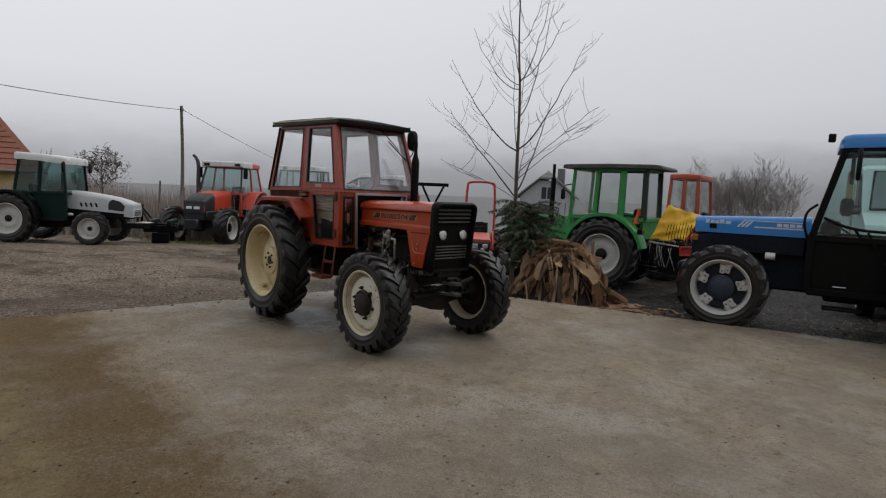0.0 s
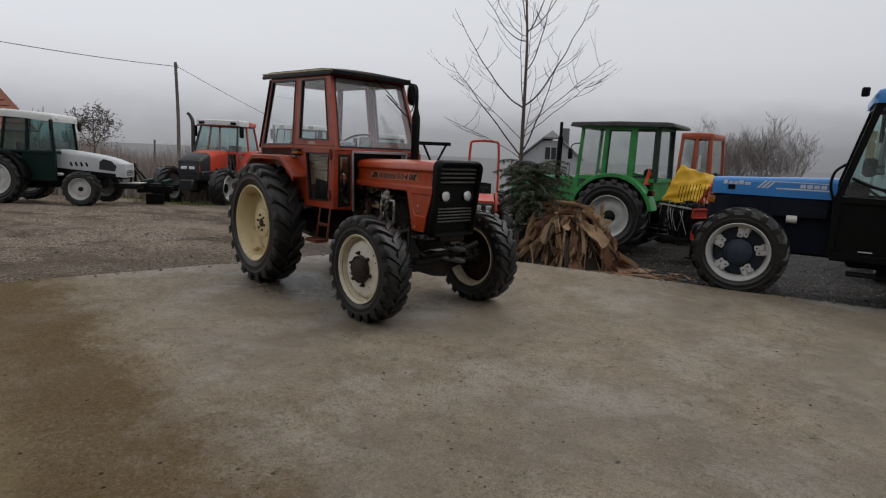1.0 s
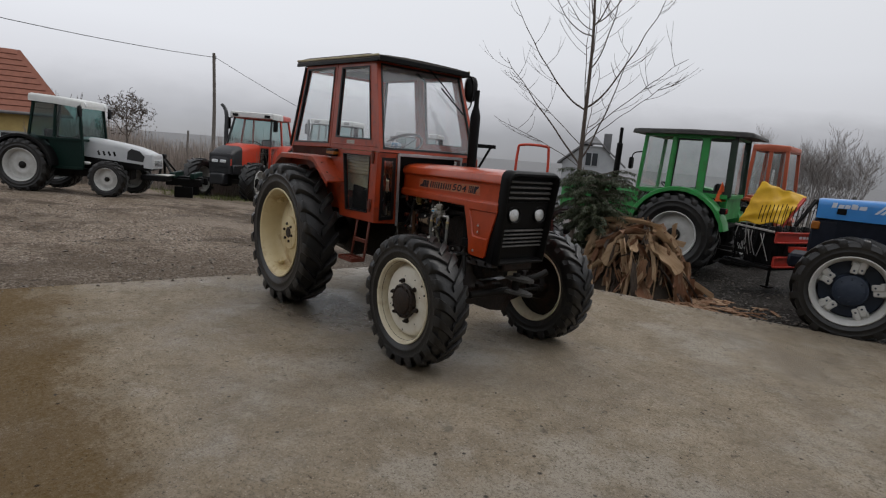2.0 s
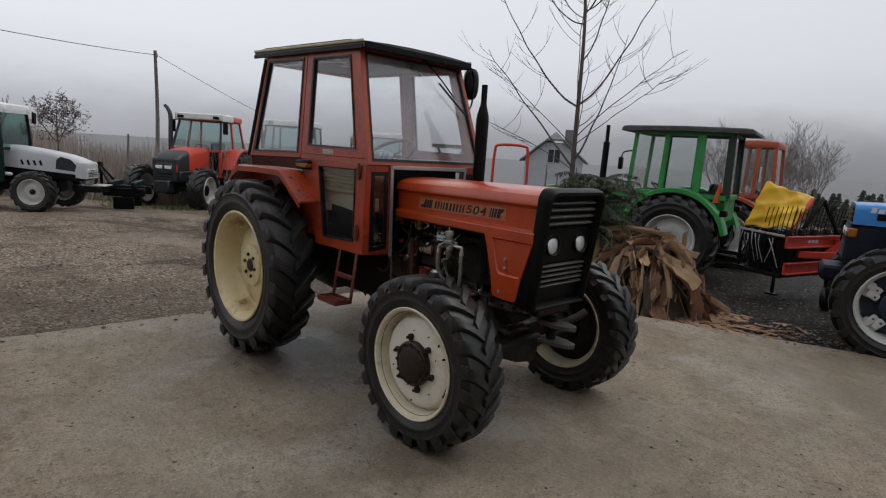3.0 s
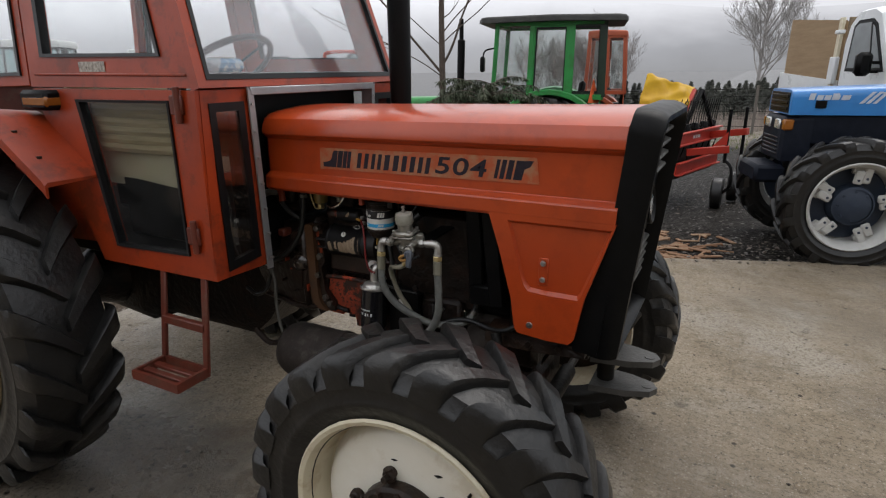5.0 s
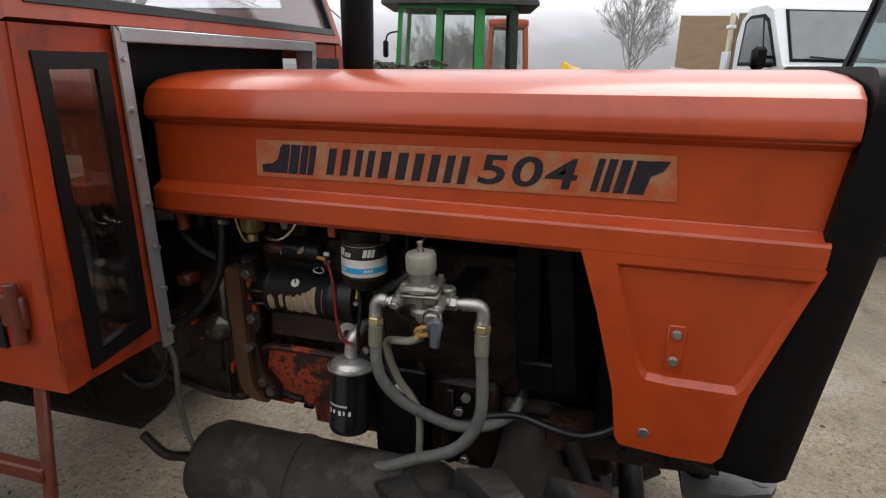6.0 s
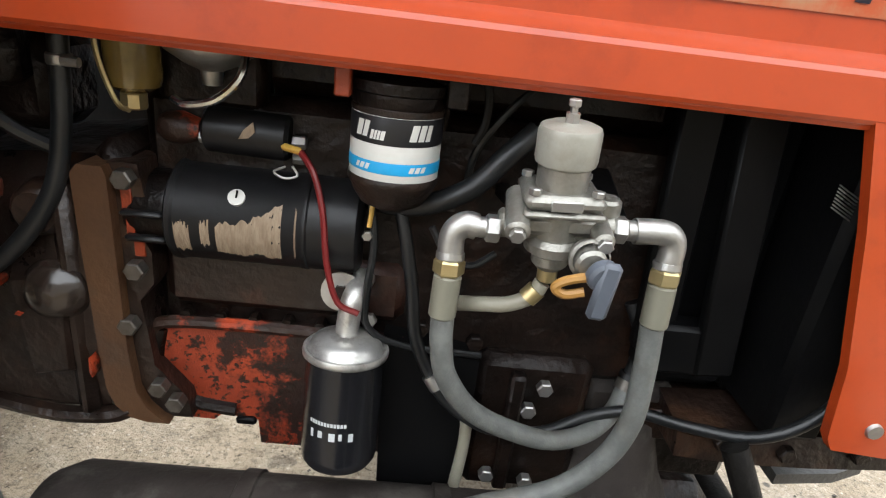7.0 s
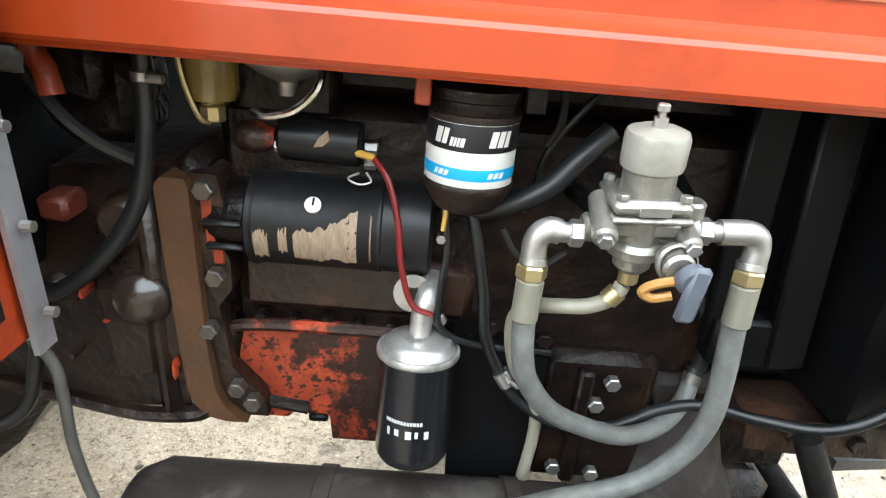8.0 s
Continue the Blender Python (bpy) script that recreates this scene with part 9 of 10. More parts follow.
yh = thing("house", pose(-22.2, -2.55, gz(-23, -3) - 0.1, 0, 0, -4), "small ochre house with a red tiled hipped roof", "house")
part("wall", Shape().box(-4, 0, -9, 2.15, 0, 2.35, 0.02), YELLOW_WALL, yh, "ochre plaster wall")
hip = [(0.45, 2.55, 2.25), (0.45, -9.4, 2.25), (-4.5, -9.4, 2.25), (-4.5, 2.55, 2.25)]
rd = [(-2.0, 0.95, 4.72), (-2.0, -8.0, 4.72)]
s = Shape()
s.add(hip + rd, [(0, 1, 5, 4), (1, 2, 5), (2, 3, 4, 5), (3, 0, 4), (0, 3, 2, 1)])
rf = part("roof", s, TILE, yh, "red tiled roof")
for k in range(11):      # rows of tiles on the slope that faces the yard
    t = k / 11
    x, z = 0.45 - 2.45 * t, 2.25 + 2.47 * t
    ya, yb_ = 2.30 - 1.6 * t, -9.4 + 1.4 * t
    part("tile_course", Shape().bar((x - 0.1, ya, z + 0.11), (x - 0.1, yb_, z + 0.11), 0.28, 0.035, up=(0.65, 0, 0.76)), TILE, rf)
w = part("window", Shape().ring([(0.01, 0.2, 0.95), (0.01, 1.35, 0.95), (0.01, 1.35, 1.55), (0.01, 0.2, 1.55)], [(0.01, 0.28, 1.02), (0.01, 1.27, 1.02), (0.01, 1.27, 1.48), (0.01, 0.28, 1.48)], (0.05, 0, 0)), WHITE_WALL, yh)
part("pane", Shape().box(0.012, 0.03, 0.28, 1.27, 1.02, 1.48, 0.002), WIN_DARK, w)
part("gutter", Shape().tube([(0.5, 2.55, 2.24), (0.5, -9.4, 2.22)], 0.06, 8, 1), SLATE, yh)

wh = thing("house", pose(-16.9, 26.6, -1.15, 0, 0, 304), "pale grey gabled house in the mist with a dark roof", "house")
GW, GE, GP = 1.75, 2.75, 4.30
part("wall", Shape().prism([(0, -GW, 0), (0, GW, 0), (0, GW, GE), (0, 0.55, GP - 0.49), (0, -0.55, GP - 0.49), (0, -GW, GE)], (-7, 0, 0)), WHITE_WALL, wh)
for sd in (-1, 1):
    part("roof_slope", Shape().prism([(0.3, sd * (GW + 0.3), GE - 0.16), (0.3, sd * 0.50, GP - 0.40), (-0.55, 0, GP + 0.06), (-7.3, 0, GP + 0.06), (-7.3, sd * (GW + 0.3), GE - 0.16)], (0, 0, 0.12)), SLATE, wh)
part("hip_end", Shape().prism([(0.3, -0.52, GP - 0.40), (0.3, 0.52, GP - 0.40), (-0.58, 0, GP + 0.06)], (0, 0, 0.12)), SLATE, wh)
w = part("window", Shape().box(0.0, 0.05, -0.42, 0.42, 2.55, 3.45, 0.02), WHITE_WALL, wh)
for sd in (-1, 1):
    part("pane", Shape().box(0.05, 0.07, sd * 0.19 - 0.16, sd * 0.19 + 0.16, 2.62, 3.38, 0.005), WIN_DARK, w)
part("chimney", Shape().box(-3.2, -2.7, 0.5, 1.0, 3.4, 4.75, 0.02), SLATE, wh)

# ---- pole, wires, fence ----
POLE = mat("weathered_pole_wood", (0.13, 0.115, 0.10), (0.09, 0.08, 0.07), scale=6, rough=0.9, bump=0.4, stretch=(4, 4, 0.4))
px, py = -33.4, 9.0
pole = thing("utility_pole", pose(px, py, gz(px, py)), "weathered crooked wooden utility pole", "pole")
part("shaft", Shape().tube([(0, 0, 0), (0.05, 0.05, 2.5), (-0.06, 0.10, 4.5), (-0.02, 0.02, 7.55)], 0.13, 10, 5, 0.09), POLE, pole)
part("insulator", Shape().cyl((0, 0.12, 7.2), (0, 0.12, 7.4), 0.05, seg=10, c=0.01), WHITE_WALL, pole)


def wire(p0, p1, sag, r, label):
    p0, p1 = Vector(p0), Vector(p1)
    pts = [p0.lerp(p1, t) - Z * sag * 4 * t * (1 - t) for t in [i / 14 for i in range(15)]]
    tagged(part("overhead_wire", Shape().tube(pts, r, 5, 1), BLACK), label, "wire", "overhead wires")


ptop = (px, py + 0.1, gz(px, py) + 7.3)
wire(ptop, (-20.0, -12.5, 5.95), 0.45, 0.017, "dark sagging overhead wire from the pole")
wire(ptop, (-72.0, 52.0, 0.6), 0.9, 0.016, "dark sagging overhead wire from the pole")
for i, (x, y, h) in enumerate(((-20.6, 3.9, 2.3), (-24.5, 6.2, 2.1), (-18.5, 7.2, 1.9), (-27.5, 3.0, 2.0))):
    tagged(part("fence_post", Shape().tube([(x, y, gz(x, y)), (x + 0.05, y, gz(x, y) + h * 0.5), (x, y + 0.05, gz(x, y) + h)], 0.05, 7, 3, 0.04), POLE), "rough grey wooden fence post", "fence post", "fence posts")
fence = thing("wire_fence", pose(0, 0, 0), "sagging wire fence on grey posts behind the yard", "fence")
FP = [(-5.0, 20.5), (-2.4, 20.4), (0.2, 20.2), (2.8, 20.0), (5.4, 19.9), (8.0, 19.8)]
for x, y in FP:
    part("post", Shape().cyl((x, y, gz(x, y) - 0.05), (x, y, gz(x, y) + 1.55), 0.045, seg=8), POLE, fence)
for k in range(6):
    for (xa, ya), (xb, yb_) in zip(FP, FP[1:]):
        part("strand", Shape().cyl((xa, ya, gz(xa, ya) + 0.25 + k * 0.24), (xb, yb_, gz(xb, yb_) + 0.25 + k * 0.24), 0.007, seg=4), IRON, fence)
for (x, y, h) in ((-14.0, 22.0, 2.0), (-15.5, 24.0, 2.4), (-12.6, 21.0, 1.8), (-17.0, 27.0, 2.6), (-11.5, 20.0, 1.7), (-13.2, 23.5, 2.3)):
    tagged(part("garden_stake", Shape().cyl((x, y, gz(x, y)), (x + 0.05, y, gz(x, y) + h), 0.03, seg=6), POLE), "thin wooden garden stake", "stake", "garden stakes")

# ---- dry reeds, grass, trees beyond ----
REED = mat("dry_reeds", (0.37, 0.315, 0.275), (0.21, 0.175, 0.152), scale=1.5, rough=0.95, bump=0, lo=0.35, hi=0.65, mix=1.0)
rnd = random.Random(17)
s = Shape()
for i in range(22000):
    ang, d = radians(rnd.uniform(140, 176)), rnd.uniform(22, 40)
    x, y = 5.7 + d * math.cos(ang), -3.4 + d * math.sin(ang)
    h = rnd.uniform(1.0, 3.0) * (0.75 + 0.5 * noise.noise((x * 0.25, y * 0.25, 0)))
    a, w = rnd.uniform(0, 6.3), rnd.uniform(0.008, 0.024)
    lx, ly = rnd.uniform(-0.25, 0.25), rnd.uniform(-0.25, 0.25)
    z = gz(x, y) - 0.05
    cx_, cy_ = math.cos(a) * w, math.sin(a) * w
    s.add([(x - cx_, y - cy_, z), (x + cx_, y + cy_, z), (x + lx * 0.5 + cx_ * 0.7, y + ly * 0.5 + cy_ * 0.7, z + h * 0.6), (x + lx, y + ly, z + h), (x + lx * 0.5 - cx_ * 0.7, y + ly * 0.5 - cy_ * 0.7, z + h * 0.6)], [(0, 1, 2, 3, 4)])
tagged(put("reeds", s.mesh("reeds", REED, 80, False)), "field of dry pale reeds and weeds behind the yard", "reeds", kind="stuff")
s = Shape()
for i in range(5000):
    x, y = rnd.uniform(0.5, 11), rnd.uniform(21.0, 26.0)
    h = rnd.uniform(0.3, 1.1) * (0.7 + 0.7 * noise.noise((x * 0.8, y * 0.5, 3)))
    a, w, z = rnd.uniform(0, 6.3), rnd.uniform(0.006, 0.016), gz(x, y) - 0.03
    c_, d_ = math.cos(a) * w, math.sin(a) * w
    s.add([(x - c_, y - d_, z), (x + c_, y + d_, z), (x + rnd.uniform(-0.15, 0.15), y + rnd.uniform(-0.15, 0.15), z + h)], [(0, 1, 2)])
tagged(put("scrub", s.mesh("scrub", REED, 80, False)), "brown scrub and dead weeds behind the wire fence", "scrub", kind="stuff")
GRASS = mat("winter_grass", (0.10, 0.14, 0.035), (0.17, 0.17, 0.06), scale=2, rough=0.9, bump=0, lo=0.3, hi=0.7, mix=1.0)
s = Shape()
for i in range(6000):
    if i % 3:
        x, y = rnd.uniform(-19, -13), rnd.uniform(1.2, 8)
    else:
        x, y = rnd.uniform(-2, 8), rnd.uniform(14.5, 20)
    z, h, a = gz(x, y) - 0.03, rnd.uniform(0.06, 0.17), rnd.uniform(0, 6.3)
    c_, d_ = math.cos(a) * 0.012, math.sin(a) * 0.012
    s.add([(x - c_, y - d_, z), (x + c_, y + d_, z), (x + rnd.uniform(-0.05, 0.05), y + rnd.uniform(-0.05, 0.05), z + h)], [(0, 1, 2)])
tagged(put("grass", s.mesh("grass", GRASS, 80, False)), "tufts of winter grass at the yard's edge", "grass", kind="stuff")


def bare_tree(name, x, y, h, seed, label, material, stems=1, spread=0.5, up=0.35, depth=3, r=0.10, kids=(4, 6), wob=0.15, z0=0.0, fork=0.25, rmin=0.006, limbs=9, reach=0.50):
    T = thing(name, pose(x, y, gz(x, y) + z0), label, "tree" if stems == 1 else "bush", "bare trees and bushes")
    rnd = random.Random(seed)
    for k in range(stems):
        a = 2 * math.pi * k / max(1, stems) + rnd.uniform(-0.4, 0.4)
        lean = 0.0 if stems == 1 else rnd.uniform(0.15, 0.55)
        d = Vector((math.cos(a) * lean, math.sin(a) * lean, 1))
        base = Vector((math.cos(a), math.sin(a), 0)) * (0 if stems == 1 else rnd.uniform(0.05, 0.5))
        s = Shape()
        top = base + d.normalized() * h * (0.95 if stems == 1 else rnd.uniform(0.55, 0.8))
        s.tube([base, base.lerp(top, 0.35) + Vector((rnd.uniform(-0.1, 0.1), rnd.uniform(-0.1, 0.1), 0)), top], r, 7, 4, r * 0.15)
        part("trunk", s, material, T)
        s = Shape()
        nb = limbs if stems == 1 else 5
        for j in range(nb):
            t = fork + (0.92 - fork) * j / nb
            b = base.lerp(top, t)
            aa = rnd.uniform(0, 6.3)
            limb(s, b, (math.cos(aa) * spread, math.sin(aa) * spread, up + 0.4), h * (reach - 0.5 * reach * t), r * (0.5 - 0.3 * t), depth - 1, rnd, up, 0.6, 4, kids, wob, rmin)
        part("twig_crown", s, material, T)
    return T


# haze painted into the twig colours, palest for the farthest tree
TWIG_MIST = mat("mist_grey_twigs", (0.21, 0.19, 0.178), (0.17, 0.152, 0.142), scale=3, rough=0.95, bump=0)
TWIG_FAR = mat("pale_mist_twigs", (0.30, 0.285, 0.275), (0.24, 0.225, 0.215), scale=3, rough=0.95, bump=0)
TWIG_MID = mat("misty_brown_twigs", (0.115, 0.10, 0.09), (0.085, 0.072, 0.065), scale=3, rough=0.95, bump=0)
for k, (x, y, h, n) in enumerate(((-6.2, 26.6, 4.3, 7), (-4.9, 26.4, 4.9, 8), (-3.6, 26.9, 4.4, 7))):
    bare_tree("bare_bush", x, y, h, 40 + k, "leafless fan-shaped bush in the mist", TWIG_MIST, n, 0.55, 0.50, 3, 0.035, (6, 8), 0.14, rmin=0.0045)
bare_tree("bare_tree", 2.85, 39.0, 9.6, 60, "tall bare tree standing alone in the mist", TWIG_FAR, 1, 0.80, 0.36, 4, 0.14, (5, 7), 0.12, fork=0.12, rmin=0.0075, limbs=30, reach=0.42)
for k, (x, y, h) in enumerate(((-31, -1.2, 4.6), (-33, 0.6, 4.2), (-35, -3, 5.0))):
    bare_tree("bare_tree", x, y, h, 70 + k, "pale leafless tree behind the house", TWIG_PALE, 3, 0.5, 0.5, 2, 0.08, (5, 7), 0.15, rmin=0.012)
# fruit tree with dry leaves behind the silver tractor
fx_, fy_ = -18.0, 1.15
ft = bare_tree("fruit_tree", fx_, fy_, 3.0, 81, "dark twisted fruit tree with a few dry leaves", TWIG, 1, 0.75, 0.10, 4, 0.06, (4, 5), 0.34, fork=0.55, rmin=0.006)
rnd = random.Random(82)
s = Shape()
for i in range(500):
    a, b, q = rnd.uniform(0, 6.3), rnd.uniform(-0.7, 1), rnd.uniform(0.3, 1.0)
    q *= math.sqrt(1 - 0.75 * b * b)
    c = Vector((q * math.cos(a), q * math.sin(a), 2.3 + 0.8 * b))
    d1 = Vector((rnd.uniform(-1, 1), rnd.uniform(-1, 1), rnd.uniform(-1, 0.2))).normalized() * 0.06
    d2 = d1.cross(Vector((rnd.random(), rnd.random(), 1))).normalized() * 0.03
    s.add([c, c + d1 * 0.5 + d2, c + d1, c + d1 * 0.5 - d2], [(0, 1, 2, 3)])
lv = put("dry_leaves", s.mesh("dry_leaves", TWIG, 80, False), ft)
tagged(lv, kind="stuff")


# conifer row
# needle colour greyed and paled to paint in the haze
CON = mat("misty_conifer_green", (0.066, 0.072, 0.060), (0.092, 0.090, 0.075), scale=1.5, rough=0.95, bump=0)


def conifer(x, y, h, seed, first=[None] * 3):
    k = seed % 3
    if first[k] is None:
        rnd = random.Random(90 + k)
        T = thing("conifer", pose(x, y, gz(x, y), 0, 0, 0), "small dark conifer in a misty row", "tree", "conifers in a row")
        part("trunk", Shape().cyl((0, 0, 0), (0, 0, 2.9), 0.06, 0.01, 6), TWIG_MID, T)
        s = Shape()
        for i in range(1100):
            t = rnd.random() ** 0.8
            z = 0.25 + 2.75 * t
            rad = 0.85 * (1 - t) + 0.04
            a = rnd.uniform(0, 6.3)
            q = rad * rnd.uniform(0.45, 1.1)
            c = Vector((q * math.cos(a), q * math.sin(a), z))
            d = Vector((math.cos(a), math.sin(a), -0.35)).normalized() * rnd.uniform(0.15, 0.34) * (1.1 - 0.6 * t)
            e = Vector((-math.sin(a), math.cos(a), rnd.uniform(-0.3, 0.3))) * rnd.uniform(0.04, 0.09)
            s.add([c - d * 0.4, c + e, c + d, c - e], [(0, 1, 2, 3)])
        put("crown", s.mesh("crown", CON, 80, False), T)
        first[k] = T
        T.scale = (h / 3.0,) * 3
        return T
    m = pose(x, y, gz(x, y), 0, 0, 40 * seed)
    T = copy_thing(first[k], m)
    T.scale = (h / 3.0,) * 3
    return T


rnd = random.Random(33)
for i in range(58):
    conifer(-3.2 + i * 0.27 + rnd.uniform(-0.15, 0.15), 27.5 + rnd.uniform(-1.3, 1.3) + 0.02 * i, rnd.uniform(1.15, 1.75) * (1.15 if i % 7 == 0 else 1), i)
for i in range(34):      # a second, closer row
    conifer(-1.6 + i * 0.25 + rnd.uniform(-0.1, 0.1), 29.6 + rnd.uniform(-0.6, 0.6), rnd.uniform(1.35, 1.80), i + 1)

# ---- white pick-up with a boarded body, behind the blue tractor ----
VAN = mat("white_van_paint", (0.68, 0.70, 0.71), (0.60, 0.61, 0.62), scale=3, rough=0.3, bump=0.01)
WIN_MIST = mat("glossy_grey_window", (0.16, 0.175, 0.18), (0.12, 0.13, 0.135), scale=3, rough=0.08, bump=0, coat=0.5)
PLY = mat("weathered_plywood", (0.30, 0.205, 0.115), (0.22, 0.145, 0.08), scale=4, rough=0.85, bump=0.2, stretch=(0.4, 3, 3))
PLY_DARK = mat("dark_weathered_plywood", (0.20, 0.15, 0.095), (0.13, 0.095, 0.06), scale=4, rough=0.85, bump=0.2, stretch=(3, 3, 0.4))
van = thing("pickup_truck", pose(4.27, 10.73, gz(4.27, 9.8), 0, 0, -72.5), "white pick-up truck with weathered plywood side boards, on the gravel", "truck")
part("bed", Shape().box(-1.02, 1.30, -0.9, 0.9, 0.80, 0.95, 0.02), VAN, van)
for y in (-0.9, 0.9):
    part("board", Shape().prism([(-0.86, y - 0.015, 1.55), (1.22, y - 0.015, 1.50), (1.22, y - 0.015, 2.56), (-0.86, y - 0.015, 2.72)], (0, 0.03, 0)), PLY, van, "weathered plywood board")
    part("drop_side", Shape().prism([(-1.02, y - 0.03, 0.95), (1.24, y - 0.03, 0.95), (1.24, y - 0.03, 1.66), (-1.02, y - 0.03, 1.77)], (0, 0.06, 0)), VAN, van, "dull white drop side")
part("board", Shape().box(-0.90, -0.865, -0.88, 0.88, 0.97, 2.68, 0.004), PLY, van)
part("headboard", Shape().box(1.24, 1.28, -0.88, 0.88, 0.97, 2.60, 0.004), PLY_DARK, van, "darker plywood headboard")
for y in (-0.945, 0.945):
    st_ = part("stake", Shape().bar((1.17, y, 0.95), (1.20, y, 2.60), 0.09, 0.05, up=(0, 1, 0)), PALE_CREAM, van, "pale stake at the corner of the body")
    part("bracket", Shape().box(1.06, 1.25, y - 0.035, y + 0.035, 1.60, 2.02, 0.012), VAN, st_)
    part("latch", Shape().box(1.10, 1.26, y - 0.045, y + 0.045, 2.36, 2.42, 0.01), VAN, st_)
cabp = [(1.42, 0.50), (1.42, 2.20), (1.50, 2.50), (1.72, 2.66), (2.12, 2.67), (2.30, 2.60), (2.76, 1.82), (3.35, 1.62), (3.55, 1.35), (3.58, 0.45)]
rings = [[(x + (0.0 if abs(k) < 0.9 else (1.8 - x) * 0.02), k, z - (0.0 if abs(k) < 0.9 else 0.03 * (z > 2.4))) for x, z in cabp] for k in (-0.95, -0.88, 0.88, 0.95)]
part("cab_body", Shape().loft(rings), VAN, van, "", 30)
for y, t in ((-0.952, -0.010), (0.952, 0.010)):
    part("window_frame", Shape().prism([(1.56, y, 1.80), (1.62, y, 2.44), (1.74, y, 2.52), (2.12, y, 2.52), (2.26, y, 2.44), (2.62, y, 1.80)], (0, t * 0.5, 0)), BLACK, van)
    part("side_window", Shape().prism([(1.62, y, 1.85), (1.67, y, 2.42), (1.76, y, 2.47), (2.09, y, 2.47), (2.21, y, 2.40), (2.53, y, 1.85)], (0, t, 0)), WIN_MIST, van, "door window that mirrors the sky")
    part("window_post", Shape().bar((2.28, y + t, 1.84), (2.12, y + t, 2.46), 0.03, 0.012, up=(0, 1, 0)), BLACK, van)
    mr = part("door_mirror", Shape().box(2.40, 2.54, y * 1.20 - 0.10, y * 1.20 + 0.10, 1.74, 2.06, 0.05), BLACK, van, "black door mirror")
    part("mirror_arm", Shape().bar((2.48, y, 1.80), (2.45, y * 1.16, 1.80), 0.04, 0.04).bar((2.48, y, 1.92), (2.45, y * 1.16, 1.92), 0.04, 0.04), BLACK, mr)
part("windscreen_seal", Shape().prism([(2.33, -0.80, 2.56), (2.33, 0.80, 2.56), (2.745, 0.86, 1.86), (2.745, -0.86, 1.86)], (0.010, 0, 0.006)), BLACK, van)
part("windscreen", Shape().prism([(2.36, -0.77, 2.53), (2.36, 0.77, 2.53), (2.735, 0.83, 1.89), (2.735, -0.83, 1.89)], (0.022, 0, 0.013)), WIN_MIST, van)
for sd in (-1, 1):
    part("wiper", Shape().bar((2.78, sd * 0.30 + 0.35, 1.885), (2.755, sd * 0.30 - 0.30, 1.93), 0.022, 0.014), BLACK, van)
for x in (-0.30, 2.85):
    for y in (-0.80, 0.80):
        w = part("wheel", Shape().lathe([(0.24, -0.11), (0.37, -0.12), (0.395, -0.09), (0.395, 0.09), (0.37, 0.12), (0.24, 0.11)], Matrix.Translation((x, y, 0.395)) @ Matrix.Rotation(radians(90), 4, "X"), 24), RUBBER, van)
        part("rim", Shape().lathe([(0.25, 0.10), (0.20, 0.07), (0.0005, 0.06), (0.0005, -0.06), (0.20, -0.07), (0.25, -0.10)], Matrix.Translation((x, y, 0.395)) @ Matrix.Rotation(radians(90), 4, "X"), 20), RIM_GREY, w)
van.scale = (1.0, 1.0, 0.975)
part("frame_rail", Shape().box(-1.0, 3.3, -0.4, 0.4, 0.48, 0.80, 0.02), BLACK, van)

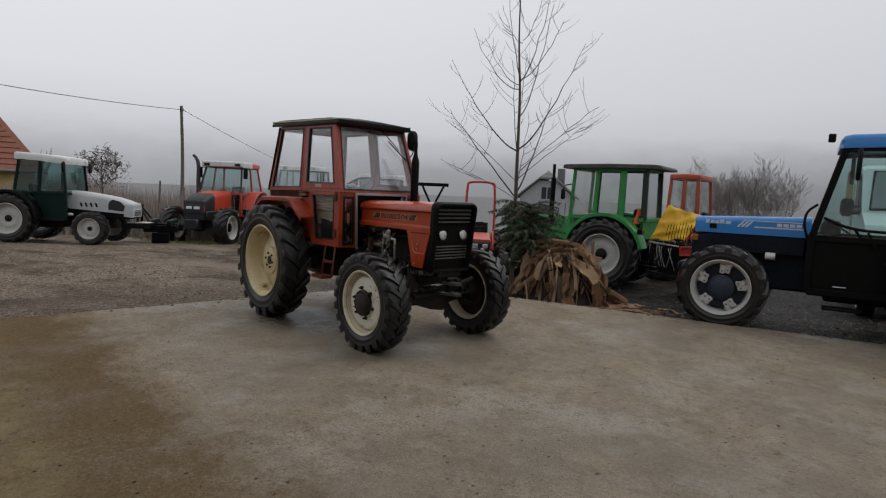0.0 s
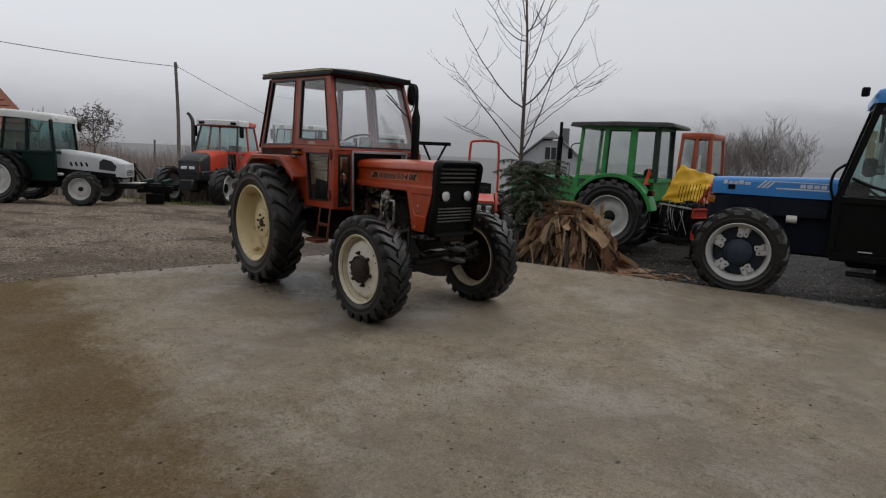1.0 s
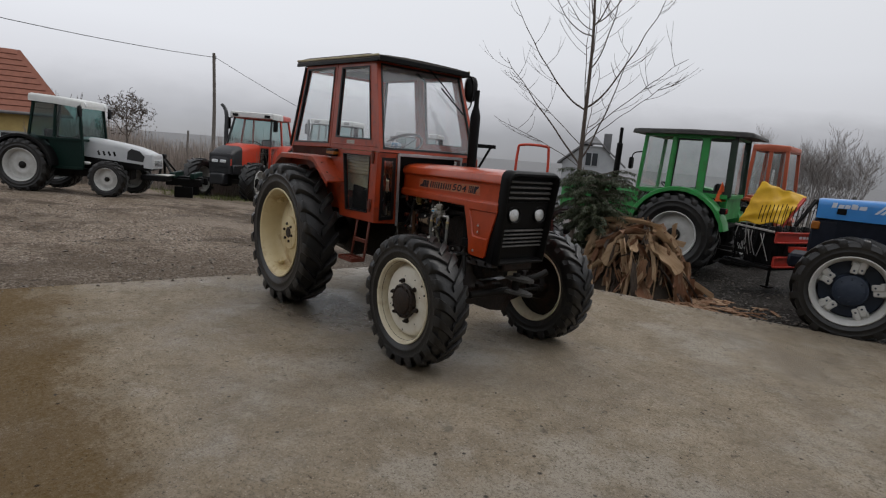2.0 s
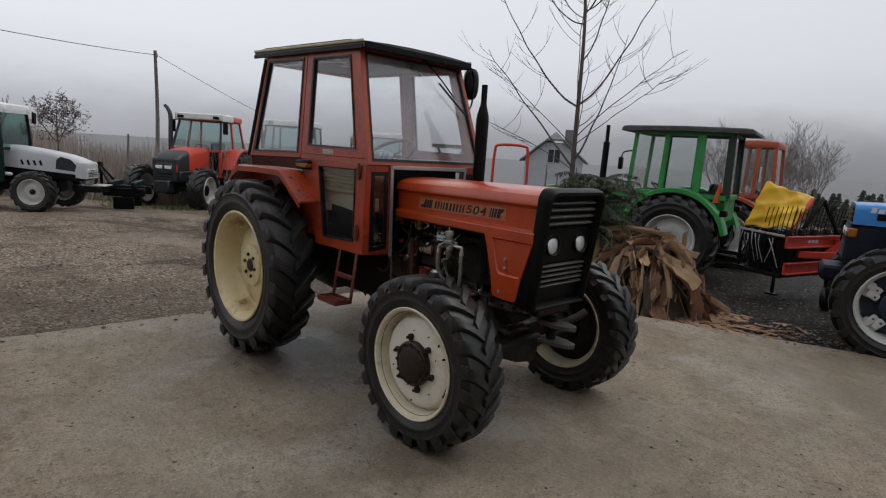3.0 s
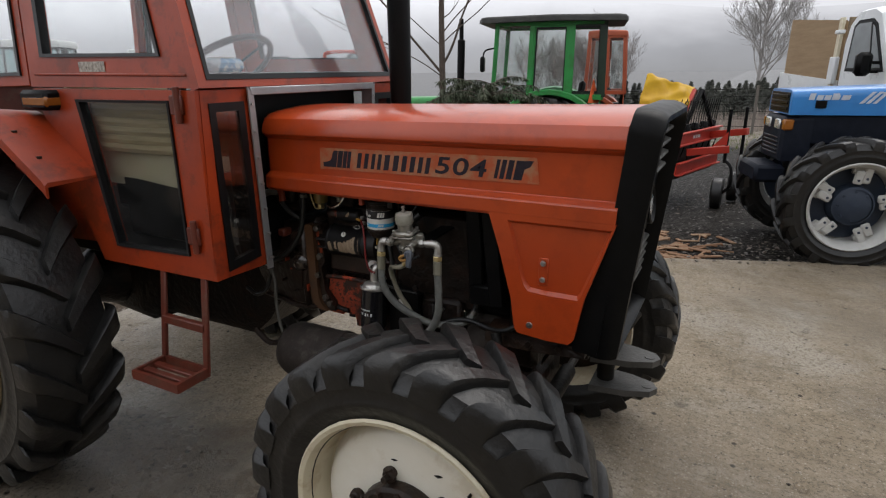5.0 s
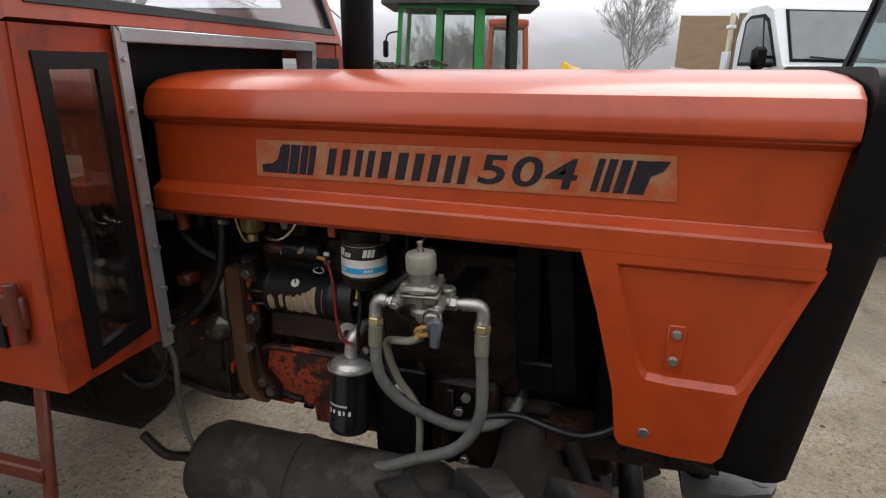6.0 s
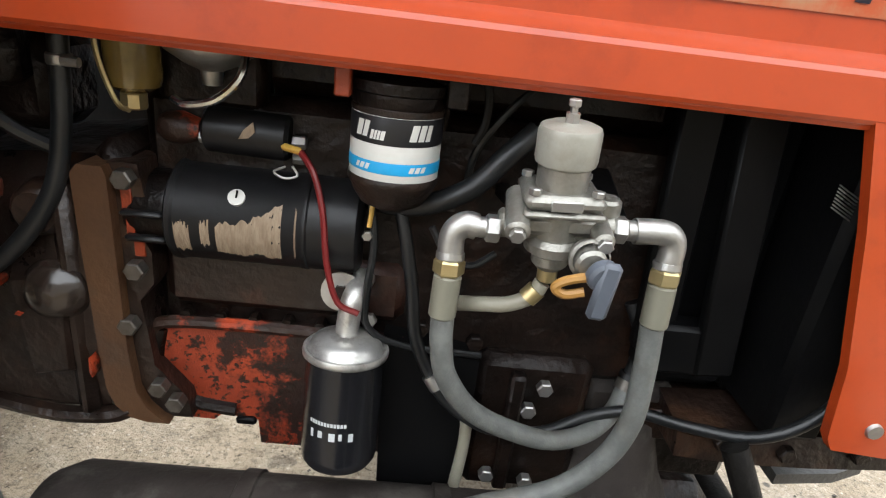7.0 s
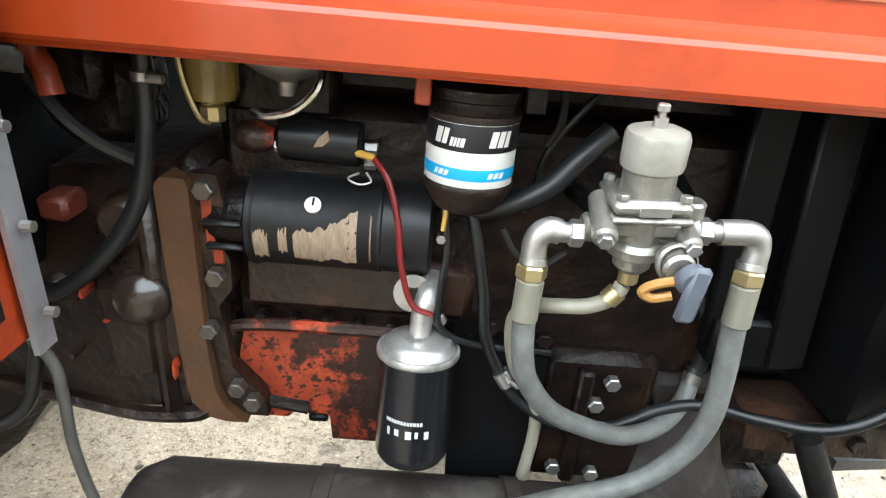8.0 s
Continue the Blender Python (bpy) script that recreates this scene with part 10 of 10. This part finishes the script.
# ---- misty hills all round, far behind everything ----
def hill_mat():
    m = bpy.data.materials.new("hill_in_mist")
    m.use_nodes = True
    n, l = m.node_tree.nodes, m.node_tree.links
    n.remove(n["Principled BSDF"])
    # self-lit: mist is painted as paler colour and a fade with height
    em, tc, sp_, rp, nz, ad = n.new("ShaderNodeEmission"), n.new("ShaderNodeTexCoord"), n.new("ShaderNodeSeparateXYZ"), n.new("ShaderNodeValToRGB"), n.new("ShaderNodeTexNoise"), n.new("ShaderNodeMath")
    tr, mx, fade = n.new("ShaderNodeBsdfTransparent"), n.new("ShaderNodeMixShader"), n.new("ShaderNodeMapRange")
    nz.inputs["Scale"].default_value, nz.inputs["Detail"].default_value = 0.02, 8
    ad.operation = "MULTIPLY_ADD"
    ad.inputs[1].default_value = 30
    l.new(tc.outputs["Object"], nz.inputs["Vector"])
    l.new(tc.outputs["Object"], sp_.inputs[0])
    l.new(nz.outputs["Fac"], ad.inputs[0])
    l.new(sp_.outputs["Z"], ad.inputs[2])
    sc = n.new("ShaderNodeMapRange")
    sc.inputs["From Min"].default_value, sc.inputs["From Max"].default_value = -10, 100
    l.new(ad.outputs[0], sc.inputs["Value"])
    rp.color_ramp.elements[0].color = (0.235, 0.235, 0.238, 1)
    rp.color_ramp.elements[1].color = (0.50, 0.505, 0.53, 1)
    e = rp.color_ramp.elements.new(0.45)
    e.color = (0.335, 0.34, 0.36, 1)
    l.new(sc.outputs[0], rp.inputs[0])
    vd, ga, tl = n.new("ShaderNodeVectorMath"), n.new("ShaderNodeMath"), n.new("ShaderNodeMixRGB")      # glow painted brighter towards one side, steeper than the sky's tilt
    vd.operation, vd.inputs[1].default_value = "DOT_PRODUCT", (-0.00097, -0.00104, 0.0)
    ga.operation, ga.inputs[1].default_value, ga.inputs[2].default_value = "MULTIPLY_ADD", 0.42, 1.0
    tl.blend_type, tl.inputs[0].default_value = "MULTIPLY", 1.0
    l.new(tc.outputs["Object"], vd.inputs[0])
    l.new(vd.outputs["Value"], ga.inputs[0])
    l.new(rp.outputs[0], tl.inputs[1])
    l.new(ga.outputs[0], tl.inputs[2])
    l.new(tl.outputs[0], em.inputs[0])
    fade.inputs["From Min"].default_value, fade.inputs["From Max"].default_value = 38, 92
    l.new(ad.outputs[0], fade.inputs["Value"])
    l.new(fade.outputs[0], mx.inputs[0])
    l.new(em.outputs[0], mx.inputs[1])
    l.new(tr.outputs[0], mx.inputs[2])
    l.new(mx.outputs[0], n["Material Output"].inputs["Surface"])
    return m


vs, fs = [], []
NS = 120
for i in range(NS):
    a = 2 * math.pi * i / NS
    top = 80 + 14 * math.sin(a * 3 + 1) + 9 * math.sin(a * 7)
    for j, (r_, z) in enumerate(((620, -30), (640, 10), (690, top * 0.55), (760, top))):
        vs.append((r_ * math.cos(a), r_ * math.sin(a), z))
for i in range(NS):
    k = (i + 1) % NS
    for j in range(3):
        fs.append((i * 4 + j, k * 4 + j, k * 4 + j + 1, i * 4 + j + 1))
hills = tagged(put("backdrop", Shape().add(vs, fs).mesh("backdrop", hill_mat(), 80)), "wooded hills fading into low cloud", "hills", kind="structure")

# ---- stones and crumbs ----
STONE = mat("loose_stones", (0.19, 0.165, 0.14), (0.085, 0.072, 0.060), scale=3, rough=0.8, bump=0.3, lo=0.35, hi=0.65, mix=1.0)
GRIT = mat("tan_grit", (0.16, 0.13, 0.092), (0.06, 0.045, 0.03), scale=6, rough=0.7, bump=0, lo=0.35, hi=0.65, mix=1.0)
CRUMB = mat("dark_crumbs", (0.035, 0.03, 0.024), (0.08, 0.065, 0.05), scale=5, rough=0.9, bump=0.2)


def pebbles(name, n, place, size, mt, label, seed, sink=0.3):
    rnd = random.Random(seed)
    s = Shape()
    for i in range(n):
        x, y, z = place(rnd)
        if z is None:
            continue
        r_ = size * rnd.uniform(0.5, 1.0) ** 2 * rnd.choice((0.6, 0.8, 1, 1.3))
        m = Matrix.Translation((x, y, z + r_ * sink)) @ Matrix.Rotation(rnd.uniform(0, 6.3), 4, "Z") @ Matrix.Rotation(rnd.uniform(-0.5, 0.5), 4, "X") @ Matrix.Diagonal((r_ * rnd.uniform(0.8, 1.5), r_ * rnd.uniform(0.7, 1.1), r_ * rnd.uniform(0.4, 0.8), 1))
        j = lambda: rnd.uniform(0.8, 1.15)
        s.add([(j(), 0, 0), (0, j(), 0), (-j(), 0, 0), (0, -j(), 0), (0.1, 0, j()), (0, 0, -j())], [(0, 1, 4), (1, 2, 4), (2, 3, 4), (3, 0, 4), (1, 0, 5), (2, 1, 5), (3, 2, 5), (0, 3, 5)], m)
    return tagged(put(name, s.mesh(name, mt, 60)), label, "stones", kind="stuff")


def on_yard(rnd):
    if rnd.random() < 0.5:
        x, y = rnd.uniform(-9, -1.1), rnd.uniform(-6, 3.5)
    else:
        x = rnd.uniform(-1.5, 7)
        y = EDGE_R[0] + EDGE_R[1] * x + abs(rnd.gauss(0, 1)) * 2.0
    return (x, y, gz(x, y)) if slab_out(x, y) > 0.02 else (x, y, None)


def on_edge(rnd):
    if rnd.random() < 0.45:
        y = rnd.uniform(-5, 2.2)
        x = EDGE_L[0] + 0.045 * y + rnd.gauss(0.0, 0.10)
    else:
        x = rnd.uniform(-1, 7)
        y = EDGE_R[0] + EDGE_R[1] * x + rnd.gauss(0.0, 0.10)
    return (x, y, 0.0 if slab_out(x, y) < 0 else gz(x, y))


def on_slab(rnd):
    x, y = rnd.uniform(-1, 6), rnd.uniform(-4.5, 4)
    return (x, y, 0.0) if slab_out(x, y) < -0.05 else (x, y, None)


pebbles("yard_stones", 5500, on_yard, 0.024, STONE, "loose grey stones in the gravel", 1)
pebbles("edge_stones", 700, on_edge, 0.020, STONE, "small stones along the slab's rim", 2)
pebbles("slab_crumbs", 420, on_slab, 0.010, CRUMB, "dark crumbs on the concrete", 3, 0.5)
pebbles("slab_grit", 1800, on_slab, 0.0075, GRIT, "pale grit standing out of the worn concrete", 4, -0.1)
